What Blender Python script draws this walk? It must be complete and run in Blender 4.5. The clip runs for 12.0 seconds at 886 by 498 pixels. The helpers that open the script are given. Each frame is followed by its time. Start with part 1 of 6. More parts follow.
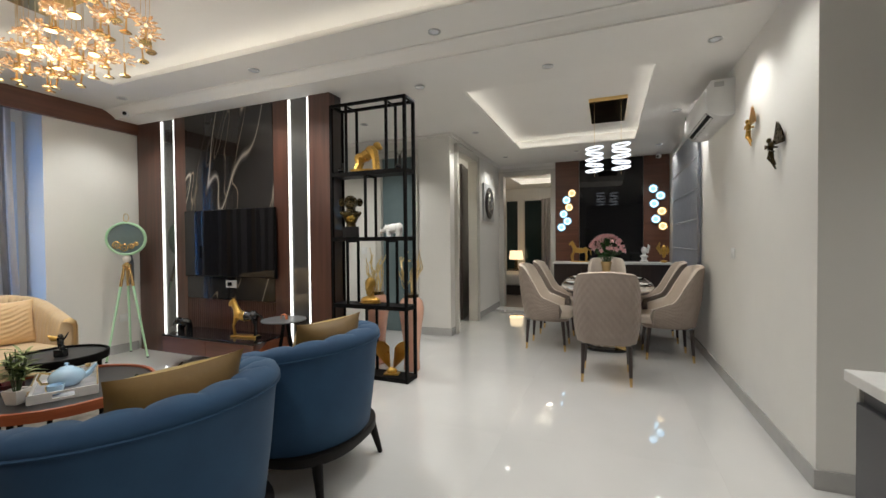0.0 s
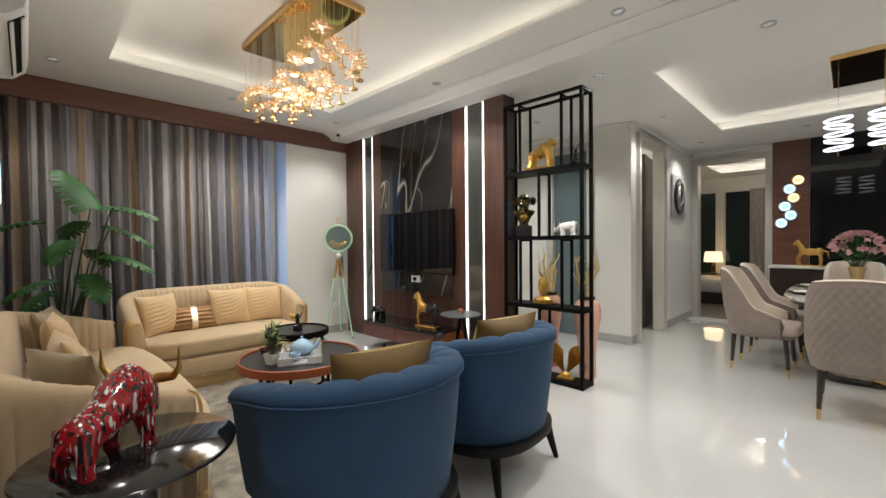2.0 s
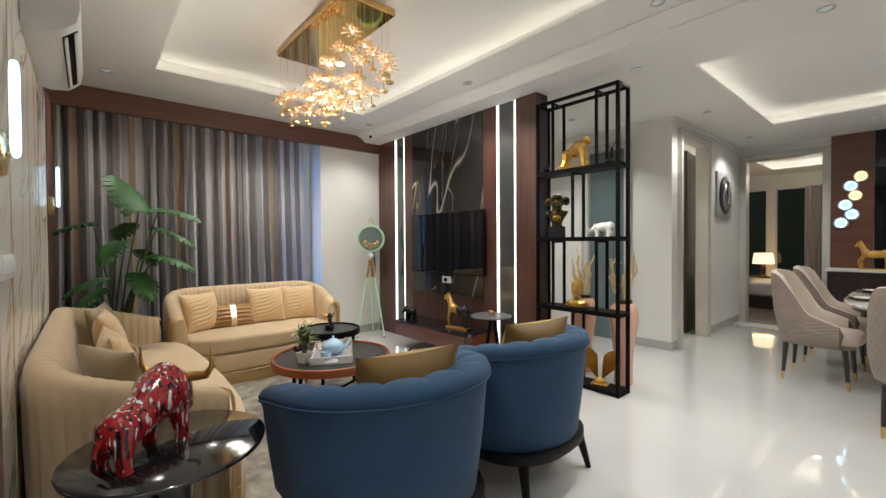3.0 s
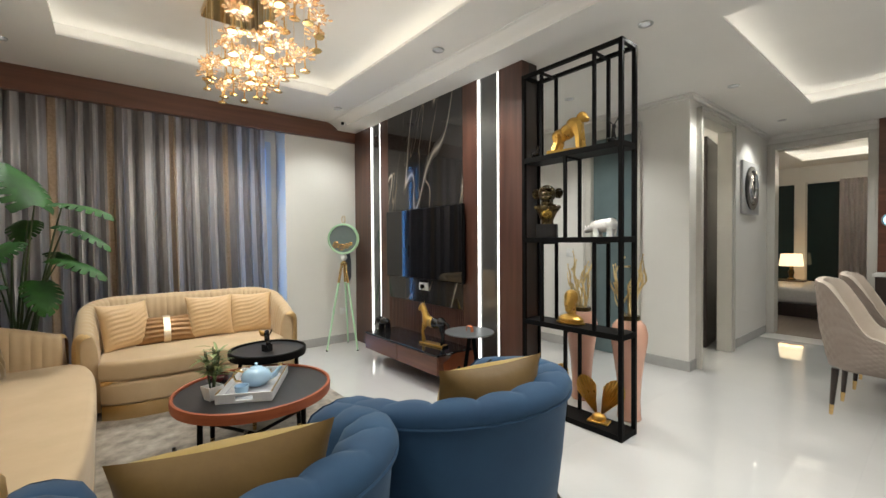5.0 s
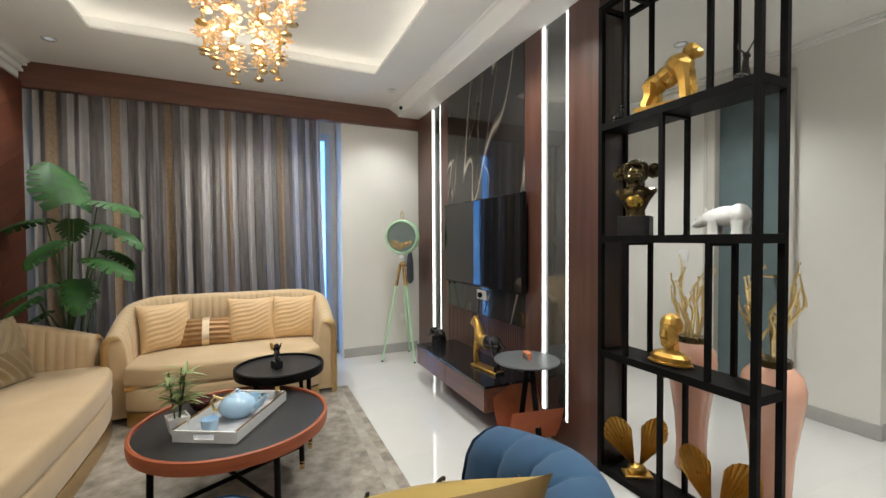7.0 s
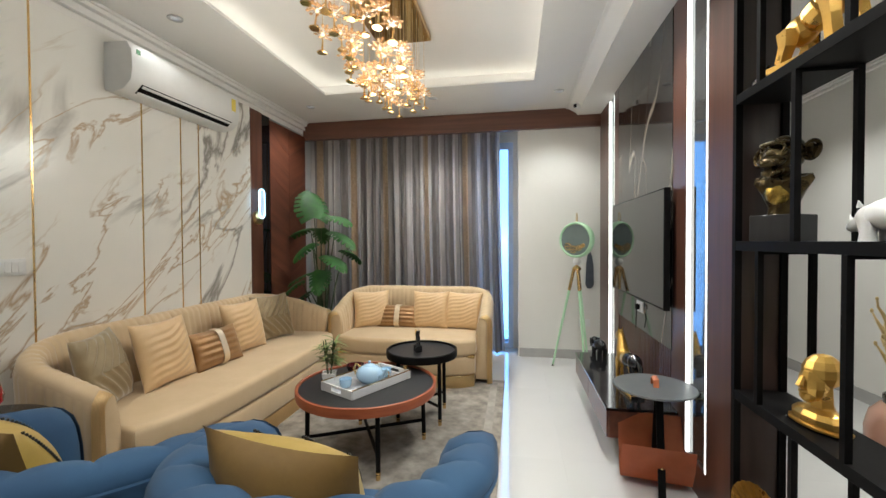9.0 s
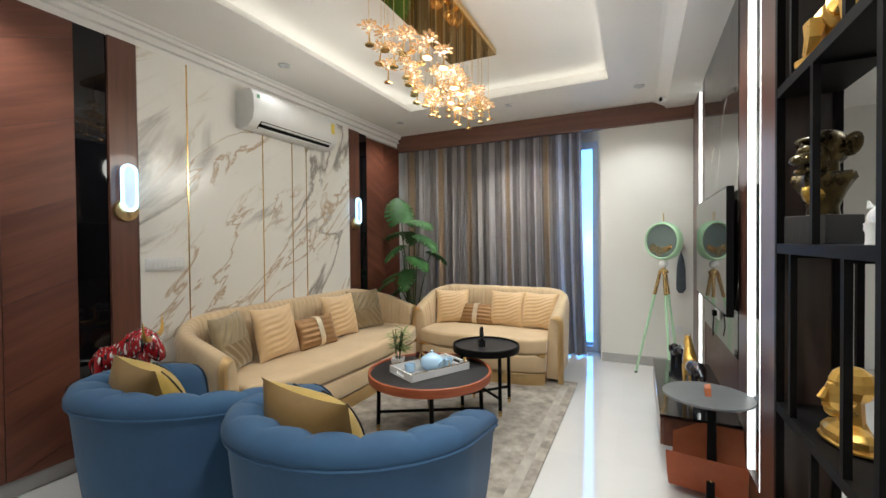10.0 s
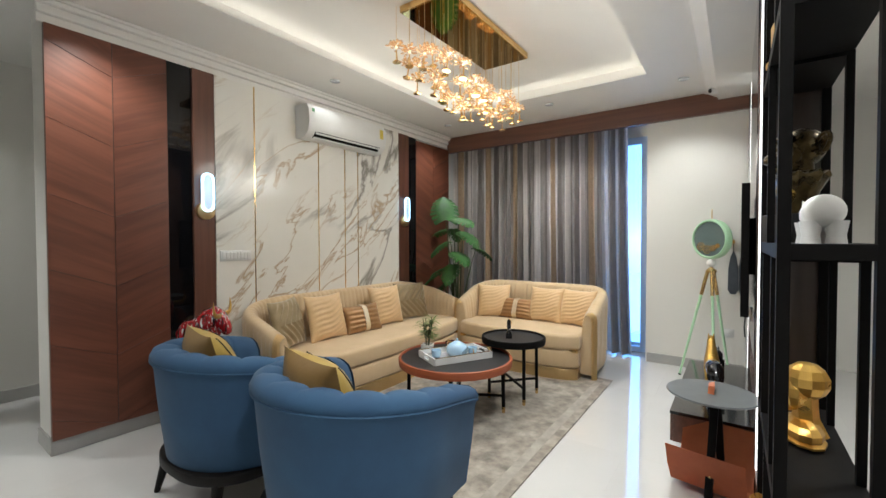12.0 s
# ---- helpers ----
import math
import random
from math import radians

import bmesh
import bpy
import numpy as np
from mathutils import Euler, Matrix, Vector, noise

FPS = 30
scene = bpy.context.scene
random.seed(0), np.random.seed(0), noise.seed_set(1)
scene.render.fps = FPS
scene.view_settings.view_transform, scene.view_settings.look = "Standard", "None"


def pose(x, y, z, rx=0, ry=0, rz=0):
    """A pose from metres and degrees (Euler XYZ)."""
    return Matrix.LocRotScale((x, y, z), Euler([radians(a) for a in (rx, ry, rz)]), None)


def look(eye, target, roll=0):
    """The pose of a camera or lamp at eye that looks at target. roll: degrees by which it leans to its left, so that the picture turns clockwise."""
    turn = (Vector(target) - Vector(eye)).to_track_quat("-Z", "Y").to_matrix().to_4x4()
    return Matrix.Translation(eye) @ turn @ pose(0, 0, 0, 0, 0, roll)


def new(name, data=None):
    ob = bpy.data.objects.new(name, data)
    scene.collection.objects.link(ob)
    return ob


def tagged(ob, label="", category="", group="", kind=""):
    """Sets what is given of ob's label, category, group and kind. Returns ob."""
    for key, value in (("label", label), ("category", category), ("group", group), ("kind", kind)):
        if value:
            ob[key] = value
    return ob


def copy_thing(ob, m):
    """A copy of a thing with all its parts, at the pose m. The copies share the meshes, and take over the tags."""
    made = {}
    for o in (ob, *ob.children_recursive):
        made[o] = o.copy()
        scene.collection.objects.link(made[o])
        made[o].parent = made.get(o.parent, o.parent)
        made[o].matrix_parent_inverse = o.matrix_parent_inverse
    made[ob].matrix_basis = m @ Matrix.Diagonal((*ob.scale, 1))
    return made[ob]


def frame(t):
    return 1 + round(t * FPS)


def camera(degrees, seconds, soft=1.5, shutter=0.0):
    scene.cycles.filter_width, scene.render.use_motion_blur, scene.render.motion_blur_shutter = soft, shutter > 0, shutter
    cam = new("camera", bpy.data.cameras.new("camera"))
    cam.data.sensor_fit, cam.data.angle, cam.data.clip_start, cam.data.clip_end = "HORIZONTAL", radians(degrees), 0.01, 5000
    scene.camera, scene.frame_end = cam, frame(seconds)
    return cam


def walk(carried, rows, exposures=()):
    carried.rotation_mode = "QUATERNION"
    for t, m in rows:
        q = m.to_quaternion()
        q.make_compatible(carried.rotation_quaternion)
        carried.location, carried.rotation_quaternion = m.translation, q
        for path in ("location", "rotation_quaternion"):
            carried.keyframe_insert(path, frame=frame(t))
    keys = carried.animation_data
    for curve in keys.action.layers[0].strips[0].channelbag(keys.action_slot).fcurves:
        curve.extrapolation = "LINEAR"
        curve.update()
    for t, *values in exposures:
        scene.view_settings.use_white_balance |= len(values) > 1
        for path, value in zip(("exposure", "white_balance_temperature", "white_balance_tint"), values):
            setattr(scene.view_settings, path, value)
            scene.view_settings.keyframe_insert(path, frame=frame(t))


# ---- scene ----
cam = camera(94.2, 12.0)
PATH = [
    (0, (-0.168, 0.885, 1.265), (-0.908, 2.743, 1.228), -0.5),
    (0.5, (-0.175, 0.891, 1.265), (-1.148, 2.638, 1.229), -0.5),
    (1, (-0.206, 0.889, 1.262), (-1.362, 2.52, 1.228), -0.5),
    (1.5, (-0.227, 0.874, 1.258), (-1.525, 2.394, 1.228), -0.5),
    (2, (-0.226, 0.872, 1.258), (-1.631, 2.295, 1.227), -0.5),
    (2.5, (-0.204, 0.872, 1.266), (-1.681, 2.22, 1.235), -0.4),
    (4.5, (-0.435, 1.399, 1.28), (-1.979, 2.67, 1.244), -0.4),
    (5, (-0.514, 1.629, 1.29), (-2.065, 2.892, 1.252), -0.4),
    (5.5, (-0.62, 1.815, 1.301), (-2.196, 3.046, 1.262), -0.3),
    (6, (-0.735, 2.027, 1.295), (-2.367, 3.182, 1.257), -0.4),
    (6.5, (-0.836, 2.208, 1.3), (-2.557, 3.226, 1.253), -0.3),
    (7, (-0.886, 2.404, 1.295), (-2.707, 3.23, 1.25), -0.3),
    (9, (-0.668, 3.215, 1.319), (-2.638, 2.873, 1.281), -0.3),
    (9.5, (-0.573, 3.427, 1.325), (-2.472, 2.801, 1.287), -0.4),
    (10, (-0.548, 3.637, 1.327), (-2.354, 2.779, 1.297), -0.5),
    (10.5, (-0.529, 3.769, 1.324), (-2.264, 2.774, 1.286), -0.3),
    (11, (-0.489, 3.881, 1.325), (-2.166, 2.791, 1.286), -0.3),
    (11.5, (-0.472, 3.972, 1.323), (-2.116, 2.834, 1.284), -0.1),
    (12, (-0.513, 4.049, 1.323), (-2.142, 2.889, 1.279), -0.1),
]
walk(cam, [(t, look(eye, target, roll)) for t, eye, target, roll in PATH], [(0, 0.8, 6050, 7), (2.5, 1.0, 6050, 7), (5.5, 1.05, 6050, 5), (9, 1.1, 5900, 5), (12, 1.15, 5850, 5)])

# ---- world and light ----
world = bpy.data.worlds.new("world")
scene.world = world
world.use_nodes = True
_wn = world.node_tree.nodes
_sky = _wn.new("ShaderNodeTexSky")
_sky.sky_type, _sky.sun_disc = "NISHITA", False
_sky.sun_elevation, _sky.sun_rotation = radians(48), radians(127)
_sky.dust_density, _sky.air_density, _sky.ozone_density, _sky.altitude = 0.0, 0.8, 8.0, 2000
world.node_tree.links.new(_sky.outputs[0], _wn["Background"].inputs[0])
_wn["Background"].inputs[1].default_value = 0.05
_sun = new("sun", bpy.data.lights.new("sun", "SUN"))
_sun.data.energy, _sun.data.angle, _sun.data.color = 2.0, radians(0.5), (1, 0.95, 0.88)
_sun.matrix_world = look((6, 8, 12), (0, 0, 0))
# the sky's light in the opening of the tall window
_day = new("window_daylight", bpy.data.lights.new("window_daylight", "AREA"))
_day.data.shape, _day.data.size, _day.data.size_y = "RECTANGLE", 0.42, 2.4
_day.data.energy, _day.data.color = 6.0, (0.16, 0.44, 1.0)
_day.matrix_world = look((-5.93, 2.97, 1.28), (0.0, 2.97, 1.28))

COVE, STRIP, DOWN, DOWND, CHAND = 2.0, 1.2, 50.0, 17.0, 6.0


# ---- materials ----
def mat(name, a, b=None, scale=6.0, rough=0.5, metal=0.0, bump=0.0, bscale=None, coat=0.0, sheen=0.0, spread=0.08, stretch=(1, 1, 1), rmix=0.0, emit=None, glow=0.0):
    """Principled material with two scales of colour variation, roughness variation and a fine relief."""
    m = bpy.data.materials.new(name)
    m.use_nodes = True
    n, l = m.node_tree.nodes, m.node_tree.links
    p = n["Principled BSDF"]
    b = b or tuple(max(0, c * (1 - spread)) for c in a)
    tc = n.new("ShaderNodeTexCoord")
    mp = n.new("ShaderNodeMapping")
    mp.inputs["Scale"].default_value = stretch
    l.new(tc.outputs["Object"], mp.inputs[0])
    n1 = n.new("ShaderNodeTexNoise")
    n1.inputs["Scale"].default_value, n1.inputs["Detail"].default_value, n1.inputs["Roughness"].default_value = scale, 6, 0.6
    l.new(mp.outputs[0], n1.inputs["Vector"])
    rp = n.new("ShaderNodeValToRGB")
    rp.color_ramp.elements[0].position, rp.color_ramp.elements[1].position = 0.3, 0.7
    rp.color_ramp.elements[0].color, rp.color_ramp.elements[1].color = (*a, 1), (*b, 1)
    l.new(n1.outputs[0], rp.inputs[0])
    l.new(rp.outputs[0], p.inputs["Base Color"])
    p.inputs["Roughness"].default_value, p.inputs["Metallic"].default_value = rough, metal
    p.inputs["Coat Weight"].default_value, p.inputs["Coat Roughness"].default_value = coat, 0.06
    p.inputs["Sheen Weight"].default_value, p.inputs["Sheen Roughness"].default_value = sheen, 0.4
    if rmix:
        mr = n.new("ShaderNodeMapRange")
        mr.inputs[3].default_value, mr.inputs[4].default_value = max(0, rough - rmix), rough + rmix
        l.new(n1.outputs[0], mr.inputs[0])
        l.new(mr.outputs[0], p.inputs["Roughness"])
    if bump:
        n2 = n.new("ShaderNodeTexNoise")
        n2.inputs["Scale"].default_value, n2.inputs["Detail"].default_value = bscale or scale * 12, 4
        l.new(mp.outputs[0], n2.inputs["Vector"])
        bp = n.new("ShaderNodeBump")
        bp.inputs["Strength"].default_value, bp.inputs["Distance"].default_value = bump, 0.004
        l.new(n2.outputs[0], bp.inputs["Height"])
        l.new(bp.outputs[0], p.inputs["Normal"])
    if emit:
        p.inputs["Emission Color"].default_value, p.inputs["Emission Strength"].default_value = (*emit, 1), glow
    return m


def wood(name, dark, light, axis=2, scale=1.0, rough=0.35, coat=0.3):
    """Veneer with grain that runs along one axis."""
    st = [22 * scale, 22 * scale, 22 * scale]
    st[axis] = 1.1 * scale
    m = mat(name, dark, light, 1.0, rough, coat=coat, bump=0.08, bscale=3.0, stretch=tuple(st), rmix=0.06)
    n, l = m.node_tree.nodes, m.node_tree.links
    info = n.new("ShaderNodeObjectInfo")
    add = n.new("ShaderNodeVectorMath")
    mul = n.new("ShaderNodeMath")
    mul.operation, mul.inputs[1].default_value = "MULTIPLY", 37.0
    l.new(info.outputs["Random"], mul.inputs[0])
    mp = next(x for x in n if x.type == "MAPPING")
    l.new(mul.outputs[0], mp.inputs["Location"])
    return m


def veined(name, base, vein, vein2, scale=1.2, rough=0.12, sharp=0.035, tilt=40, dist=1.0, amount=1.0, rare=0.40, detail=7, along=1.7):
    """Polished marble: bands of thin veins bent by noise over a clouded base."""
    m = mat(name, base, tuple(c * 0.93 for c in base), scale * 1.5, rough)
    n, l = m.node_tree.nodes, m.node_tree.links
    p, ramp = n["Principled BSDF"], next(x for x in n if x.type == "VALTORGB")
    tc = next(x for x in n if x.type == "TEX_COORD")
    mp = n.new("ShaderNodeMapping")
    mp.vector_type = "TEXTURE"
    mp.inputs["Rotation"].default_value = (0, radians(tilt), 0)
    mp.inputs["Scale"].default_value = (along, 1.3, 0.45)
    l.new(tc.outputs["Object"], mp.inputs[0])
    last = ramp.outputs[0]
    for k, (col, sc, width) in enumerate(((vein, scale, sharp), (vein2, scale * 1.9, sharp * 0.6))):
        ns = n.new("ShaderNodeTexNoise")
        ns.inputs["Scale"].default_value, ns.inputs["Detail"].default_value = sc, detail
        ns.inputs["Roughness"].default_value, ns.inputs["Distortion"].default_value = 0.56, dist
        off = n.new("ShaderNodeVectorMath")
        off.inputs[1].default_value = (3.1 * k, 1.7 * k, 5.3 * k)
        l.new(mp.outputs[0], off.inputs[0])
        l.new(off.outputs[0], ns.inputs["Vector"])
        rp = n.new("ShaderNodeValToRGB")
        e = rp.color_ramp.elements
        e[0].position, e[0].color = 0.5 - width, (0, 0, 0, 1)
        e[1].position, e[1].color = 0.5 + width, (0, 0, 0, 1)
        mid = e.new(0.5)
        mid.color = (amount, amount, amount, 1)
        l.new(ns.outputs[0], rp.inputs[0])
        mask = n.new("ShaderNodeTexNoise")
        mask.inputs["Scale"].default_value = sc * 0.8
        l.new(off.outputs[0], mask.inputs["Vector"])
        mrg = n.new("ShaderNodeMapRange")
        mrg.inputs[1].default_value, mrg.inputs[2].default_value = rare, rare + 0.12
        l.new(mask.outputs[0], mrg.inputs[0])
        fac = n.new("ShaderNodeMath")
        fac.operation = "MULTIPLY"
        l.new(rp.outputs[0], fac.inputs[0])
        l.new(mrg.outputs[0], fac.inputs[1])
        mx = n.new("ShaderNodeMixRGB")
        mx.inputs[2].default_value = (*col, 1)
        l.new(fac.outputs[0], mx.inputs[0])
        l.new(last, mx.inputs[1])
        last = mx.outputs[0]
    l.new(last, p.inputs["Base Color"])
    return m


def glowing(name, colour, strength):
    return mat(name, colour, rough=0.5, emit=colour, glow=strength)


def glass(name, colour=(1, 1, 1), rough=0.0):
    m = mat(name, colour, rough=rough)
    m.node_tree.nodes["Principled BSDF"].inputs["Transmission Weight"].default_value = 1.0
    return m


WALL = mat("wall_paint", (0.72, 0.70, 0.66), (0.68, 0.66, 0.62), 1.5, 0.55, bump=0.05, bscale=120)
CEIL = mat("ceiling_paint", (0.78, 0.76, 0.73), (0.74, 0.72, 0.69), 1.2, 0.7, bump=0.03, bscale=90)
TRIM = mat("trim_paint", (0.55, 0.53, 0.48), (0.50, 0.48, 0.44), 3, 0.4)
SKIRT = mat("skirting_tile", (0.42, 0.41, 0.39), (0.36, 0.35, 0.34), 5, 0.25)
FLOOR = mat("floor_tile", (0.64, 0.63, 0.615), (0.59, 0.58, 0.565), 1.1, 0.05, rmix=0.02, coat=1.0)
FLOOR.node_tree.nodes["Principled BSDF"].inputs["Coat Roughness"].default_value = 0.012
GROUT = mat("floor_joint", (0.6, 0.59, 0.575), rough=0.3)
DARKFLOOR = wood("bedroom_floor", (0.20, 0.16, 0.13), (0.30, 0.25, 0.21), 1)
WOODV = wood("walnut_upright", (0.082, 0.031, 0.019), (0.150, 0.060, 0.037), 2)
WOODH = wood("walnut_lengthwise", (0.085, 0.033, 0.02), (0.155, 0.062, 0.037), 1)
WOODX = wood("walnut_crosswise", (0.085, 0.033, 0.02), (0.155, 0.062, 0.037), 0)
DARKWOOD = wood("dark_wood", (0.016, 0.010, 0.008), (0.035, 0.02, 0.016), 2, rough=0.4)
BLACKGLASS = mat("black_glass", (0.004, 0.004, 0.005), rough=0.03)
BLACKGLASS.node_tree.nodes["Principled BSDF"].inputs["Specular IOR Level"].default_value = 0.4
GREYGLASS = mat("smoked_mirror", (0.16, 0.16, 0.155), rough=0.04, metal=0.7)
MARBLE = veined("white_marble", (0.82, 0.80, 0.75), (0.25, 0.23, 0.205), (0.45, 0.33, 0.21), 0.9, 0.22, 0.040, 42, 0.9, 0.95, 0.45)
BLACKMARBLE = veined("black_marble", (0.022, 0.020, 0.019), (0.50, 0.45, 0.38), (0.30, 0.24, 0.18), 0.40, 0.06, 0.0045, -72, 0.12, 0.9, 0.40, 3, 2.6)
BRUSHED = mat("brushed_brass", (0.74, 0.54, 0.26), (0.62, 0.44, 0.20), 5, 0.42, 0.45, bump=0.06, stretch=(30, 30, 1))
CHAMPAGNE = mat("champagne_foil", (0.86, 0.74, 0.56), (0.78, 0.66, 0.48), 20, 0.28, 0.8, bump=0.1)
EBONY = mat("ebonised_wood", (0.005, 0.0042, 0.004), (0.010, 0.008, 0.0075), 5, 0.5, bump=0.06, stretch=(6, 6, 1))
EBONY.node_tree.nodes["Principled BSDF"].inputs["Specular IOR Level"].default_value = 0.2
TVWOOD = wood("dark_walnut_upright", (0.050, 0.021, 0.014), (0.095, 0.040, 0.026), 2)
GOLD = mat("brass", (0.83, 0.58, 0.25), (0.76, 0.52, 0.22), 8, 0.22, 1.0, rmix=0.08)
GOLDLEAF = mat("gold_paint", (0.72, 0.46, 0.12), (0.56, 0.34, 0.08), 14, 0.3, 0.9, bump=0.1, bscale=60, rmix=0.1)
SATINGOLD = mat("satin_gold", (0.70, 0.52, 0.27), (0.62, 0.45, 0.22), 6, 0.3, 1.0)
BLACKMETAL = mat("black_metal", (0.004, 0.0037, 0.0037), (0.006, 0.0055, 0.0055), 20, 0.5, 0.0, bump=0.03)
BLACKMETAL.node_tree.nodes["Principled BSDF"].inputs["Specular IOR Level"].default_value = 0.07
BLACK = mat("black_lacquer", (0.01, 0.01, 0.011), rough=0.12, coat=0.5)
BLACKMATT = mat("black_top", (0.009, 0.0085, 0.009), (0.016, 0.015, 0.016), 3, 0.42, bump=0.12, bscale=14, stretch=(1, 14, 1))
BLUE = mat("blue_velvet", (0.018, 0.054, 0.118), (0.027, 0.076, 0.152), 5, 0.85, sheen=0.05, bump=0.06, bscale=260, rmix=0.06)
BEIGE = mat("beige_velvet", (0.50, 0.365, 0.21), (0.57, 0.43, 0.265), 4, 0.7, sheen=0.35, bump=0.08, bscale=240)
BEIGEPILLOW = mat("tan_satin", (0.58, 0.39, 0.195), (0.66, 0.46, 0.25), 6, 0.5, sheen=0.4, bump=0.1, bscale=200)
BROWNPILLOW = mat("bronze_fabric", (0.24, 0.125, 0.045), (0.36, 0.20, 0.08), 12, 0.42, metal=0.35, sheen=0.2, bump=0.2, bscale=160)
OLIVEPILLOW = mat("olive_velvet", (0.235, 0.175, 0.09), (0.32, 0.245, 0.135), 9, 0.6, sheen=0.5, bump=0.15, bscale=120)
MUSTARD = mat("mustard_velvet", (0.125, 0.066, 0.011), (0.19, 0.108, 0.022), 5, 0.6, sheen=0.1, bump=0.7, bscale=11)
MUSTARD2 = mat("mustard_face", (0.30, 0.195, 0.03), (0.40, 0.27, 0.055), 7, 0.55, sheen=0.1, bump=0.6, bscale=12)
TAUPE = mat("taupe_leather", (0.225, 0.178, 0.147), (0.27, 0.217, 0.182), 6, 0.5, bump=0.12, bscale=180)
CREAM = mat("cream_leather", (0.62, 0.53, 0.44), (0.67, 0.58, 0.49), 6, 0.5, bump=0.1, bscale=180)
ORANGE = mat("tan_leather", (0.42, 0.12, 0.045), (0.5, 0.155, 0.06), 10, 0.45, bump=0.15, bscale=160)
ORANGEWOOD = mat("cherry_rim", (0.25, 0.055, 0.018), (0.36, 0.095, 0.032), 5, 0.5, bump=0.06, stretch=(1, 1, 9))
WHITE = mat("white_plastic", (0.72, 0.72, 0.71), rough=0.35)
WHITECER = mat("white_ceramic", (0.8, 0.79, 0.77), (0.72, 0.71, 0.69), 20, 0.3, bump=0.1)
BLUECER = mat("pale_blue_ceramic", (0.38, 0.56, 0.74), (0.42, 0.6, 0.78), 6, 0.15, coat=0.6)
PINK = mat("pink_ceramic", (0.66, 0.36, 0.26), (0.7, 0.41, 0.3), 5, 0.18, coat=0.4)
MINT = mat("mint_paint", (0.42, 0.66, 0.42), (0.46, 0.7, 0.46), 6, 0.4)
LEAF = mat("leaf_green", (0.010, 0.046, 0.009), (0.038, 0.15, 0.018), 5, 0.58, bump=0.15, bscale=40)
LEAF2 = mat("bamboo_leaf", (0.14, 0.19, 0.05), (0.25, 0.31, 0.11), 12, 0.45)
STEM = mat("stem_green", (0.04, 0.07, 0.025), (0.07, 0.10, 0.04), 12, 0.5)
SOIL = mat("soil", (0.03, 0.02, 0.014), (0.06, 0.045, 0.03), 40, 0.9, bump=0.6, bscale=60)
# white frame: the blue cast of the daylight is put into its base colour
DAYTINTFRAME = mat("frame_daylight_tint", (0.55, 0.66, 0.84), rough=0.35)
GLASS = glass("clear_glass", (0.95, 0.97, 1.0))
LED = glowing("led_strip", (1.0, 0.96, 0.88), STRIP)
COVELED = glowing("cove_led", (1.0, 0.91, 0.77), COVE)
DININGCOVE = glowing("dining_cove_led", (1.0, 0.92, 0.80), COVE * 1.15)
COOLLED = glowing("sconce_led", (0.50, 0.80, 1.0), 1.5)
WARMLED = glowing("warm_led", (1.0, 0.78, 0.42), 1.0)
COOLDIM = mat("cool_disc", (0.10, 0.16, 0.20), rough=0.2, emit=(0.42, 0.70, 0.95), glow=0.65)
WARMDIM = mat("warm_disc", (0.30, 0.20, 0.09), rough=0.2, emit=(1.0, 0.66, 0.30), glow=0.6)
SPOTLED = mat("downlight_led", (0.22, 0.21, 0.20), rough=0.2, emit=(1.0, 0.95, 0.87), glow=0.14)
# the weak emission stands in for lamplight caught in the crystals
CRYSTAL = mat("amber_crystal", (0.80, 0.50, 0.24), (0.90, 0.66, 0.40), 12, 0.06, emit=(1.0, 0.62, 0.30), glow=0.06)
CRYSTAL.node_tree.nodes["Principled BSDF"].inputs["Transmission Weight"].default_value = 0.8


# ---- mesh helpers ----
def thing(name, label, category, place=(0, 0, 0), turn=0.0, group="", kind=""):
    ob = new(name)
    ob.empty_display_size = 0.1
    ob.matrix_basis = pose(*place, 0, 0, turn)
    return tagged(ob, label, category, group, kind)


def part(name, bm, material, parent=None, label="", smooth=True, angle=40):
    bmesh.ops.recalc_face_normals(bm, faces=bm.faces)
    me = bpy.data.meshes.new(name)
    if smooth:
        for f in bm.faces:
            f.smooth = True
        lim = radians(angle)
        for e in bm.edges:
            e.smooth = len(e.link_faces) == 2 and e.calc_face_angle(0) < lim
    bm.to_mesh(me)
    bm.free()
    me.materials.append(material)
    ob = new(name, me)
    ob.parent = parent
    return tagged(ob, label)


def setting(name, bm, material, label="", category=""):
    return tagged(part(name, bm, material, None, smooth=False), label, category, kind="structure")


def box(x0, y0, z0, x1, y1, z1, bevel=0.0, seg=2, bm=None):
    """A box between two corners with rounded edges."""
    own = bmesh.new()
    bmesh.ops.create_cube(own, size=1)
    for v in own.verts:
        v.co = Vector(((x0 + x1) / 2 + v.co.x * (x1 - x0), (y0 + y1) / 2 + v.co.y * (y1 - y0), (z0 + z1) / 2 + v.co.z * (z1 - z0)))
    if bevel:
        bmesh.ops.bevel(own, geom=own.edges, offset=bevel, segments=seg, profile=0.5, affect="EDGES")
    if bm is None:
        return own
    return join(bm, own)


def join(bm, own):
    """Adds the faces of own to bm and frees own."""
    made = [bm.verts.new(v.co) for v in own.verts]
    own.verts.index_update()
    for f in own.faces:
        try:
            bm.faces.new([made[v.index] for v in f.verts])
        except ValueError:
            pass
    own.free()
    return bm


def moved(bm, m):
    bmesh.ops.transform(bm, matrix=m, verts=bm.verts)
    return bm


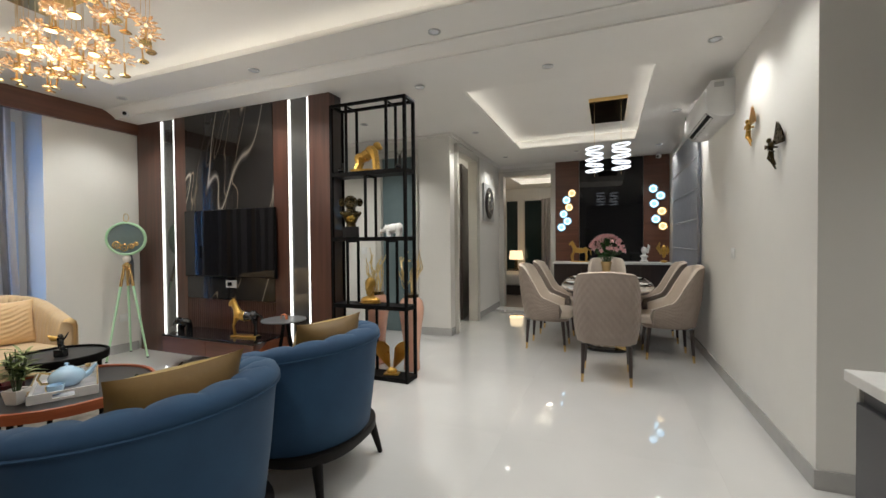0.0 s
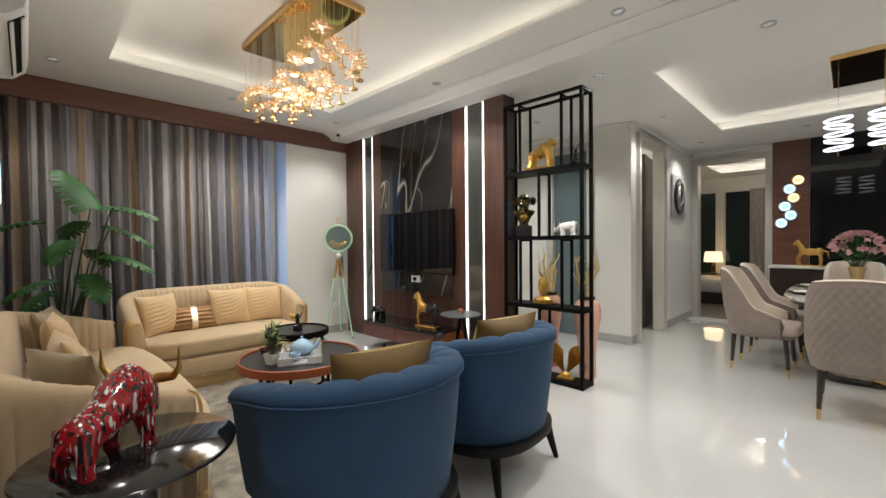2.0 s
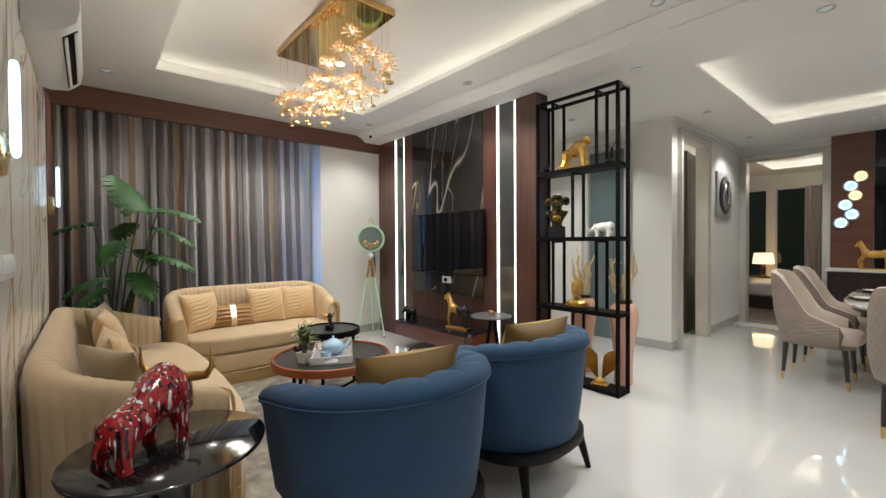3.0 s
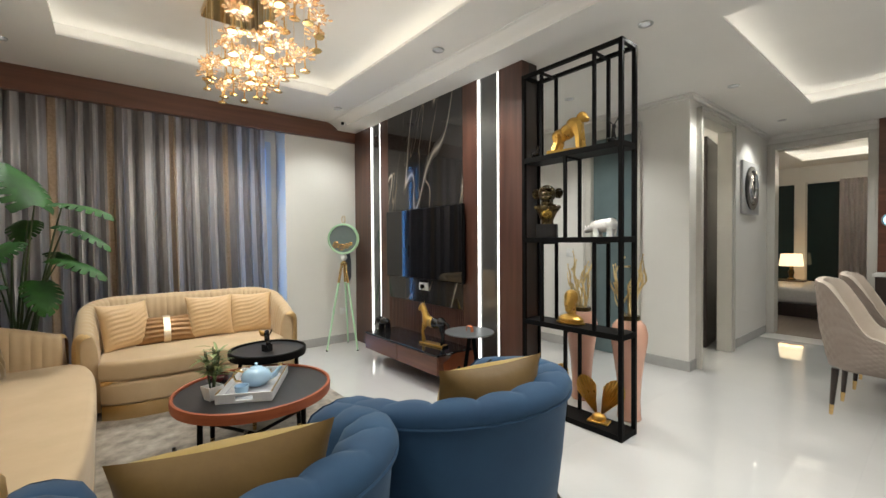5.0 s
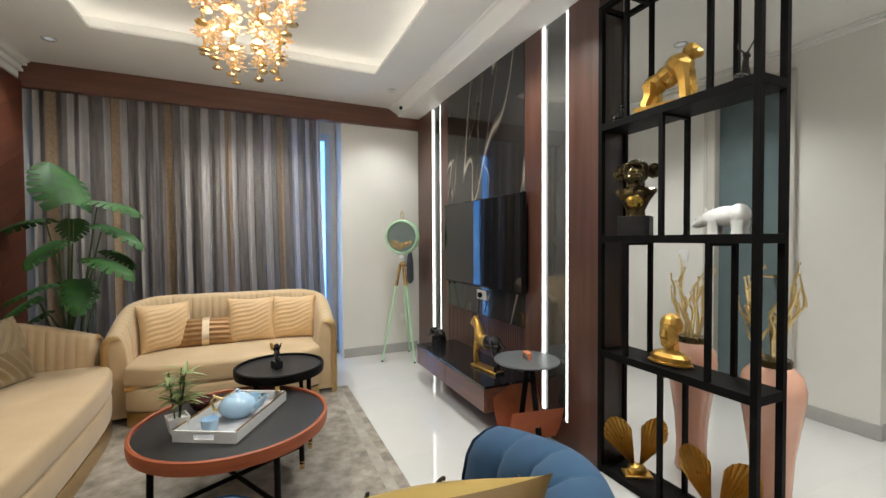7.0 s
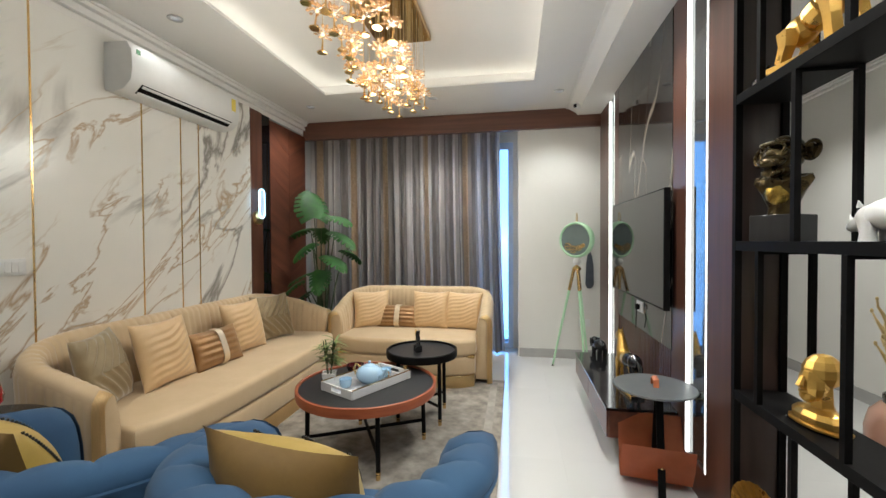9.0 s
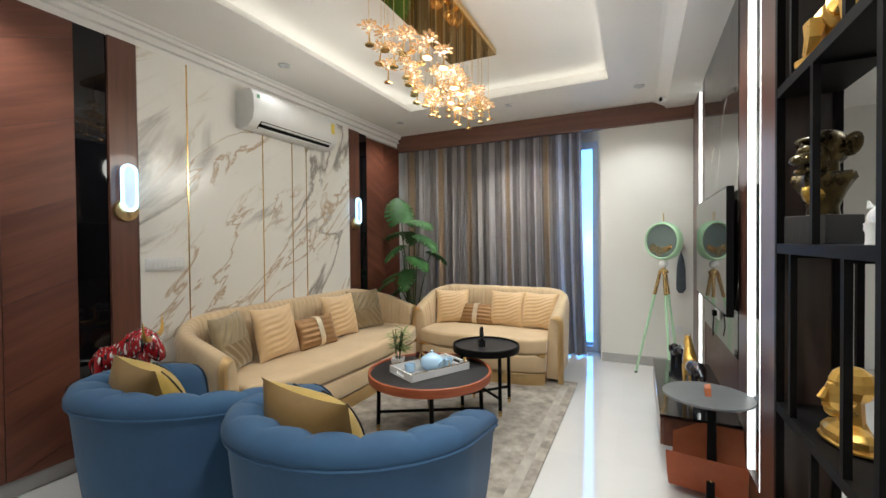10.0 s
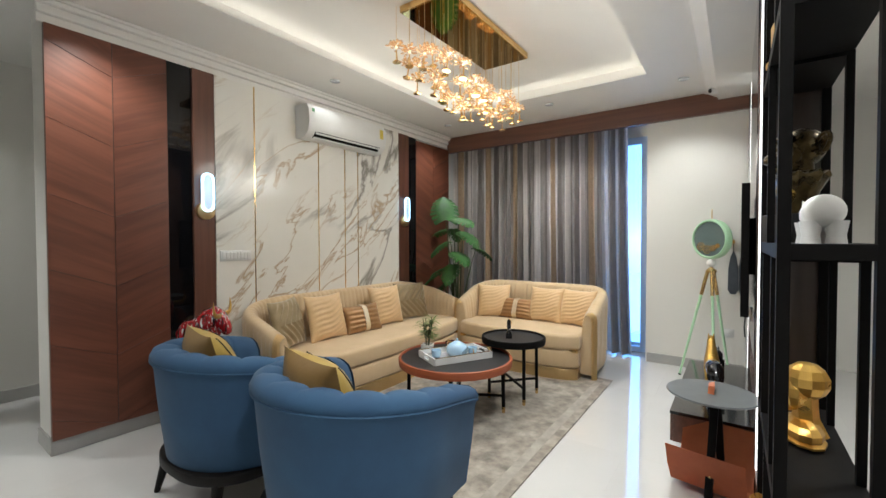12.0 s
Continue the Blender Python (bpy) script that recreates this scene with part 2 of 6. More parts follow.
def grid(rows, closed_u=False, closed_v=False, bm=None, cap=False):
    """A skin over rows of points."""
    bm = bm or bmesh.new()
    vs = [[bm.verts.new(p) for p in row] for row in rows]
    nu, nv = len(vs), len(vs[0])
    for i in range(nu if closed_u else nu - 1):
        for j in range(nv if closed_v else nv - 1):
            a, b, c, d = vs[i][j], vs[(i + 1) % nu][j], vs[(i + 1) % nu][(j + 1) % nv], vs[i][(j + 1) % nv]
            quad = []
            for v in (a, b, c, d):
                if v not in quad:
                    quad.append(v)
            if len(quad) > 2:
                bm.faces.new(quad)
    if cap and closed_v:
        for row in (vs[0], vs[-1]):
            bm.faces.new(row)
    return bm


def lathe(profile, seg=32, bm=None, squash=(1, 1)):
    """A turned shape from (radius, height) pairs, from the bottom to the top."""
    rows = [[(max(r, 0.0004) * math.cos(a) * squash[0], max(r, 0.0004) * math.sin(a) * squash[1], z) for a in np.linspace(0, 2 * math.pi, seg, False)] for r, z in profile]
    return grid(rows, closed_v=True, bm=bm, cap=True)


def tube(points, radius, seg=8, bm=None, flat=1.0):
    """A rod along points; radius a number or one for each point."""
    pts = [Vector(p) for p in points]
    rad = radius if hasattr(radius, "__len__") else [radius] * len(pts)
    rows, side = [], None
    for i, p in enumerate(pts):
        d = (pts[min(i + 1, len(pts) - 1)] - pts[max(i - 1, 0)]).normalized()
        if side is None:
            side = d.orthogonal().normalized()
        side = (side - d * side.dot(d)).normalized()
        up = d.cross(side)
        rows.append([p + (side * math.cos(a) + up * math.sin(a) * flat) * rad[i] for a in np.linspace(0, 2 * math.pi, seg, False)])
    return grid(rows, closed_v=True, bm=bm, cap=True)


def ball(centre, radii, seg=16, rings=10, bm=None, turn=None):
    own = bmesh.new()
    bmesh.ops.create_uvsphere(own, u_segments=seg, v_segments=rings, radius=1)
    m = Matrix.LocRotScale(Vector(centre), Euler([radians(a) for a in turn]) if turn else None, Vector(radii))
    bmesh.ops.transform(own, matrix=m, verts=own.verts)
    return own if bm is None else join(bm, own)


def slab(outline, z0, z1, bm=None, bevel=0.0, seg=3):
    """A plate with the given outline in plan, with rounded rims."""
    own = bmesh.new()
    low = [own.verts.new((x, y, z0)) for x, y in outline]
    f = own.faces.new(low)
    top = bmesh.ops.extrude_face_region(own, geom=[f])
    bmesh.ops.translate(own, vec=(0, 0, z1 - z0), verts=[v for v in top["geom"] if isinstance(v, bmesh.types.BMVert)])
    if bevel:
        rim = [e for e in own.edges if abs(e.verts[0].co.z - e.verts[1].co.z) < 1e-6]
        bmesh.ops.bevel(own, geom=rim, offset=bevel, segments=seg, profile=0.5, affect="EDGES")
    return own if bm is None else join(bm, own)


def ring_outline(rx, ry, n=48, power=2.0):
    out = []
    for a in np.linspace(0, 2 * math.pi, n, False):
        c, s = math.cos(a), math.sin(a)
        out.append((rx * math.copysign(abs(c) ** (2 / power), c), ry * math.copysign(abs(s) ** (2 / power), s)))
    return out


def pillow_mesh(w, h, thick, wave=0.0, waves=9, slant=0.0, chevron=False, half=0, puff=0.5):
    """A stuffed cushion that stands on its edge, with pinched corners and an optional relief of ridges."""
    n = 60 if wave else 26
    rows = {1: [], -1: []}
    for s in (1, -1):
        for i in range(n + 1):
            row = []
            for j in range(n + 1):
                u, v = 2 * i / n - 1, 2 * j / n - 1
                pin = 1 - 0.09 * (1 - abs(u) ** 2) * abs(v) ** 3, 1 - 0.09 * (1 - abs(v) ** 2) * abs(u) ** 3
                full = max(0, (1 - u ** 2) * (1 - v ** 2)) ** puff
                k = u + slant * abs(v) if chevron else (v + 0.5 * slant * u + 0.06 * math.sin(u * 4.2 + 3 * slant) if slant else v)
                rel = wave * math.sin(k * math.pi * waves) * min(1, 3 * (1 - max(abs(u), abs(v)))) if s > 0 else 0
                row.append((u * w / 2 * pin[1], s * (full * thick / 2 + rel), v * h / 2 * pin[0]))
            rows[s].append(row)
    bm = grid(rows[half or 1])
    if not half:
        grid(rows[-1], bm=bm)
    bmesh.ops.remove_doubles(bm, verts=bm.verts, dist=0.0008)
    return bm


def u_path(width, depth, radius, n=60, lead=0.0):
    """Points and outward normals round three sides of a seat: arm, back, arm. Back towards +x, open to -x, width along y."""
    pts = []
    straight, arc, back = depth - radius, radius * math.pi / 2, width - 2 * radius
    total = 2 * straight + 2 * arc + back
    for i in range(n + 1):
        s = total * i / n
        if s < straight:
            pts.append(((-depth + s, -width / 2), (0, -1)))
        elif s < straight + arc:
            a = -math.pi / 2 + (s - straight) / radius
            pts.append(((-radius + radius * math.cos(a), -width / 2 + radius + radius * math.sin(a)), (math.cos(a), math.sin(a))))
        elif s < straight + arc + back:
            pts.append(((0, -width / 2 + radius + s - straight - arc), (1, 0)))
        elif s < straight + 2 * arc + back:
            a = (s - straight - arc - back) / radius
            pts.append(((-radius + radius * math.cos(a), width / 2 - radius + radius * math.sin(a)), (math.cos(a), math.sin(a))))
        else:
            pts.append(((-radius - (s - straight - 2 * arc - back), width / 2), (0, 1)))
    return pts

# ---- structure ----
XL, YM, YT, XR, YD = -5.43, 0.665, 4.148, 0.81, 8.70   # window wall, marble wall, television wall, dining side wall, dining end wall
ZL, ZD, ZU = 2.774, 2.69, 2.92                         # living ceiling, dining ceiling, raised trays

# floor: large polished tiles with thin joints
setting("floor", box(-7.0, -2.6, -0.12, 3.4, 8.70, -0.004), GROUT, "glossy white tiled floor", "floor")
_floor = bpy.data.objects["floor"]
_tile = box(-0.5999, -0.5999, -0.008, 0.5999, 0.5999, 0.0)
_first = part("tile", _tile, FLOOR, _floor, smooth=False)
_spots = [(x, y) for x in np.arange(-6.2, 3.2, 1.2) for y in np.arange(-1.9, 8.3, 1.2)]
_first.location = (*_spots[0], 0)
for _p in _spots[1:]:
    _t = new("tile", _first.data)
    _t.parent, _t.location = _floor, (*_p, 0)
setting("bedroom_floor", box(-5.2, 8.70, -0.12, 3.4, 14.0, 0.002), DARKFLOOR, "brown wooden bedroom floor", "floor")

# outer walls
setting("wall_west", box(XL - 0.12, 3.257, 0, XL, 4.6, 2.9), WALL, "off-white painted wall", "wall")
bm = box(-6.15, YM - 0.3, 0, -5.78, 0.80, 2.95)
box(-6.15, 0.80, 2.52, -5.78, 3.2, 2.95, bm=bm)
box(-6.15, 3.20, 0, -5.78, 4.6, 2.95, bm=bm)
setting("wall_west_outer", bm, WALL, "painted wall round the window", "wall")
setting("wall_west_reveal", box(-5.78, 3.257, 0, XL - 0.12, 3.40, 2.9), WALL, "off-white window reveal", "wall")
setting("wall_south", box(-6.15, YM - 0.34, 0, -1.162, YM - 0.03, 2.9), WALL, "off-white painted wall", "wall")
bm = box(-5.43, YT + 0.08, 0, -2.627, YT + 0.17, 2.95)
setting("wall_north", bm, WALL, "painted wall behind the television panel", "wall")
setting("wall_passage", box(-6.2, 6.00, 0, -3.15, 6.25, 2.9), WALL, "off-white passage wall", "wall")
setting("wall_passage_corner", box(-2.64, 6.00, 0, -2.10, 6.24, 2.9), WALL, "off-white wall corner", "wall")
setting("wall_over_door", box(-3.15, 6.00, 2.45, -2.64, 6.24, 2.9), WALL, "wall above the passage door", "wall")
setting("wall_passage_end", box(-6.3, 4.3, 0, -6.2, 9.0, 2.9), WALL, "off-white passage end wall", "wall")
bm = box(-2.20, 7.12, 0, -2.10, 8.70, 2.9)
box(-2.20, 6.24, 2.52, -2.10, 7.12, 2.9, bm=bm)
setting("wall_hall", bm, WALL, "off-white wall with a door opening", "wall")
bm = box(-5.2, 8.70, 0, -2.02, 8.86, 2.95)
box(-2.02, 8.70, 2.5, -1.12, 8.86, 2.95, bm=bm)
box(-1.12, 8.70, 0, 1.0, 8.86, 2.95, bm=bm)
setting("wall_dining_end", bm, WALL, "off-white wall with the bedroom opening", "wall")
bm = box(XR, 3.49, 0, XR + 0.18, 6.25, 2.95)
box(XR, 6.25, 2.5, XR + 0.18, 8.2, 2.95, bm=bm)
box(XR, 6.25, 0, XR + 0.18, 8.2, 0.5, bm=bm)
box(XR, 8.2, 0, XR + 0.18, 8.70, 2.95, bm=bm)
setting("wall_east", bm, WALL, "pinkish white painted wall", "wall")
setting("wall_east_return", box(XR + 0.18, 3.49, 0, 3.4, 3.62, 2.95), WALL, "grey-white return wall", "wall")
# next three walls are out of view, added to close the space off
setting("wall_far_east", box(3.4, -2.6, 0, 3.52, 3.62, 2.95), WALL, "unseen off-white wall closing off the east side", "wall")
setting("wall_foyer", box(-4.0, -2.72, 0, 3.52, -2.6, 2.95), WALL, "unseen off-white wall closing off the foyer", "wall")
setting("wall_foyer_side", box(-2.6, -2.6, 0, -2.48, 0.38, 2.95), WALL, "unseen off-white wall closing off the foyer", "wall")

# ceilings

def tray(name, x0, x1, y0, y1, low):
    """A recessed ceiling tray: a lip, a lit ledge behind it and the raised ceiling."""
    up = ZU if low > 2.75 else ZU - 0.08
    o = 0.16
    setting(name, box(x0 - o - 0.1, y0 - o - 0.1, up, x1 + o + 0.1, y1 + o + 0.1, up + 0.06), CEIL, "white raised ceiling tray", "ceiling")
    led = thing("cove_light", "warm white led strip hidden behind the ceiling lip", "cove light", (0, 0, low + 0.022))
    w = 0.02
    for a, b, c, d in ((x0 - 0.11, y0 - 0.11, x1 + 0.11, y0 - 0.11 + w), (x0 - 0.11, y1 + 0.11 - w, x1 + 0.11, y1 + 0.11), (x0 - 0.11, y0 - 0.06, x0 - 0.11 + w, y1 + 0.06), (x1 + 0.11 - w, y0 - 0.06, x1 + 0.11, y1 + 0.06)):
        part("led_strip", box(a, b, 0.0, c, d, 0.012), COVELED if low > 2.75 else DININGCOVE, led, smooth=False)
    bm = bmesh.new()
    for a, b, c, d in ((x0 - o, y0 - o, x1 + o, y0), (x0 - o, y1, x1 + o, y1 + o), (x0 - o, y0, x0, y1), (x1, y0, x1 + o, y1)):
        box(a, b, low, c, d, low + 0.02, bm=bm)
    return bm


def ceiling_round(x0, x1, y0, y1, holes, low, bm):
    """Lower ceiling with one rectangular hole, leaving room for the ledge of a tray."""
    a, b, c, d = (holes[0] - 0.16, holes[1] + 0.16, holes[2] - 0.16, holes[3] + 0.16)
    top = ZU + 0.06
    box(x0, y0, low, x1, c, top, bm=bm)
    box(x0, d, low, x1, y1, top, bm=bm)
    box(x0, c, low, a, d, top, bm=bm)
    box(b, c, low, x1, d, top, bm=bm)
    return bm


LT = (-4.52, -0.95, 1.369, 3.394)
DT = (-1.43, 0.20, 4.66, 7.32)
bm = tray("ceiling_tray_living", *LT, ZL)
ceiling_round(-6.2, 3.4, -2.6, 3.93, LT, ZL, bm)
setting("ceiling_living", bm, CEIL, "white false ceiling with a lit recess", "ceiling")
bm = tray("ceiling_tray_dining", *DT, ZD)
ceiling_round(-6.3, XR, 3.93, 8.70, DT, ZD, bm)
setting("ceiling_dining", bm, CEIL, "white false ceiling with a lit recess", "ceiling")
# unseen slab, added to close all rooms from above
setting("roof_slab", box(-6.4, -2.8, 3.0, 3.6, 14.2, 3.15), CEIL, "unseen slab closing off the ceilings from above", "ceiling")


def moulding(name, a, b, inward, z, steps, material=CEIL):
    """A stepped cornice along the line a to b; steps are (reach, drop) pairs from the ceiling down."""
    a, b, n = Vector(a), Vector(b), Vector(inward)
    bm = bmesh.new()
    for k, (reach, drop0, drop1) in enumerate(steps):
        p, q = a, b + n * reach
        box(min(p.x, q.x), min(p.y, q.y), z - drop1, max(p.x, q.x), max(p.y, q.y), z - drop0, 0.004, 1, bm=bm)
    return setting(name, bm, material, "white stepped plaster cornice", "cornice")


CORN = ((0.10, 0.002, 0.022), (0.085, 0.022, 0.05), (0.05, 0.05, 0.075), (0.06, 0.075, 0.10), (0.028, 0.10, 0.15))
moulding("trim_cornice_south", (-5.36, YM - 0.02), (-1.12, YM - 0.02), (0, 1), ZL, CORN)
bm = bmesh.new()
for x in (-5.38, XR + 0.2):
    for y, z in ((3.93, -0.002), (3.775, -0.002), (3.775, -0.010), (3.80, -0.014), (3.87, -0.055), (3.89, -0.07), (3.89, -0.0835), (3.93, -0.0835)):
        bm.verts.new((x, y, ZL + z))
bm.verts.ensure_lookup_table()
for k in range(8):
    bm.faces.new([bm.verts[i] for i in (k, (k + 1) % 8, 8 + (k + 1) % 8, 8 + k)])
bm.faces.new(bm.verts[:8])
bm.faces.new(bm.verts[8:])
setting("trim_cornice_beam", bm, CEIL, "white curved plaster cornice", "cornice")
SMALL = ((0.05, 0.002, 0.02), (0.03, 0.02, 0.045))
moulding("trim_cornice_hall", (-2.10, 6.00), (-2.10, 8.70), (1, 0), ZD, SMALL)
moulding("trim_cornice_passage", (-6.2, 6.00), (-2.06, 6.00), (0, -1), ZD, SMALL)
moulding("trim_cornice_end", (-2.05, 8.70), (-1.05, 8.70), (0, -1), ZD, SMALL)

# skirtings
for _n, (a, b, c, d) in {"hall": (-2.10, 7.21, -2.088, 8.64), "passage": (-2.55, 5.988, -2.088, 6.00), "corner": (-2.10, 6.00, -2.088, 6.16), "passage_far": (-6.2, 5.988, -3.24, 6.00),
                         "east": (XR - 0.012, 3.48, XR, 8.45), "return": (XR - 0.012, 3.478, 3.4, 3.49), "west": (XL, 3.27, XL + 0.012, YT - 0.02), "column": (-1.162, 0.33, -1.148, YM - 0.02), "panel": (-1.80, YM - 0.03, -1.148, YM - 0.012)}.items():
    setting("baseboard_" + _n, box(a, b, 0.0, c, d, 0.10, 0.002, 1), SKIRT, "grey stone skirting", "skirting")


def door_frame(name, x0, x1, y0, y1, top, axis, depth, w=0.085):
    """Architrave round an opening: a flat band with a raised outer bead."""
    bm = bmesh.new()
    if axis == "x":
        for s in (depth,):
            box(s[0], y0 - w, 0, s[1], y0, top + w, 0.004, 1, bm=bm)
            box(s[0], y1, 0, s[1], y1 + w, top + w, 0.004, 1, bm=bm)
            box(s[0], y0, top, s[1], y1, top + w, 0.004, 1, bm=bm)
            box(s[1] - 0.002, y0 - w - 0.004, 0, s[1] + 0.012, y0 - w + 0.02, top + w, 0.003, 1, bm=bm)
            box(s[1] - 0.002, y1 + w - 0.02, 0, s[1] + 0.012, y1 + w + 0.004, top + w, 0.003, 1, bm=bm)
            box(s[1] - 0.002, y0 - w - 0.004, top + w - 0.02, s[1] + 0.012, y1 + w + 0.004, top + w + 0.004, 0.003, 1, bm=bm)
    else:
        s = depth
        box(x0 - w, s[0], 0, x0, s[1], top + w, 0.004, 1, bm=bm)
        box(x1, s[0], 0, x1 + w, s[1], top + w, 0.004, 1, bm=bm)
        box(x0, s[0], top, x1, s[1], top + w, 0.004, 1, bm=bm)
        box(x0 - w - 0.004, s[0] - 0.012, 0, x0 - w + 0.02, s[0] + 0.002, top + w, 0.003, 1, bm=bm)
        box(x1 + w - 0.02, s[0] - 0.012, 0, x1 + w + 0.004, s[0] + 0.002, top + w, 0.003, 1, bm=bm)
        box(x0 - w - 0.004, s[0] - 0.012, top + w - 0.02, x1 + w + 0.004, s[0] + 0.002, top + w + 0.004, 0.003, 1, bm=bm)
    return setting(name, bm, TRIM, "grey-beige painted door frame", "door frame")


door_frame("trim_door_hall", 0, 0, 6.25, 7.11, 2.51, "x", (-2.21, -2.06))
door_frame("trim_door_bedroom", -2.01, -1.13, 0, 0, 2.49, "y", (8.675, 8.87))
door_frame("trim_door_passage", -3.14, -2.65, 0, 0, 2.44, "y", (5.975, 6.25))
TEAL = mat("teal_door", (0.10, 0.14, 0.148), (0.125, 0.17, 0.178), 4, 0.35, bump=0.05)
_door = thing("door_1", "closed dark grey-green flush door", "door", (-3.14, 6.04, 0.0), kind="structure")
part("leaf", box(0.0, 0.0, 0.006, 0.49, 0.04, 2.44, 0.003, 1), TEAL, _door, smooth=False)
part("handle", tube([(0.43, -0.045, 1.0), (0.33, -0.045, 1.0)], 0.009, 8, tube([(0.43, 0.0, 1.0), (0.43, -0.05, 1.0)], 0.012, 8)), SATINGOLD, _door, "brass lever handle")

# window wall: frame, panes, pelmet
_win = thing("window_1", "tall pale framed sliding window behind curtains", "window", (-5.80, 0.80, 0.0), kind="structure")
for y0, y1 in ((0.0, 0.06), (0.78, 0.84), (1.56, 1.62), (2.08, 2.14), (2.34, 2.40)):
    part("mullion", box(-0.05, y0, 0.0, 0.02, y1, 2.52, 0.004, 1), DAYTINTFRAME, _win, smooth=False)
for z0, z1 in ((0.0, 0.06), (2.44, 2.52)):
    part("rail", box(-0.049, 0.0, z0, 0.019, 2.4, z1, 0.004, 1), DAYTINTFRAME, _win, smooth=False)
for y0, y1 in ((0.06, 0.78), (0.84, 1.56), (1.62, 2.08), (2.14, 2.34)):
    _pane = part("pane", box(-0.02, y0, 0.06, -0.012, y1, 2.44), GLASS, _win, smooth=False)
    _pane.visible_shadow = False
part("latch", box(0.02, 2.09, 1.05, 0.045, 2.12, 1.23, 0.006), BLACKMETAL, _win)
setting("trim_pelmet", box(XL - 0.02, 0.66, 2.565, XL + 0.05, YT + 0.02, ZL - 0.001, 0.003, 1), WOODH, "dark reddish brown wooden curtain pelmet", "pelmet")

# outside: balcony wall and sky beyond
setting("ground", box(-60, -40, -3.3, -6.3, 40, -3.2), mat("outside_ground", (0.3, 0.31, 0.33), rough=0.9), "pale ground below the window", "ground")

# bedroom beyond the opening
for nm, b_ in (("bedroom_back", (-5.2, 12.2, 0, 3.4, 12.35, 2.95)), ("bedroom_left", (-3.1, 8.86, 0, -2.95, 12.2, 2.95)), ("bedroom_right", (1.6, 8.86, 0, 1.75, 12.2, 2.95))):
    setting("wall_" + nm, box(*b_), WALL, "bedroom wall", "wall")
setting("ceiling_bedroom", ceiling_round(-5.2, 3.4, 8.70, 14.0, (-2.2, -0.6, 9.8, 11.4), ZD, tray("ceiling_tray_bedroom", -2.2, -0.6, 9.8, 11.4, ZD)), CEIL, "white bedroom ceiling", "ceiling")
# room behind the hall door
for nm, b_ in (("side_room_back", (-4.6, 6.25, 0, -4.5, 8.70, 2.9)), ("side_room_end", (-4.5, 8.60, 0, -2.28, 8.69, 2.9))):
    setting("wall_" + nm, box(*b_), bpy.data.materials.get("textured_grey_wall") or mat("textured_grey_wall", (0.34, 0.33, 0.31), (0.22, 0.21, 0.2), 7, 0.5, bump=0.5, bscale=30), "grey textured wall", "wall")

# ---- downlights ----
SATINGREY = mat("satin_steel", (0.45, 0.45, 0.45), rough=0.3, metal=0.6)


def downlight(x, y, z, power=0):
    ob = thing("downlight", "small recessed round downlight with a chrome rim", "downlight", (x, y, z), group="ceiling downlights")
    part("rim", lathe([(0.028, 0.0), (0.045, -0.006), (0.047, -0.002), (0.047, 0.0)], 24), SATINGREY, ob)
    part("lamp", lathe([(0.0, -0.0025), (0.028, -0.0025), (0.028, 0.0)], 20), SPOTLED, ob)
    lamp = new("downlight_lamp", bpy.data.lights.new("downlight_lamp", "SPOT"))
    lamp.data.energy, lamp.data.spot_size, lamp.data.spot_blend, lamp.data.shadow_soft_size = power or DOWN, radians(125), 0.7, 0.04
    lamp.data.color = (1.0, 0.94, 0.85)
    lamp.parent, lamp.location = ob, (0, 0, -0.02)


# the pair at x = 0.39 is out of view, added for light near the entrance
for _x in (-4.83, -3.03, -1.32, 0.39):
    for _y in (1.05, 3.645):
        downlight(_x, _y, ZL, {(-4.83, 1.05): 16.0, (-3.03, 1.05): 2.0, (-1.32, 1.05): 30.0, (-4.83, 3.645): 25.0}.get((_x, _y), DOWN if _x < -1 else 17.0))
downlight(-4.80, 2.40, ZL)
# unseen pair, added to brighten the passage behind the shelf
for _x in (-2.9, -4.4):
    downlight(_x, 5.2, ZD, 34.0)
# two more unseen downlights, added to light the foyer and the east side
downlight(-0.2, -0.6, ZL, 50.0)
downlight(1.6, 2.0, ZL, 30.0)
for _x in (-1.77, -0.616, 0.552):
    for _y in (4.36, 6.09, 7.82):
        if not (_x == -0.616 and _y == 6.09):
            downlight(_x, _y, ZD, DOWND)

# ---- television wall ----
_tvw = thing("television_panelling", "walnut wall panelling with lit strips and black marble", "wall panelling", (0, YT, 0))
for x0, x1 in ((-5.40, -4.985), (-4.755, -4.575), (-3.305, -3.115), (-2.86, -2.612)):
    part("wood_panel", box(x0, -0.01, 0.0, x1, 0.075, ZD, 0.002, 1), TVWOOD, _tvw, smooth=False)
part("panel_side", box(-2.627, 0.0752, 0.0, -2.6125, 0.172, ZD), DARKWOOD, _tvw, "dark wooden edge board", smooth=False)
for x0, x1 in ((-4.965, -4.775), (-3.095, -2.88)):
    part("mirror_strip", box(x0, 0.008, 0.16, x1, 0.06, ZD), GREYGLASS, _tvw, "smoked mirror strip", smooth=False)
    for a, b in ((x0 - 0.018, x0), (x1, x1 + 0.018)):
        part("led_profile", box(a, -0.008, 0.16, b, 0.06, ZD - 0.012), LED, _tvw, "white light strip", smooth=False)
part("marble_slab", box(-4.575, -0.014, 0.66, -3.305, 0.06, ZD - 0.002, 0.002, 1), BLACKMARBLE, _tvw, "black marble with gold veins", smooth=False)
part("lower_board", box(-4.575, 0.02, 0.0, -3.305, 0.06, 0.66), TVWOOD, _tvw, smooth=False)
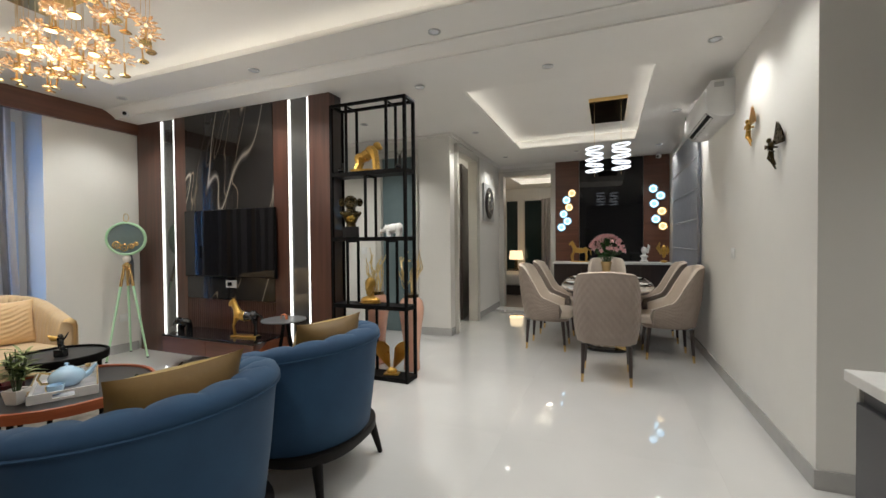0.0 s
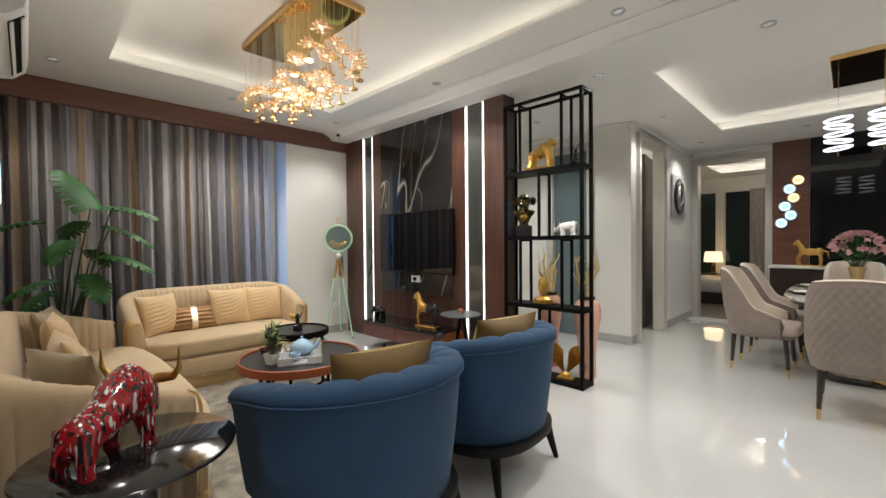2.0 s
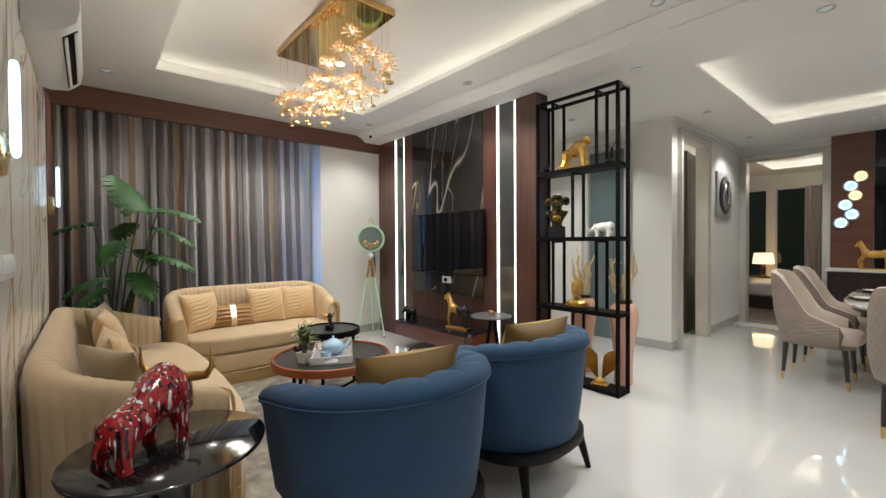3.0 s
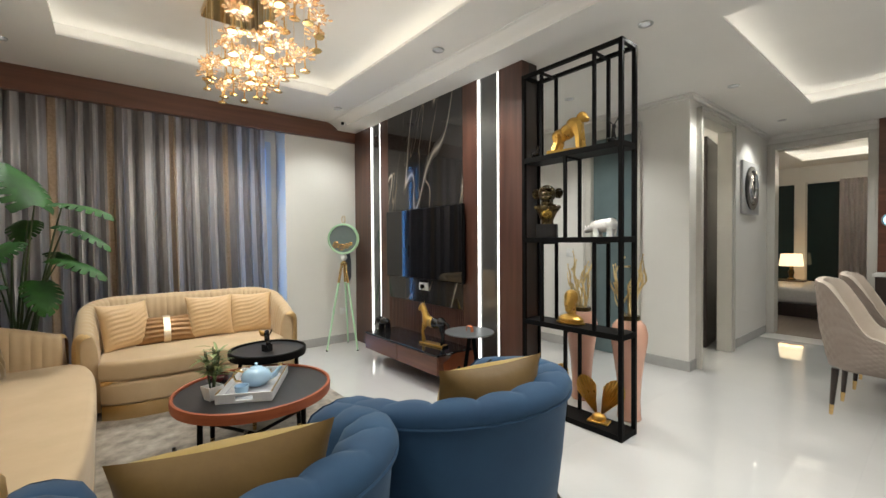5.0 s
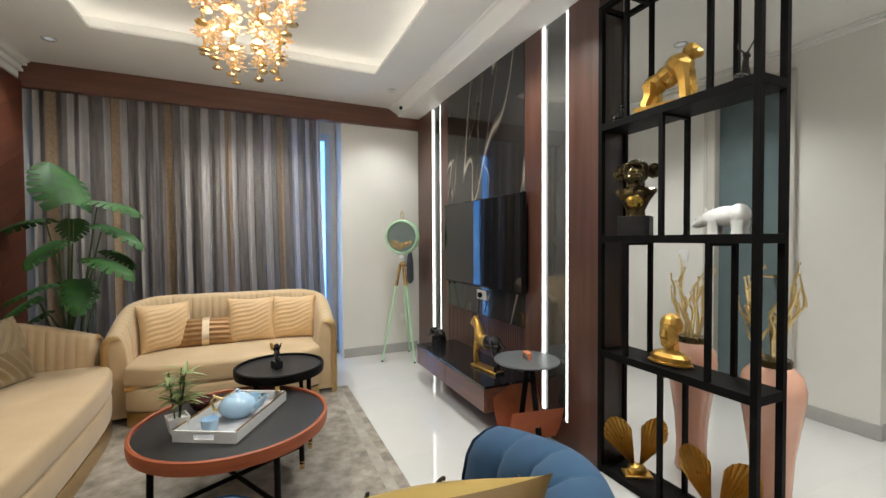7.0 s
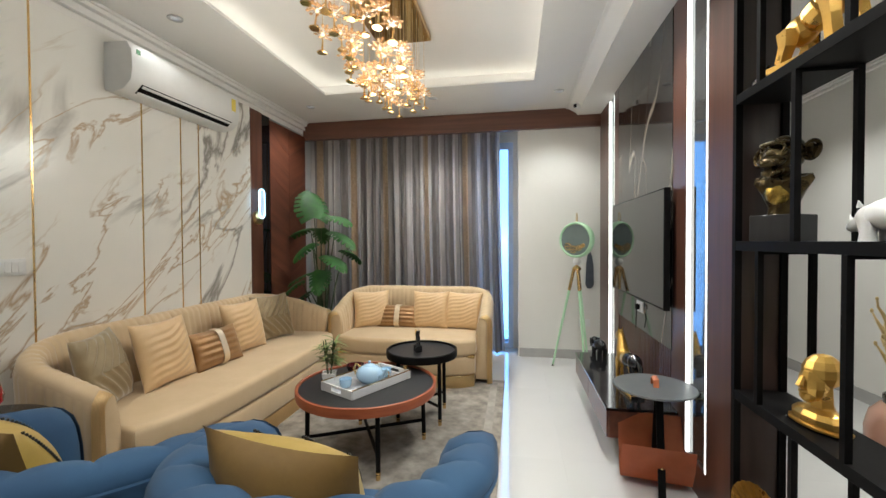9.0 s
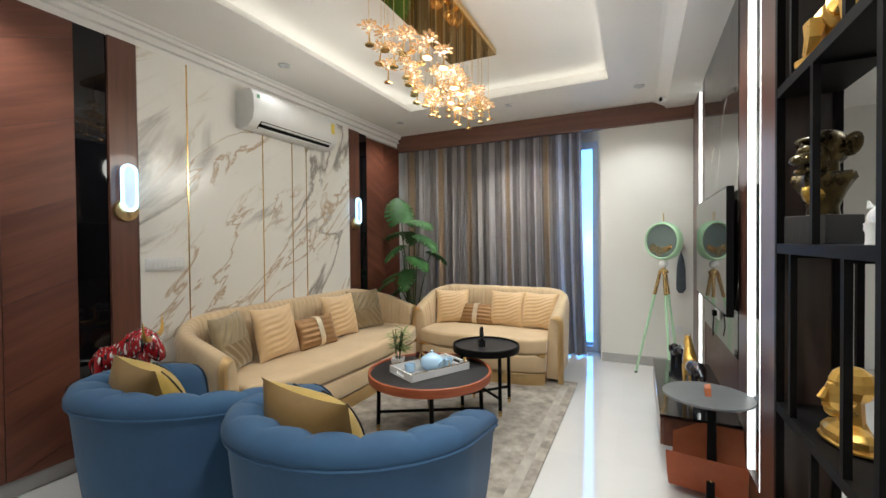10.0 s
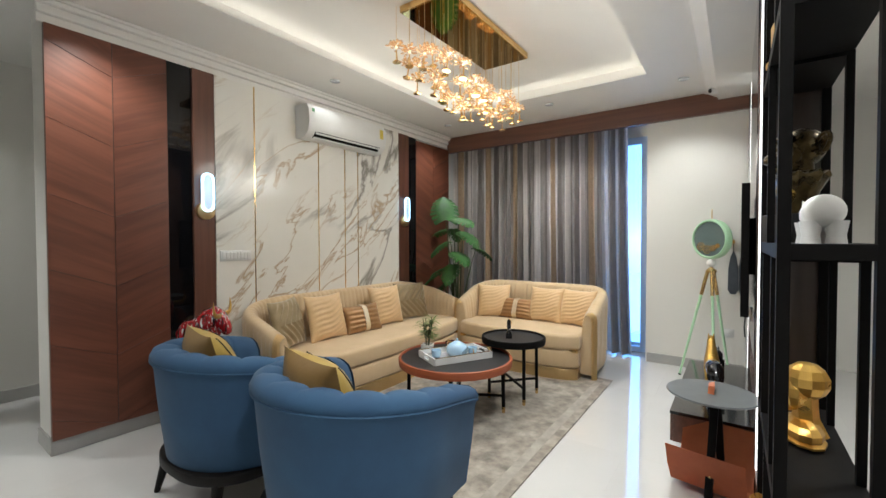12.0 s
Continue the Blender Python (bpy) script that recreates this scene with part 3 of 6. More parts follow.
for _i in range(42):
    _x = -4.57 + _i * 0.0301
    part("slat", box(_x, -0.004, 0.30, _x + 0.02, 0.02, 0.655, 0.002, 1), TVWOOD, _tvw, smooth=False)
for x0, x1 in ((-4.985, -4.755), (-3.115, -2.86)):
    part("plinth", box(x0, -0.008, 0.0, x1, 0.06, 0.16), TVWOOD, _tvw, smooth=False)

_tv = thing("television", "black wall-mounted flat television", "television", (-3.885, YT - 0.040, 0.905))
part("case", box(-0.64, -0.035, 0.0, 0.64, 0.0, 0.72, 0.006), BLACKMETAL, _tv)
part("screen", box(-0.633, -0.0375, 0.012, 0.633, -0.034, 0.712, 0.001, 1), BLACKGLASS, _tv, smooth=False)
part("bezel", box(0.633, -0.038, 0.0, 0.642, -0.002, 0.72, 0.002, 1), BLACKMETAL, _tv, "thin edge")
part("bracket", box(-0.2, 0.0, 0.2, 0.2, 0.026, 0.55, 0.004), BLACKMETAL, _tv)
_sk = thing("wall_socket", "white wall socket with a black plug", "socket", (-3.90, YT - 0.014, 0.79))
part("plate", box(-0.075, -0.012, 0.0, 0.075, 0.0, 0.08, 0.004), WHITE, _sk)
part("plug", box(-0.02, -0.04, 0.02, 0.02, -0.012, 0.06, 0.006), BLACKMETAL, _sk, "black plug")
part("cord", tube([(0, -0.03, 0.02), (0.005, -0.035, -0.05), (-0.02, -0.03, -0.12)], 0.004), BLACKMETAL, _sk)

_un = thing("media_cabinet", "low walnut drawer cabinet with black top, fixed to the wall", "cabinet", (-4.44, 3.75, 0.0))
part("body", box(0.0, 0.012, 0.155, 1.235, 0.40, 0.315, 0.003, 1), WOODX, _un, smooth=False)
for k in range(2):
    part("drawer_front", box(0.003 + 0.617 * k, -0.002, 0.157, 0.614 + 0.617 * k, 0.0115, 0.312, 0.002, 1), WOODX, _un, smooth=False)
part("top", box(-0.003, -0.005, 0.315, 1.238, 0.40, 0.333, 0.002, 1), BLACK, _un, "glossy black stone top", smooth=False)
part("wall_cleat", box(0.05, 0.40, 0.17, 1.19, 0.418, 0.30), DARKWOOD, _un, smooth=False)

# ---- marble wall ----
_mw = thing("marble_panelling", "white veined marble wall with thin gold strips", "wall panelling", (0, YM, 0))
_xs = (-2.125, -2.456, -3.117, -3.452, -3.634, -4.304)
for a, b in zip(_xs, _xs[1:]):
    part("marble_panel", box(b + 0.004, -0.03, 0.0, a - 0.004, 0.026, 2.625, 0.0015, 1), MARBLE, _mw, smooth=False)
for a in _xs[1:-1]:
    part("gold_strip", box(a - 0.005, -0.03, 0.0, a + 0.005, 0.028, 2.625), GOLD, _mw, "brass inlay strip", smooth=False)
for x0, x1 in ((-2.125, -1.966), (-4.487, -4.304)):
    part("wood_strip", box(x0, -0.03, 0.0, x1, 0.03, 2.625, 0.002, 1), WOODV, _mw, smooth=False)
for x0, x1 in ((-1.963, -1.803), (-4.645, -4.49)):
    part("black_mirror", box(x0, -0.03, 0.0, x1, 0.012, 2.625), BLACKGLASS, _mw, "black mirror glass", smooth=False)


def chevron(x0, x1, z0, z1, rise, pitch, flip, m, name="veneer_board"):
    """Slanting boards with open joints, cut off at the panel's edges."""
    k = -3
    while True:
        lo = z0 + k * pitch
        if lo > z1 + rise:
            break
        a = [(x0, lo + (rise if flip else 0)), (x1, lo + (0 if flip else rise)), (x1, lo + (0 if flip else rise) + pitch - 0.003), (x0, lo + (rise if flip else 0) + pitch - 0.003)]
        a = clip_poly(clip_poly(a, z0, 1), z1, -1)
        k += 1
        if len(a) < 3:
            continue
        bm = bmesh.new()
        lowv = [bm.verts.new((x, 0.016, z)) for x, z in a]
        hi = [bm.verts.new((x, -0.02, z)) for x, z in a]
        bm.faces.new(lowv)
        bm.faces.new(hi[::-1])
        for i in range(len(a)):
            j = (i + 1) % len(a)
            bm.faces.new((lowv[i], hi[i], hi[j], lowv[j]))
        part(name, bm, m, _mw, smooth=False)


def clip_poly(poly, z, side):
    out = []
    for i, p in enumerate(poly):
        q = poly[(i + 1) % len(poly)]
        pin, qin = (p[1] - z) * side >= 0, (q[1] - z) * side >= 0
        if pin:
            out.append(p)
        if pin != qin:
            s = (z - p[1]) / (q[1] - p[1])
            out.append((p[0] + s * (q[0] - p[0]), z))
    return out


def lay(m, angle):
    """Turns a veneer's grain in the plane of the wall."""
    mp = next(x for x in m.node_tree.nodes if x.type == "MAPPING")
    mp.vector_type = "TEXTURE"
    mp.inputs["Scale"].default_value = (0.9, 0.07, 0.07)
    mp.inputs["Rotation"].default_value = (0, radians(angle), 0)


WOODD1 = wood("walnut_rising", (0.085, 0.026, 0.015), (0.17, 0.058, 0.032), 0, 0.7, 0.42, 0.12)
lay(WOODD1, 25)
WOODD2 = wood("walnut_falling", (0.095, 0.030, 0.017), (0.19, 0.066, 0.036), 0, 0.7, 0.42, 0.12)
lay(WOODD2, -25)
chevron(-1.479, -1.152, 0.10, 2.625, 0.13, 0.46, False, WOODD2)
chevron(-1.80, -1.483, 0.10, 2.625, 0.13, 0.46, True, WOODD1)
chevron(-5.015, -4.648, 0.0, 2.60, 0.2, 0.46, False, WOODD2)
chevron(-5.385, -5.019, 0.0, 2.60, 0.2, 0.46, True, WOODD1)
part("backing_board", box(-5.383, -0.03, 0.002, -4.65, 0.011, 2.598), DARKWOOD, _mw, smooth=False)
part("backing_board", box(-1.798, -0.03, 0.102, -1.154, 0.011, 2.623), DARKWOOD, _mw, smooth=False)


def sconce(x, z):
    ob = thing("wall_sconce", "oval glowing wall lamp on a round brass plate", "wall lamp", (x, YM + 0.026, z), group="wall sconces")
    part("plate", moved(lathe([(0.0, 0), (0.07, 0), (0.07, 0.012), (0.066, 0.03), (0.060, 0.034), (0.0, 0.034)], 40), pose(0, 0, 0, -90)), SATINGOLD, ob, "brushed brass disc")
    pts = [(0.04 * math.cos(a), 0.055, (0.24 if math.sin(a) > 0 else 0.04) + 0.04 * math.sin(a)) for a in np.linspace(0.05, 2 * math.pi + 0.05, 33)]
    part("light_tube", tube(pts, 0.0095, 10), COOLLED, ob, "bluish white glowing tube")
    part("diffuser", slab(ring_outline(0.034, 0.13, 28, 3), -0.006, 0.006), FROST, ob).matrix_basis = pose(0, 0.055, 0.145, 90)
    part("stem", moved(lathe([(0.008, 0), (0.008, 0.045)], 10), pose(0, 0.015, 0.0, -90)), SATINGOLD, ob)


FROST = mat("frosted_acrylic", (0.8, 0.87, 0.95), rough=0.4, emit=(0.35, 0.62, 1.0), glow=0.22)
sconce(-2.047, 1.55)
sconce(-4.395, 1.56)

_sw = thing("switch_plate", "wide white modular switch plate", "switch", (-2.285, YM + 0.027, 1.155))
part("plate", box(-0.13, 0.0, 0.0, 0.13, 0.01, 0.085, 0.004), WHITE, _sw)
for k in range(8):
    part("switch", box(-0.115 + k * 0.029, 0.01, 0.015, -0.09 + k * 0.029, 0.014, 0.07, 0.002, 1), WHITE, _sw)


def split_ac(name_label, place, turn, rated=True):
    ob = thing("air_conditioner", name_label, "air conditioner", place, turn, group="split air conditioners")
    prof = [(0.0, 0.0), (0.06, -0.012), (0.14, 0.0), (0.195, 0.05), (0.21, 0.12), (0.205, 0.24), (0.17, 0.295), (0.0, 0.30)]
    rows = [[(x, y, z) for y, z in prof] for x in (-0.5, -0.495, 0.495, 0.5)]
    rows[0] = [(x, 0.1 + (y - 0.1) * 0.97, 0.15 + (z - 0.15) * 0.97) for x, y, z in rows[0]]
    rows[3] = [(x, 0.1 + (y - 0.1) * 0.97, 0.15 + (z - 0.15) * 0.97) for x, y, z in rows[3]]
    part("body", grid(rows, closed_v=True, cap=True), WHITE, ob)
    part("vent", moved(box(-0.42, 0.0, -0.004, 0.42, 0.074, 0.004), pose(0, 0.138, 0.0, 42.3)), BLACKMETAL, ob, "dark air outlet")
    for d in (0.002, 0.052):
        part("flap", moved(box(-0.415, d, -0.013, 0.415, d + 0.018, -0.005, 0.003, 1), pose(0, 0.138, 0.0, 42.3)), WHITE, ob)
    if rated:
        part("energy_label", box(-0.455, 0.2075, 0.14, -0.405, 0.2095, 0.24), mat("label_yellow", (0.75, 0.6, 0.1), rough=0.5), ob, "yellow energy label")
    part("logo_dot", box(0.44, 0.207, 0.22, 0.47, 0.2085, 0.25), mat("label_green", (0.1, 0.25, 0.12), rough=0.5), ob, "small dark label")
    return ob


split_ac("white wall-mounted split air conditioner over marble", (-3.36, YM + 0.026, 2.275), 0)

# ---- curtains ----
CURT = mat("grey_curtain", (0.29, 0.255, 0.235), (0.38, 0.34, 0.315), 30, 0.75, sheen=0.2, bump=0.3, bscale=220, stretch=(1, 1, 0.25))
CURTL = mat("silver_curtain", (0.64, 0.59, 0.56), (0.74, 0.69, 0.66), 30, 0.6, sheen=0.3, bump=0.3, bscale=220, stretch=(1, 1, 0.25))
CURTG = mat("gold_stripe", (0.44, 0.31, 0.19), (0.62, 0.46, 0.31), 45, 0.5, sheen=0.3, bump=0.5, bscale=90)
_cu = thing("curtain", "floor-length grey striped curtain with gold bands, drawn", "curtain", (-5.52, 0.69, 0.0))
rng = random.Random(4)
_y, _bands = 0.0, []
_k = 0
while _y < 2.34:
    w = 0.06 if _k % 7 == 2 else (rng.uniform(0.03, 0.075) if _k % 2 == 0 else rng.uniform(0.05, 0.11))
    kind = CURTG if _k % 7 == 2 else (CURTL if _k % 2 == 0 else CURT)
    _bands.append((_y, min(_y + w, 2.36), kind))
    _y += w
    _k += 1


def fold(y, z):
    wave = 0.5 + 0.5 * math.sin(y * 62 + 1.8 * math.sin(y * 7.3) + 0.9 * math.sin(y * 17))
    deep = 0.13 * wave ** 1.5 - 0.055 + 0.012 * math.sin(y * 149 + 1.3)
    return deep * (0.75 + 0.25 * math.cos(z * 1.1)) + 0.006 * math.sin(z * 2.3 + y * 14)


for a, b, m in _bands:
    n = max(4, int((b - a) / 0.006))
    ys = np.linspace(a, b, n + 1)
    zs = np.linspace(0.02, 2.77, 14)
    flare = [0.06 * ((2.6 - z) / 2.6) ** 2 for z in zs]
    front = [[(fold(y, z), y + fl * y / 2.36, z) for z, fl in zip(zs, flare)] for y in ys]
    bm = grid(front)
    bmesh.ops.solidify(bm, geom=bm.faces, thickness=0.002)
    part("curtain_band", bm, m, _cu, "gold woven band" if m is CURTG else "")

# ---- divider shelf ----
_sh = thing("divider_shelf", "open black metal display shelf dividing the room", "shelf", (-2.6115, 4.13, 0.0))
W_, D_, P_ = 0.805, 0.20, 0.027
SHELF_TOPS = (0.04, 0.685, 1.312, 1.92)
for x, y in ((0, 0), (W_ - P_, 0), (0, D_ - P_), (W_ - P_, D_ - P_)):
    part("post", box(x, y, 0.0, x + P_, y + P_, 2.56, 0.001, 1), BLACKMETAL, _sh, smooth=False)
for z in SHELF_TOPS:
    part("shelf_board", box(0.001, 0.001, z - 0.038, W_ - 0.001, D_ - 0.001, z, 0.001, 1), BLACKMETAL, _sh, smooth=False)
for y in (0, D_ - P_):
    part("top_rail", box(P_, y, 2.534, W_ - P_, y + P_, 2.559), BLACKMETAL, _sh, smooth=False)
for x in (0, W_ - P_):
    part("top_rail", box(x, P_, 2.534, x + P_, D_ - P_, 2.559), BLACKMETAL, _sh, smooth=False)
for (z0, z1), xs in (((1.92, 2.534), (0.172, 0.598)), ((1.312, 1.882), (0.374, 0.374)), ((0.685, 1.274), (0.172, 0.598)), ((0.04, 0.647), (0.374, 0.374))):
    for x in sorted(set(xs)):
        for y in (0, D_ - 0.02):
            part("bar", box(x, y, z0, x + 0.021, y + 0.02, z1), BLACKMETAL, _sh, smooth=False)
        part("cross_bar", box(x, 0.02, z1 - 0.012, x + 0.021, D_ - 0.02, z1), BLACKMETAL, _sh, smooth=False)
part("side_board", box(0.004, P_, 0.04, 0.016, D_ - P_, 2.53), DARKWOOD, _sh, "dark wooden side board", smooth=False)


# ---- upholstered seats ----
def shell(path, profile, height, lobes=0, amp=0.0, inner=True):
    """Sweeps a wall section along a path. profile: (offset outwards, share of the height, share of relief)."""
    rows, n = [], len(path) - 1
    for i, ((x, y), (nx, ny)) in enumerate(path):
        s = i / n
        h = height(s)
        relief = amp * (abs(math.sin(math.pi * lobes * s)) ** 0.6 - 0.5) if lobes else 0.0
        rows.append([(x + nx * (o - relief * r), y + ny * (o - relief * r), z0 + (h - z0) * v + relief * r * 0.7 * max(0, v - 0.8) * 5) for o, v, r in profile for z0 in (Z0,)])
    return rows


def armchair(place, turn):
    global Z0
    ob = thing("tub_armchair", "blue velvet tub armchair with channelled back and black legs", "armchair", place, turn, group="blue armchairs")
    Z0 = 0.25
    path = [((x - 0.0, y), n) for (x, y), n in u_path(0.82, 0.635, 0.405, 198)]
    path = [((x + 0.375, y), n) for (x, y), n in path]
    height = lambda s: 0.80 - 0.11 * (abs(2 * s - 1)) ** 2.2
    outer = [(-0.028, 0.0, 0), (-0.018, 0.02, 0), (0.010, 0.45, 0), (0.026, 0.80, 0), (0.036, 0.88, 0)]
    part("outer_shell", grid(shell(path, outer, height)), BLUE, ob)
    rim = [(0.036, 0.88, 0), (0.045, 0.92, 0.05), (0.03, 0.975, 0.08), (-0.005, 1.0, 0.2), (-0.05, 0.99, 0.6), (-0.095, 0.94, 1.0), (-0.12, 0.85, 1.0), (-0.135, 0.70, 1.0), (-0.14, 0.5, 0.9), (-0.14, 0.3, 0.6)]
    bm = grid(shell(path, rim, height, 11, 0.027))
    part("channelled_back", bm, BLUE, ob, "channel-tufted blue velvet lining", angle=80)
    for s, (p, nrm) in ((0, path[0]), (1, path[-1])):
        h = height(s)
        prof = outer + rim[1:]
        bm = bmesh.new()
        ring = [bm.verts.new((p[0] - 0.002, p[1] + nrm[1] * o, Z0 + (h - Z0) * v)) for o, v, _ in prof] + [bm.verts.new((p[0] - 0.002, p[1] + nrm[1] * -0.14, Z0))]
        mid = bm.verts.new((p[0] - 0.035, p[1] - nrm[1] * 0.05, Z0 + (h - Z0) * 0.6))
        for i in range(len(ring)):
            bm.faces.new((ring[i], ring[(i + 1) % len(ring)], mid))
        part("arm_front", bm, BLUE, ob, angle=80)
    pts = [(x + nx * 0.040, y + ny * 0.040, Z0 + (height(i / 198) - Z0) * 0.885) for i, ((x, y), (nx, ny)) in enumerate(path)]
    part("piping", tube(pts[::2], 0.006, 6), BLUE, ob)
    out = [(x - 0.02, y) for x, y in ring_outline(0.335, 0.315, 40, 2.8)]
    part("seat_cushion", slab(out, 0.27, 0.43, bevel=0.045, seg=4), BLUE, ob)
    out = [(x - 0.01, y) for x, y in ring_outline(0.380, 0.378, 40, 2.6)]
    part("base", slab(out, 0.205, 0.255, bevel=0.008), EBONY, ob, "black wooden base ring")
    for x, y in ((0.27, 0.26), (0.27, -0.26), (-0.27, 0.27), (-0.27, -0.27)):
        part("leg", tube([(x, y, 0.215), (x * 1.18, y * 1.14, 0.0)], [0.028, 0.014], 10), EBONY, ob, "tapered black leg")
    return ob


_a1 = armchair((-1.70, 1.872, 0), 0)
copy_thing(_a1, pose(-1.743, 2.717, 0, 0, 0, 3))


def channel_sofa(name, label, place, turn, width, depth, seats):
    global Z0
    ob = thing(name, label, "sofa", place, turn)
    Z0 = 0.05
    n = int(width * 120)
    path = u_path(width - 0.08, depth - 0.14, 0.30, n)
    height = lambda s: 0.83 - 0.20 * max(0, (abs(2 * s - 1) - 0.45) / 0.55) ** 1.6
    lob = int((width + 2 * depth) / 0.062)
    outer = [(0.01, 0.0, 0), (0.026, 0.08, -0.9), (0.03, 0.3, -0.9), (0.04, 0.8, -0.9), (0.044, 0.9, -0.6), (0.04, 0.93, 0)]
    part("outer_back", grid(shell(path, outer, height, lob, 0.014)), BEIGE, ob)
    rim = [(0.04, 0.93, 0), (0.036, 0.965, 0.2), (0.018, 0.992, 0.4), (-0.015, 1.0, 0.4), (-0.045, 0.985, 0.5), (-0.065, 0.95, 0.8), (-0.085, 0.8, 1.0), (-0.10, 0.5, 1.0), (-0.10, 0.35, 1.0)]
    part("channelled_back", grid(shell(path, rim, height, lob, 0.011)), BEIGE, ob, "pleated beige velvet back")
    for s, i in ((0, 0), (1, -1)):
        (px, py), (nx, ny) = path[i]
        h = height(s)
        ring2 = [(px, py + ny * o, Z0 + (h - Z0) * v) for o, v, _ in outer + rim[1:]] + [(px, py - ny * 0.10, Z0)]
        bm = bmesh.new()
        vs = [bm.verts.new(p) for p in ring2]
        mid = bm.verts.new((px - 0.03, py - ny * 0.03, Z0 + (h - Z0) * 0.55))
        for k in range(len(vs)):
            bm.faces.new((vs[k], vs[(k + 1) % len(vs)], mid))
        part("arm_front", bm, BEIGE, ob, angle=80)
        side = [(px - 0.008, py + ny * 0.054, z) for z in np.linspace(0.02, h - 0.07, 8)]
        inner = [(px - 0.029, py + ny * 0.008, z) for z in np.linspace(0.02, h - 0.07, 8)]
        side += [(px - 0.004, py + ny * 0.044, h - 0.022), (px + 0.004, py + ny * 0.016, h + 0.006), (px + 0.03, py - ny * 0.02, h + 0.012)]
        inner += [(px - 0.026, py + ny * 0.002, h - 0.045), (px - 0.020, py - ny * 0.022, h - 0.022), (px - 0.004, py - ny * 0.055, h - 0.018)]
        bm = grid([[a, (np.array(a) + np.array(c)) / 2 + np.array((-0.010, 0, 0)), c] for a, c in zip(side, inner)])
        bmesh.ops.solidify(bm, geom=bm.faces, thickness=0.007)
        part("gold_band", bm, BRUSHED, ob, "brushed gold arm trim")
    ins = width - 0.30

    def seat_outline(reach, back, shrink=0.0):
        pts = [(-back, -ins / 2 + shrink), (-depth + 0.14, -ins / 2 - 0.02 + shrink)]
        for k in range(17):
            v = -1 + 2 * k / 16
            pts.append((-depth + 0.06 - reach * (1 - abs(v) ** 2.5) - 0.06 * (1 - abs(v) ** 8), v * (ins / 2 + 0.02 - shrink)))
        pts += [(-depth + 0.14, ins / 2 + 0.02 - shrink), (-back, ins / 2 - shrink)]
        return pts
    part("seat_cushion", slab(seat_outline(0.06, 0.06), 0.285, 0.435, bevel=0.035, seg=4), BEIGE, ob)
    part("seat_base", slab(seat_outline(0.05, 0.06, 0.01), 0.115, 0.283, bevel=0.025, seg=3), BEIGE, ob)
    part("gold_plinth", slab(seat_outline(0.045, 0.06, 0.015), 0.0, 0.113, bevel=0.004), SATINGOLD, ob, "satin gold plinth band")
    for s in (-1, 1):
        part("seat_trim", box(-depth + 0.030, s * (ins / 2 - 0.07) - 0.08, 0.268, -depth + 0.055, s * (ins / 2 - 0.07) + 0.08, 0.296, 0.003), GOLD, ob, "short gold trim")
    return ob


_sofa = channel_sofa("sofa", "long beige velvet sofa with channelled back and gold trim", (-3.40, 0.745, 0), 270, 2.42, 0.76, 3)
_love = channel_sofa("loveseat", "beige velvet two-seat sofa with channelled back and gold trim", (-5.10, 2.215, 0), 180, 1.57, 0.81, 2)

# ---- living room: tables and what stands on them ----
RUGM = mat("worn_grey_rug", (0.40, 0.355, 0.30), (0.15, 0.132, 0.115), 9, 0.95, bump=0.5, bscale=140)
RUGM2 = mat("rug_border", (0.25, 0.225, 0.195), (0.40, 0.36, 0.31), 9, 0.95, bump=0.5, bscale=140)
_rug = thing("rug", "worn beige-grey rectangular rug under the tables", "rug", (-3.25, 2.22, 0.0))
part("rug_body", box(-1.295, -0.92, 0.001, 1.36, 0.903, 0.010, 0.003, 1), RUGM, _rug)
for a in ((-1.235, 0.78, 1.30, 0.84), (-1.235, -0.86, 1.30, -0.80), (-1.235, -0.78, -1.175, 0.76), (1.24, -0.78, 1.30, 0.78)):
    part("woven_line", box(a[0], a[1], 0.006, a[2], a[3], 0.0108), RUGM2, _rug, smooth=False)


def round_table(name, label, place, r, h, top_m, rim_m, lip, legs, leg_r, turn=0):
    ob = thing(name, label, "table", place, turn)
    part("tabletop", lathe([(0, h - 0.03), (r - 0.014, h - 0.03), (r - 0.014, h - 0.012), (0, h - 0.012)], 64), top_m, ob)
    part("rim", lathe([(r - 0.015, h - lip), (r, h - lip), (r + 0.004, h - lip / 2), (r + 0.002, h), (r - 0.008, h + 0.004), (r - 0.015, h), (r - 0.015, h - lip)], 64), rim_m, ob, "raised rim round the top")
    for k in range(legs):
        a = 2 * math.pi * k / legs + 0.5
        x, y = leg_r * math.cos(a), leg_r * math.sin(a)
        part("leg", tube([(x, y, h - lip + 0.004), (x * 1.02, y * 1.02, 0.03)], 0.014, 10), BLACKMETAL, ob)
        part("foot", tube([(x * 1.02, y * 1.02, 0.045), (x * 1.02, y * 1.02, 0.0)], [0.0145, 0.012], 10), GOLD, ob, "brass foot tip")
        part("stretcher", tube([(0, 0, 0.13), (x, y, 0.13)], 0.011, 8), BLACKMETAL, ob)
        part("brace", tube([(0, 0, h - lip - 0.005), (x, y, h - lip - 0.005)], 0.011, 8), BLACKMETAL, ob)
    return ob


round_table("coffee_table", "round coffee table with black top and cherry rim", (-3.13, 2.30, 0.01), 0.43, 0.425, BLACKMATT, ORANGEWOOD, 0.054, 4, 0.36)
round_table("side_table", "small round black tray table beside the coffee table", (-3.665, 2.53, 0.01), 0.262, 0.505, BLACKMATT, BLACKMETAL, 0.05, 4, 0.21, 20)

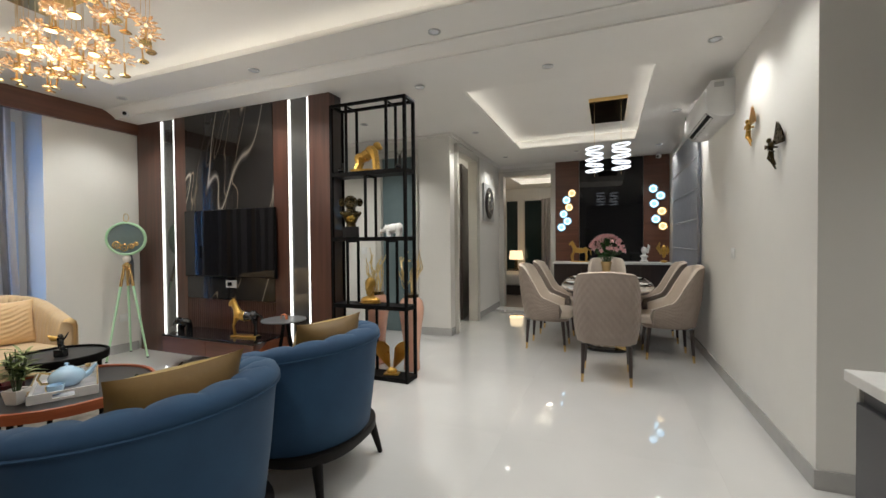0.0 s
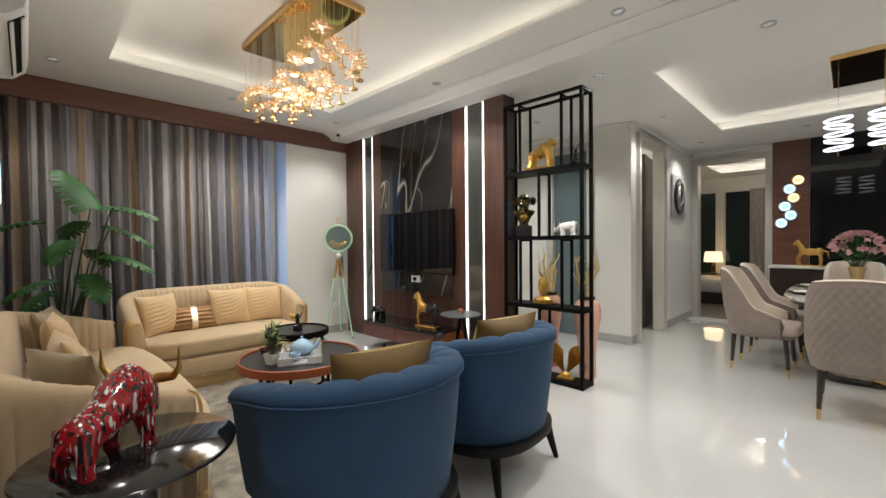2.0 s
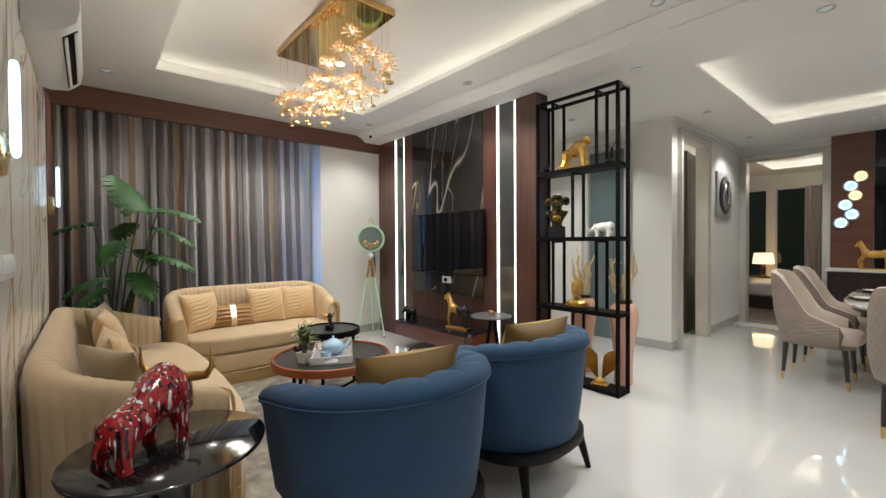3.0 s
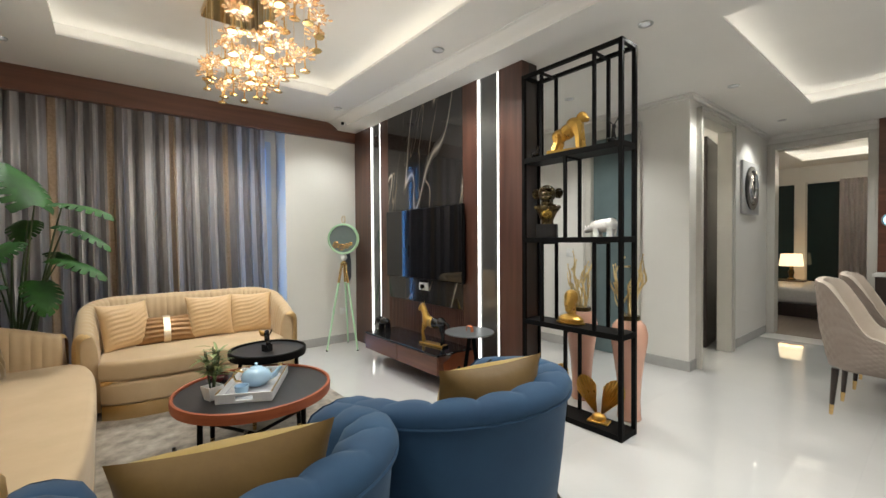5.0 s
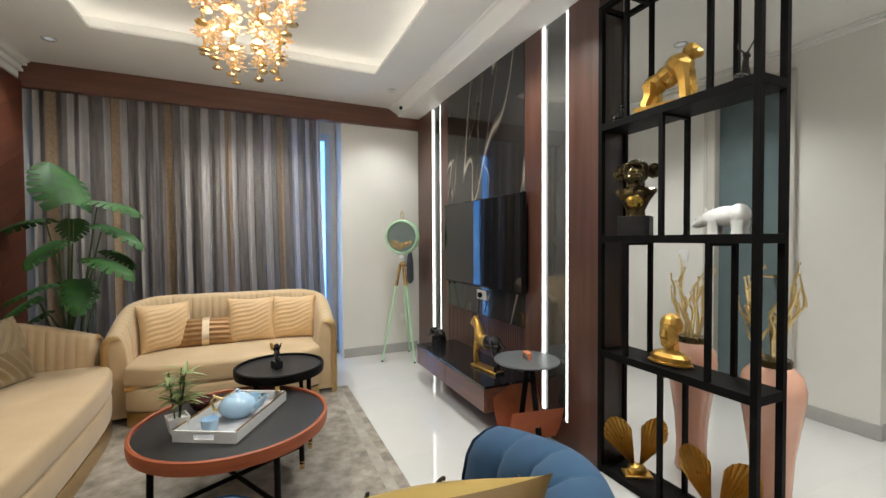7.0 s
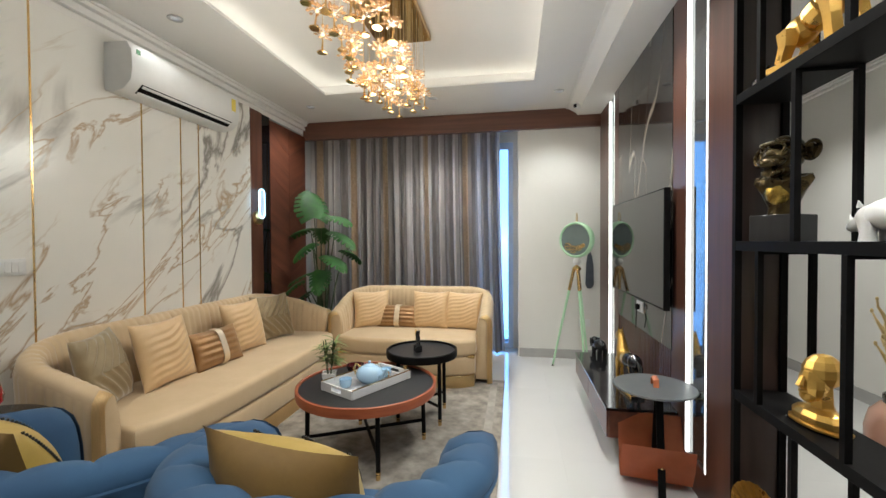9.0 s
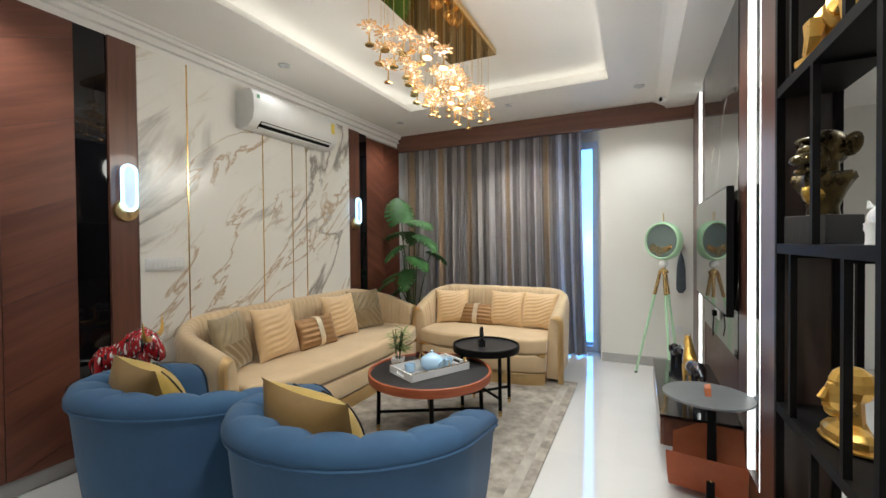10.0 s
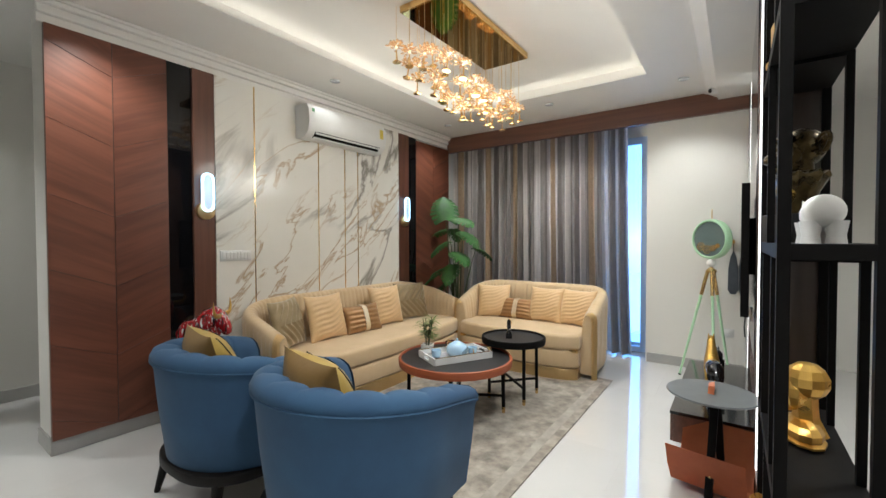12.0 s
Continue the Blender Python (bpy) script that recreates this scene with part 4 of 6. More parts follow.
_tray = thing("serving_tray", "white rectangular tray with thin gold edge", "tray", (-3.13, 2.30, 0.4236), -28 + 180)
TW, TD = 0.24, 0.142
part("base", box(-TW, -TD, 0.0, TW, TD, 0.008, 0.002, 1), mat("tray_marble", (0.5, 0.5, 0.52), (0.3, 0.3, 0.32), 9, 0.2), _tray, "grey marbled base")
for s in (-1, 1):
    part("long_side", box(-TW, s * TD - 0.005, 0.0, TW, s * TD + 0.005, 0.05, 0.002, 1), WHITE, _tray)
    part("gold_edge", box(-TW, s * TD - 0.004, 0.05, TW, s * TD + 0.004, 0.054), GOLD, _tray, "thin gold edge")
    bm = box(s * TW - 0.005, -TD, 0.0, s * TW + 0.005, -0.045, 0.05)
    box(s * TW - 0.005, 0.045, 0.0, s * TW + 0.005, TD, 0.05, bm=bm)
    box(s * TW - 0.005, -0.045, 0.0, s * TW + 0.005, 0.045, 0.014, bm=bm)
    box(s * TW - 0.005, -0.045, 0.038, s * TW + 0.005, 0.045, 0.05, bm=bm)
    part("short_side", bm, WHITE, _tray, "side with a handle slot", smooth=False)

_tp = thing("teapot", "round pale blue ceramic teapot with gold handle", "teapot", (-3.14, 2.31, 0.4318), 72)
part("body", lathe([(0.035, 0), (0.06, 0.008), (0.082, 0.035), (0.086, 0.058), (0.072, 0.085), (0.045, 0.102), (0.02, 0.108)], 32), BLUECER, _tp)
part("lid", lathe([(0.042, 0.100), (0.03, 0.112), (0.008, 0.118), (0.006, 0.124), (0.011, 0.132), (0.0, 0.138)], 24), BLUECER, _tp)
part("spout", tube([(0.07, 0, 0.04), (0.105, 0, 0.055), (0.125, 0, 0.085), (0.14, 0, 0.098)], [0.022, 0.016, 0.011, 0.009], 10), BLUECER, _tp)
part("handle", tube([(-0.07, 0, 0.085), (-0.11, 0, 0.1), (-0.125, 0, 0.07), (-0.11, 0, 0.035), (-0.078, 0, 0.03)], 0.007, 8), GOLD, _tp, "curved gold handle")


def cup(x, y, turn):
    ob = thing("teacup", "pale blue teacup with gold handle", "cup", (x, y, 0.4318), turn, group="tea set")
    part("bowl", lathe([(0.02, 0), (0.03, 0.006), (0.036, 0.03), (0.038, 0.055), (0.035, 0.055), (0.032, 0.03), (0.02, 0.012), (0, 0.01)], 24), BLUECER, ob)
    part("handle", tube([(0.036, 0, 0.045), (0.058, 0, 0.04), (0.055, 0, 0.018), (0.034, 0, 0.016)], 0.004, 6), GOLD, ob, "gold handle")


cup(-3.02, 2.20, 200)
cup(-3.25, 2.38, 40)
_mc = thing("maroon_bowl", "small glossy dark red bowl on the coffee table", "bowl", (-3.33, 2.14, 0.4235))
part("bowl", lathe([(0.025, 0), (0.045, 0.008), (0.06, 0.035), (0.062, 0.055), (0.058, 0.055), (0.052, 0.03), (0.03, 0.012), (0, 0.01)], 28), mat("maroon_glaze", (0.055, 0.006, 0.008), (0.08, 0.010, 0.012), 6, 0.1, coat=0.6), _mc)
_pf = thing("perfume_bottle", "small glass bottle with gold cap", "bottle", (-3.30, 2.50, 0.4235), 15)
part("bottle", box(-0.025, -0.018, 0, 0.025, 0.018, 0.05, 0.006), glass("bottle_glass", (0.93, 0.90, 0.84), 0.02), _pf)
part("cap", lathe([(0.012, 0.05), (0.014, 0.056), (0.014, 0.072), (0.0, 0.074)], 16), GOLD, _pf, "gold cap")

_pb = thing("potted_bamboo", "small leafy plant in a white square pot", "plant", (-3.085, 2.065, 0.4235), 20)
part("pot", grid([[(sx * w, sy * w, z) for sx, sy in ((-1, -1), (1, -1), (1, 1), (-1, 1))] for w, z in ((0.03, 0), (0.043, 0.075), (0.036, 0.075), (0.034, 0.062))], closed_v=True, cap=True), WHITECER, _pb)
rng = random.Random(7)
bm, bs = bmesh.new(), bmesh.new()


def blade(bm, base, way, length, width, droop=0.3):
    """A narrow pointed leaf that bends down."""
    way = Vector(way).normalized()
    side = way.cross(Vector((0, 0, 1))).normalized()
    rows = []
    for k in range(6):
        s = k / 5
        c = Vector(base) + way * length * s - Vector((0, 0, droop * length * s * s))
        w = width * math.sin(math.pi * (0.12 + 0.88 * s)) * 0.5 + 0.0004
        rows.append([c - side * w + Vector((0, 0, w * 0.3)), c, c + side * w + Vector((0, 0, w * 0.3))])
    grid(rows, bm=bm)


for k in range(7):
    a = rng.uniform(0, 6.28)
    h = rng.uniform(0.15, 0.28)
    x, y = 0.045 * math.cos(a), 0.035 * math.sin(a)
    tube([(x * 0.3, y * 0.3, 0.06), (x, y, 0.06 + h)], 0.0028, 6, bm=bs)
    for j in range(13):
        t = rng.uniform(0.3, 1.0)
        b = rng.uniform(0, 6.28)
        blade(bm, (x * t, y * t, 0.06 + h * t), (math.cos(b), math.sin(b), rng.uniform(0.1, 0.9)), rng.uniform(0.075, 0.125), 0.015)
part("stems", bs, STEM, _pb)
part("foliage", bm, LEAF2, _pb, "thin pointed green leaves")


def statue(name, label, place, turn, blobs, material, tubes=(), flat=False, seg=14, extra=None, category="statue", scale=1.0):
    """A figure as one plain mesh of rounded masses and limbs."""
    bm = bmesh.new()
    for c, r, *rot in blobs:
        ball(c, r, seg, max(5, int(seg * 0.7)), bm, rot[0] if rot else None)
    for pts, rad in tubes:
        tube(pts, rad, max(5, seg - 5), bm)
    if extra:
        extra(bm)
    moved(bm, Matrix.Scale(scale, 4))
    ob = part(name, bm, material, None, smooth=not flat)
    ob.matrix_basis = pose(*place, 0, 0, turn)
    return tagged(ob, label, category)


_wf = statue("winged_figurine", "small black winged figure on a black block", (-3.62, 2.51, 0.504), 30, [((0, 0, 0.135), (0.016, 0.016, 0.02)), ((0, 0, 0.095), (0.02, 0.017, 0.034)), ((0.012, 0, 0.06), (0.02, 0.015, 0.022))],
       BLACK, [([(0, 0, 0.1), (0.03, 0, 0.13), (0.05, 0, 0.165)], [0.008, 0.006, 0.003]), ([(-0.01, 0, 0.12), (-0.05, 0.01, 0.12), (-0.085, 0.01, 0.145)], [0.016, 0.02, 0.004])], extra=lambda b: box(-0.03, -0.025, 0, 0.03, 0.025, 0.05, 0.003, 1, bm=b))

_wf.data.materials.append(GOLDLEAF)
for f in _wf.data.polygons:
    f.material_index = 1 if f.center.x < -0.024 and f.center.z > 0.1 else 0

# black pedestal table with a bull
_bt = thing("pedestal_table", "glossy black round pedestal table by the sofa", "table", (-1.87, 1.11, 0.0))
part("tabletop", lathe([(0, 0.575), (0.270, 0.575), (0.289, 0.585), (0.292, 0.595), (0.286, 0.60), (0, 0.60)], 64), BLACK, _bt)
part("stem", lathe([(0.17, 0), (0.175, 0.012), (0.12, 0.03), (0.065, 0.10), (0.055, 0.3), (0.07, 0.5), (0.11, 0.572), (0, 0.574)], 40), BLACK, _bt, "flared black stem")
SPLASH = mat("splashed_red_paint", (0.42, 0.012, 0.018), (0.30, 0.008, 0.012), 6, 0.12, coat=0.8)
_n, _l = SPLASH.node_tree.nodes, SPLASH.node_tree.links
_last = next(x for x in _n if x.type == "VALTORGB").outputs[0]
_tc = next(x for x in _n if x.type == "TEX_COORD")
for _k, (_c, _p) in enumerate((((0.75, 0.74, 0.72), 0.60), ((0.012, 0.011, 0.012), 0.575))):
    _m2, _ns, _mr, _mx = _n.new("ShaderNodeMapping"), _n.new("ShaderNodeTexNoise"), _n.new("ShaderNodeMapRange"), _n.new("ShaderNodeMixRGB")
    _m2.inputs["Scale"].default_value, _m2.inputs["Location"].default_value = (75, 75, 13), (3.0 * _k, 5.0 * _k, 1.0 * _k)
    _ns.inputs["Scale"].default_value, _ns.inputs["Detail"].default_value = 1.0, 2
    _mr.inputs[1].default_value, _mr.inputs[2].default_value = _p - 0.01, _p + 0.01
    _mx.inputs[2].default_value = (*_c, 1)
    _l.new(_tc.outputs["Object"], _m2.inputs[0]); _l.new(_m2.outputs[0], _ns.inputs["Vector"]); _l.new(_ns.outputs[0], _mr.inputs[0])
    _l.new(_mr.outputs[0], _mx.inputs[0]); _l.new(_last, _mx.inputs[1])
    _last = _mx.outputs[0]
_l.new(_last, _n["Principled BSDF"].inputs["Base Color"])
_bull = thing("bull_statue", "red, black and white splashed bull with gold horns", "statue", (-1.865, 1.045, 0.60), 132)
_bull.scale = (0.86, 0.95, 1.03)
bm = tube([(-0.185, 0, 0.085), (-0.165, 0, 0.092), (-0.13, 0, 0.10), (-0.07, 0, 0.112), (-0.02, 0, 0.13), (0.04, 0, 0.16), (0.09, 0, 0.172), (0.13, 0, 0.155), (0.165, 0, 0.12), (0.19, 0, 0.085), (0.20, 0, 0.07)], [0.012, 0.045, 0.062, 0.060, 0.062, 0.082, 0.088, 0.072, 0.05, 0.036, 0.018], 22)
for x, y, w in ((0.08, 0.05, 0.0), (0.10, -0.05, 0.0), (-0.12, 0.04, -0.03), (-0.13, -0.04, -0.03)):
    tube([(x, y * 0.8, 0.12), (x + w * 0.4, y, 0.06), (x + w * 0.6, y * 1.15, 0.025), (x + w * 0.5, y * 1.2, 0.0)], [0.040, 0.030, 0.022, 0.026], 12, bm)
tube([(-0.18, 0, 0.11), (-0.205, 0, 0.08), (-0.20, 0.01, 0.03)], [0.010, 0.007, 0.009], 8, bm)
part("body", bm, SPLASH, _bull)
for s in (-1, 1):
    part("horn", tube([(0.14, s * 0.03, 0.195), (0.15, s * 0.075, 0.20), (0.15, s * 0.12, 0.205), (0.148, s * 0.145, 0.235), (0.145, s * 0.145, 0.30)], [0.018, 0.017, 0.014, 0.010, 0.002], 10), GOLDLEAF, _bull, "curved gold horn")

# magazine side table
_mg = thing("magazine_table", "round black side table with tan leather magazine sling", "table", (-3.03, 3.955, 0.0), 80)
part("tabletop", lathe([(0, 0.525), (0.200, 0.525), (0.206, 0.531), (0.203, 0.537), (0, 0.537)], 56), mat("slate_top", (0.09, 0.095, 0.1), (0.115, 0.12, 0.125), 10, 0.4), _mg)
part("handle_strap", tube([(-0.005, 0.035, 0.537), (-0.005, 0.03, 0.575), (0, 0.0, 0.585), (0.005, -0.03, 0.575), (0.005, -0.035, 0.537)], 0.014, 8, flat=0.3), ORANGE, _mg, "tan leather carrying strap")
for s in (-1, 1):
    part("leg", box(-0.018, -0.006, 0, 0.018, 0.006, 0.54, 0.002, 1), BLACKMETAL, _mg, "flat black metal leg").matrix_basis = pose(0.02, s * 0.15, 0.0, s * 14)
bm = grid([[(x, y, z + 0.0) for x in (-0.17, -0.06, 0.06, 0.17)] for y, z in ((-0.16, 0.27), (-0.12, 0.15), (-0.06, 0.05), (0, 0.03), (0.06, 0.05), (0.12, 0.16), (0.17, 0.32))])
bmesh.ops.solidify(bm, geom=bm.faces, thickness=0.005)
part("sling", bm, ORANGE, _mg, "tan leather magazine sling")
for s in (-1, 1):
    part("stud", ball((0.022, s * 0.118, 0.15), (0.008, 0.006, 0.008), 10, 6), GOLD, _mg, "brass stud")

# clock on a tripod
_ck = thing("tripod_clock", "mint green drum clock on a mint and brass tripod", "clock", (-5.17, 3.86, 0.0), 0)
_hd = part("drum", moved(lathe([(0.0, -0.045), (0.17, -0.045), (0.185, -0.03), (0.19, 0.0), (0.185, 0.035), (0.172, 0.045), (0.165, 0.04), (0.163, 0.028), (0, 0.028)], 56), pose(0, 0, 1.326, 90, 0, 52)), MINT, _ck)
part("dial", moved(lathe([(0, 0.0285), (0.162, 0.0285), (0.162, 0.031), (0, 0.032)], 48), pose(0, 0, 1.326, 90, 0, 52)), mat("dial_glass", (0.13, 0.17, 0.165), (0.16, 0.2, 0.195), 5, 0.06, coat=0.6), _ck, "grey-green dial behind glass")
for (gx, gz, gr) in ((-0.085, -0.07, 0.035), (-0.02, -0.10, 0.036), (0.045, -0.085, 0.026), (0.09, -0.06, 0.018)):
    bm = bmesh.new()
    tube([(gx + gr * math.cos(a), gz + gr * math.sin(a), 0.034) for a in np.linspace(0, 2 * math.pi, 19)], 0.005, 6, bm)
    for a in np.linspace(0, math.pi, 3, False):
        tube([(gx + gr * math.cos(a), gz + gr * math.sin(a), 0.034), (gx - gr * math.cos(a), gz - gr * math.sin(a), 0.034)], 0.003, 5, bm)
    part("gear", moved(bm, pose(0, 0, 1.326, 90, 0, 52)), GOLD, _ck, "brass cog wheel")
part("ring", tube([(0.045 * math.cos(a), 0.0, 1.56 + 0.045 * math.sin(a)) for a in np.linspace(0, 2 * math.pi, 21)], 0.004, 6), SATINGOLD, _ck, "thin metal hanging ring")
part("neck_ball", ball((0, 0, 1.10), (0.04, 0.04, 0.04)), WHITECER, _ck, "pale ceramic ball")
part("hub", lathe([(0.012, 1.14), (0.01, 1.06), (0.03, 1.045), (0.045, 1.03), (0.045, 1.01), (0.0, 1.0)][::-1], 24), GOLD, _ck, "brass hub")
for k in range(3):
    a = radians((-80, 10, 145)[k])
    top, foot = Vector((0.03 * math.cos(a), 0.03 * math.sin(a), 1.02)), Vector((0.255 * math.cos(a), 0.255 * math.sin(a), 0.0))
    mid = top.lerp(foot, 0.22)
    part("leg", tube([mid, foot], [0.013, 0.010], 10), MINT, _ck, "mint green leg")
    part("ferrule", tube([top, mid], 0.016, 10), GOLD, _ck, "brass upper leg")
    part("foot", tube([foot.lerp(top, 0.012), foot], 0.011, 8), BLACKMETAL, _ck, "black rubber foot")

_hg = thing("hanging_feather", "grey cloth strip on a small leaf-shaped hook", "wall hanging", (XL + 0.012, 4.03, 1.28))
bm = bmesh.new()
for a in np.linspace(-0.6, 3.74, 7):
    blade(bm, (0.006, 0, 0), (0.02, math.cos(a), math.sin(a)), 0.045, 0.02, 0)
bmesh.ops.solidify(bm, geom=bm.faces, thickness=0.003)
part("hook", bm, GOLDLEAF, _hg, "gold leaf-shaped hook")
bm = grid([[(0.01 + 0.012 * math.sin(3 * s), -w, -0.07 - 0.42 * s), (0.02 + 0.012 * math.sin(3 * s), 0, -0.07 - 0.42 * s), (0.01 + 0.012 * math.sin(3 * s), w, -0.07 - 0.42 * s)] for s, w in ((0, 0.004), (0.15, 0.025), (0.4, 0.04), (0.7, 0.042), (0.9, 0.045), (1, 0.02))])
bmesh.ops.solidify(bm, geom=bm.faces, thickness=0.004)
part("cloth", bm, mat("slate_cloth", (0.12, 0.14, 0.17), (0.16, 0.18, 0.21), 20, 0.7, bump=0.3), _hg)
part("cord", tube([(0.008, 0, 0), (0.012, 0, -0.08)], 0.003, 6), BLACKMETAL, _hg)


def horse(name, label, place, turn, material, s=1.0, base=True, seg=14):
    b = lambda *v: tuple(c * s for c in v)
    blobs = [(b(0, 0, 0.16), b(0.085, 0.036, 0.042)), (b(0.07, 0, 0.17), b(0.042, 0.036, 0.046)), (b(-0.075, 0, 0.165), b(0.042, 0.038, 0.046)), (b(0.135, 0, 0.27), b(0.042, 0.016, 0.02), (0, 48, 0)), (b(0.105, 0, 0.235), b(0.024, 0.02, 0.06), (0, 30, 0))]
    tubes = [([b(0.075, 0, 0.18), b(0.10, 0, 0.25), b(0.115, 0, 0.285)], [0.036 * s, 0.022 * s, 0.018 * s])]
    for x, y, k in ((0.085, 0.018, 0.02), (0.09, -0.018, 0.05), (-0.085, 0.02, -0.02), (-0.08, -0.02, 0.0)):
        tubes.append(([b(x, y, 0.15), b(x + k, y, 0.08), b(x + k * 0.6, y, 0.0)], [0.018 * s, 0.010 * s, 0.010 * s]))
    tubes.append(([b(-0.11, 0, 0.18), b(-0.15, 0, 0.16), b(-0.16, 0, 0.09)], [0.008 * s, 0.012 * s, 0.003 * s]))
    for y in (0.01, -0.01):
        tubes.append(([b(0.115, y, 0.29), b(0.112, y * 1.2, 0.315)], [0.006 * s, 0.001 * s]))
    ex = (lambda m: box(-0.12 * s, -0.035 * s, -0.012 * s, 0.13 * s, 0.035 * s, 0.004 * s, 0.003 * s, 1, bm=m)) if base else None
    return statue(name, label, place, turn, blobs, material, tubes, extra=ex, seg=seg)


_hs = horse("horse_statue", "horse statue, gold in front and black behind, on the cabinet", (-3.50, 3.945, 0.347), 188, GOLDLEAF, 1.2)
_hs.data.materials.append(BLACK)
for f in _hs.data.polygons:
    f.material_index = 1 if f.center.x < 0.005 else 0
statue("elephant_statue", "small black elephant statue on the cabinet", (-4.35, 3.93, 0.333), 200, [((0, 0, 0.09), (0.075, 0.045, 0.05)), ((0.075, 0, 0.11), (0.04, 0.034, 0.04)), ((0.07, 0.04, 0.11), (0.02, 0.006, 0.032)), ((0.07, -0.04, 0.11), (0.02, 0.006, 0.032))], BLACK,
       [([(x, y, 0.07), (x, y, 0.0)], [0.02, 0.018]) for x in (0.045, -0.045) for y in (0.025, -0.025)] + [([(0.105, 0, 0.11), (0.13, 0, 0.06), (0.15, 0, 0.05)], [0.016, 0.01, 0.006])])


def cctv(x, y, z, turn):
    ob = thing("security_camera", "small white ceiling security camera", "security camera", (x, y, z), turn, group="security cameras")
    part("base", lathe([(0.0, -0.02), (0.03, -0.02), (0.034, 0.0), (0, 0.0)], 24), WHITE, ob)
    part("housing", tube([(0.045, 0, -0.065), (0.03, 0, -0.062), (-0.04, 0, -0.05), (-0.05, 0, -0.048)], [0.026, 0.034, 0.034, 0.02], 18), WHITE, ob)
    part("lens", tube([(0.044, 0, -0.065), (0.049, 0, -0.066)], 0.020, 16), BLACKGLASS, ob, "black lens")


cctv(-5.14, 3.87, ZL, -50)
cctv(0.62, 8.50, ZD, -110)

# ---- divider shelf pieces ----
SY = 4.13
statue("gorilla_statue", "faceted gold gorilla statue on the shelf", (-2.255, SY + 0.10, 1.943), 18, [((-0.065, 0, 0.105), (0.062, 0.046, 0.052), (0, -15, 0)), ((-0.01, 0, 0.13), (0.06, 0.048, 0.055), (0, -30, 0)), ((0.04, 0, 0.16), (0.062, 0.06, 0.066), (0, -40, 0)), ((0.09, 0, 0.215), (0.04, 0.034, 0.04)), ((0.118, 0, 0.20), (0.024, 0.026, 0.022))], GOLDLEAF,
       [([(0.06, s * 0.045, 0.15), (0.075, s * 0.055, 0.08), (0.08, s * 0.05, 0.0)], [0.032, 0.024, 0.024]) for s in (1, -1)] + [([(-0.08, s * 0.035, 0.10), (-0.075, s * 0.045, 0.05), (-0.10, s * 0.04, 0.0)], [0.036, 0.027, 0.022]) for s in (1, -1)],
       flat=True, seg=9, scale=1.02, extra=lambda m: box(-0.145, -0.06, -0.022, 0.12, 0.06, 0.0, 0.002, 1, bm=m))
statue("deer_figurine", "small black deer figurine on the shelf", (-1.93, SY + 0.10, 1.92), 90, [((0, 0, 0.03), (0.045, 0.022, 0.025)), ((0.03, 0, 0.13), (0.022, 0.012, 0.014))], BLACK, [([(0.03, 0, 0.03), (0.02, 0, 0.08), (0.025, 0, 0.13)], [0.02, 0.014, 0.010]), ([(0.025, 0.006, 0.14), (0.02, 0.03, 0.17), (0.03, 0.035, 0.2)], [0.004, 0.003, 0.001]), ([(0.025, -0.006, 0.14), (0.02, -0.03, 0.17), (0.03, -0.035, 0.2)], [0.004, 0.003, 0.001])])
statue("deer_figurine", "small black deer figurine at the shelf end", (-2.53, SY + 0.06, 1.92), 40, [((0, 0, 0.03), (0.032, 0.018, 0.022)), ((0.02, 0, 0.085), (0.016, 0.010, 0.011))], BLACK, [([(0.02, 0, 0.03), (0.015, 0, 0.06), (0.02, 0, 0.09)], [0.016, 0.010, 0.008])])
BRONZE = mat("dark_bronze", (0.035, 0.025, 0.012), (0.10, 0.07, 0.025), 26, 0.28, 0.8, rmix=0.1, bump=0.3, bscale=90)
_mk = thing("monkey_bust", "dark bronze monkey bust on a black block", "statue", (-2.445, SY + 0.097, 1.312), -58)
part("block", box(-0.075, -0.075, 0, 0.075, 0.075, 0.10, 0.002, 1), BLACKMATT, _mk, "black square plinth")
bm = bmesh.new()
for c, r, *rot in (((-0.012, 0, 0.335), (0.068, 0.066, 0.068)), ((0.04, 0, 0.31), (0.045, 0.05, 0.05)), ((0.074, 0, 0.298), (0.042, 0.045, 0.024), (0, 12, 0)), ((0.066, 0, 0.262), (0.036, 0.036, 0.018), (0, 24, 0)), ((0.055, 0, 0.366), (0.020, 0.052, 0.013)), ((0.083, 0, 0.325), (0.012, 0.016, 0.012)), ((0.03, 0, 0.275), (0.035, 0.04, 0.035))):
    ball(c, r, 18, 13, bm, rot[0] if rot else None)
for s in (1, -1):
    tube([(0.064 + 0.006 * math.cos(a), s * 0.024 + 0.019 * math.cos(a), 0.346 + 0.014 * math.sin(a)) for a in np.linspace(0, 6.283, 15)], 0.005, 6, bm)
    tube([(-0.015 - 0.008 * math.sin(a), s * (0.083 + 0.024 * math.cos(a)), 0.335 + 0.034 * math.sin(a)) for a in np.linspace(0, 6.283, 17)], 0.008, 7, bm)
    ball((-0.018, s * 0.08, 0.333), (0.006, 0.02, 0.028), 10, 7, bm)
rows = []
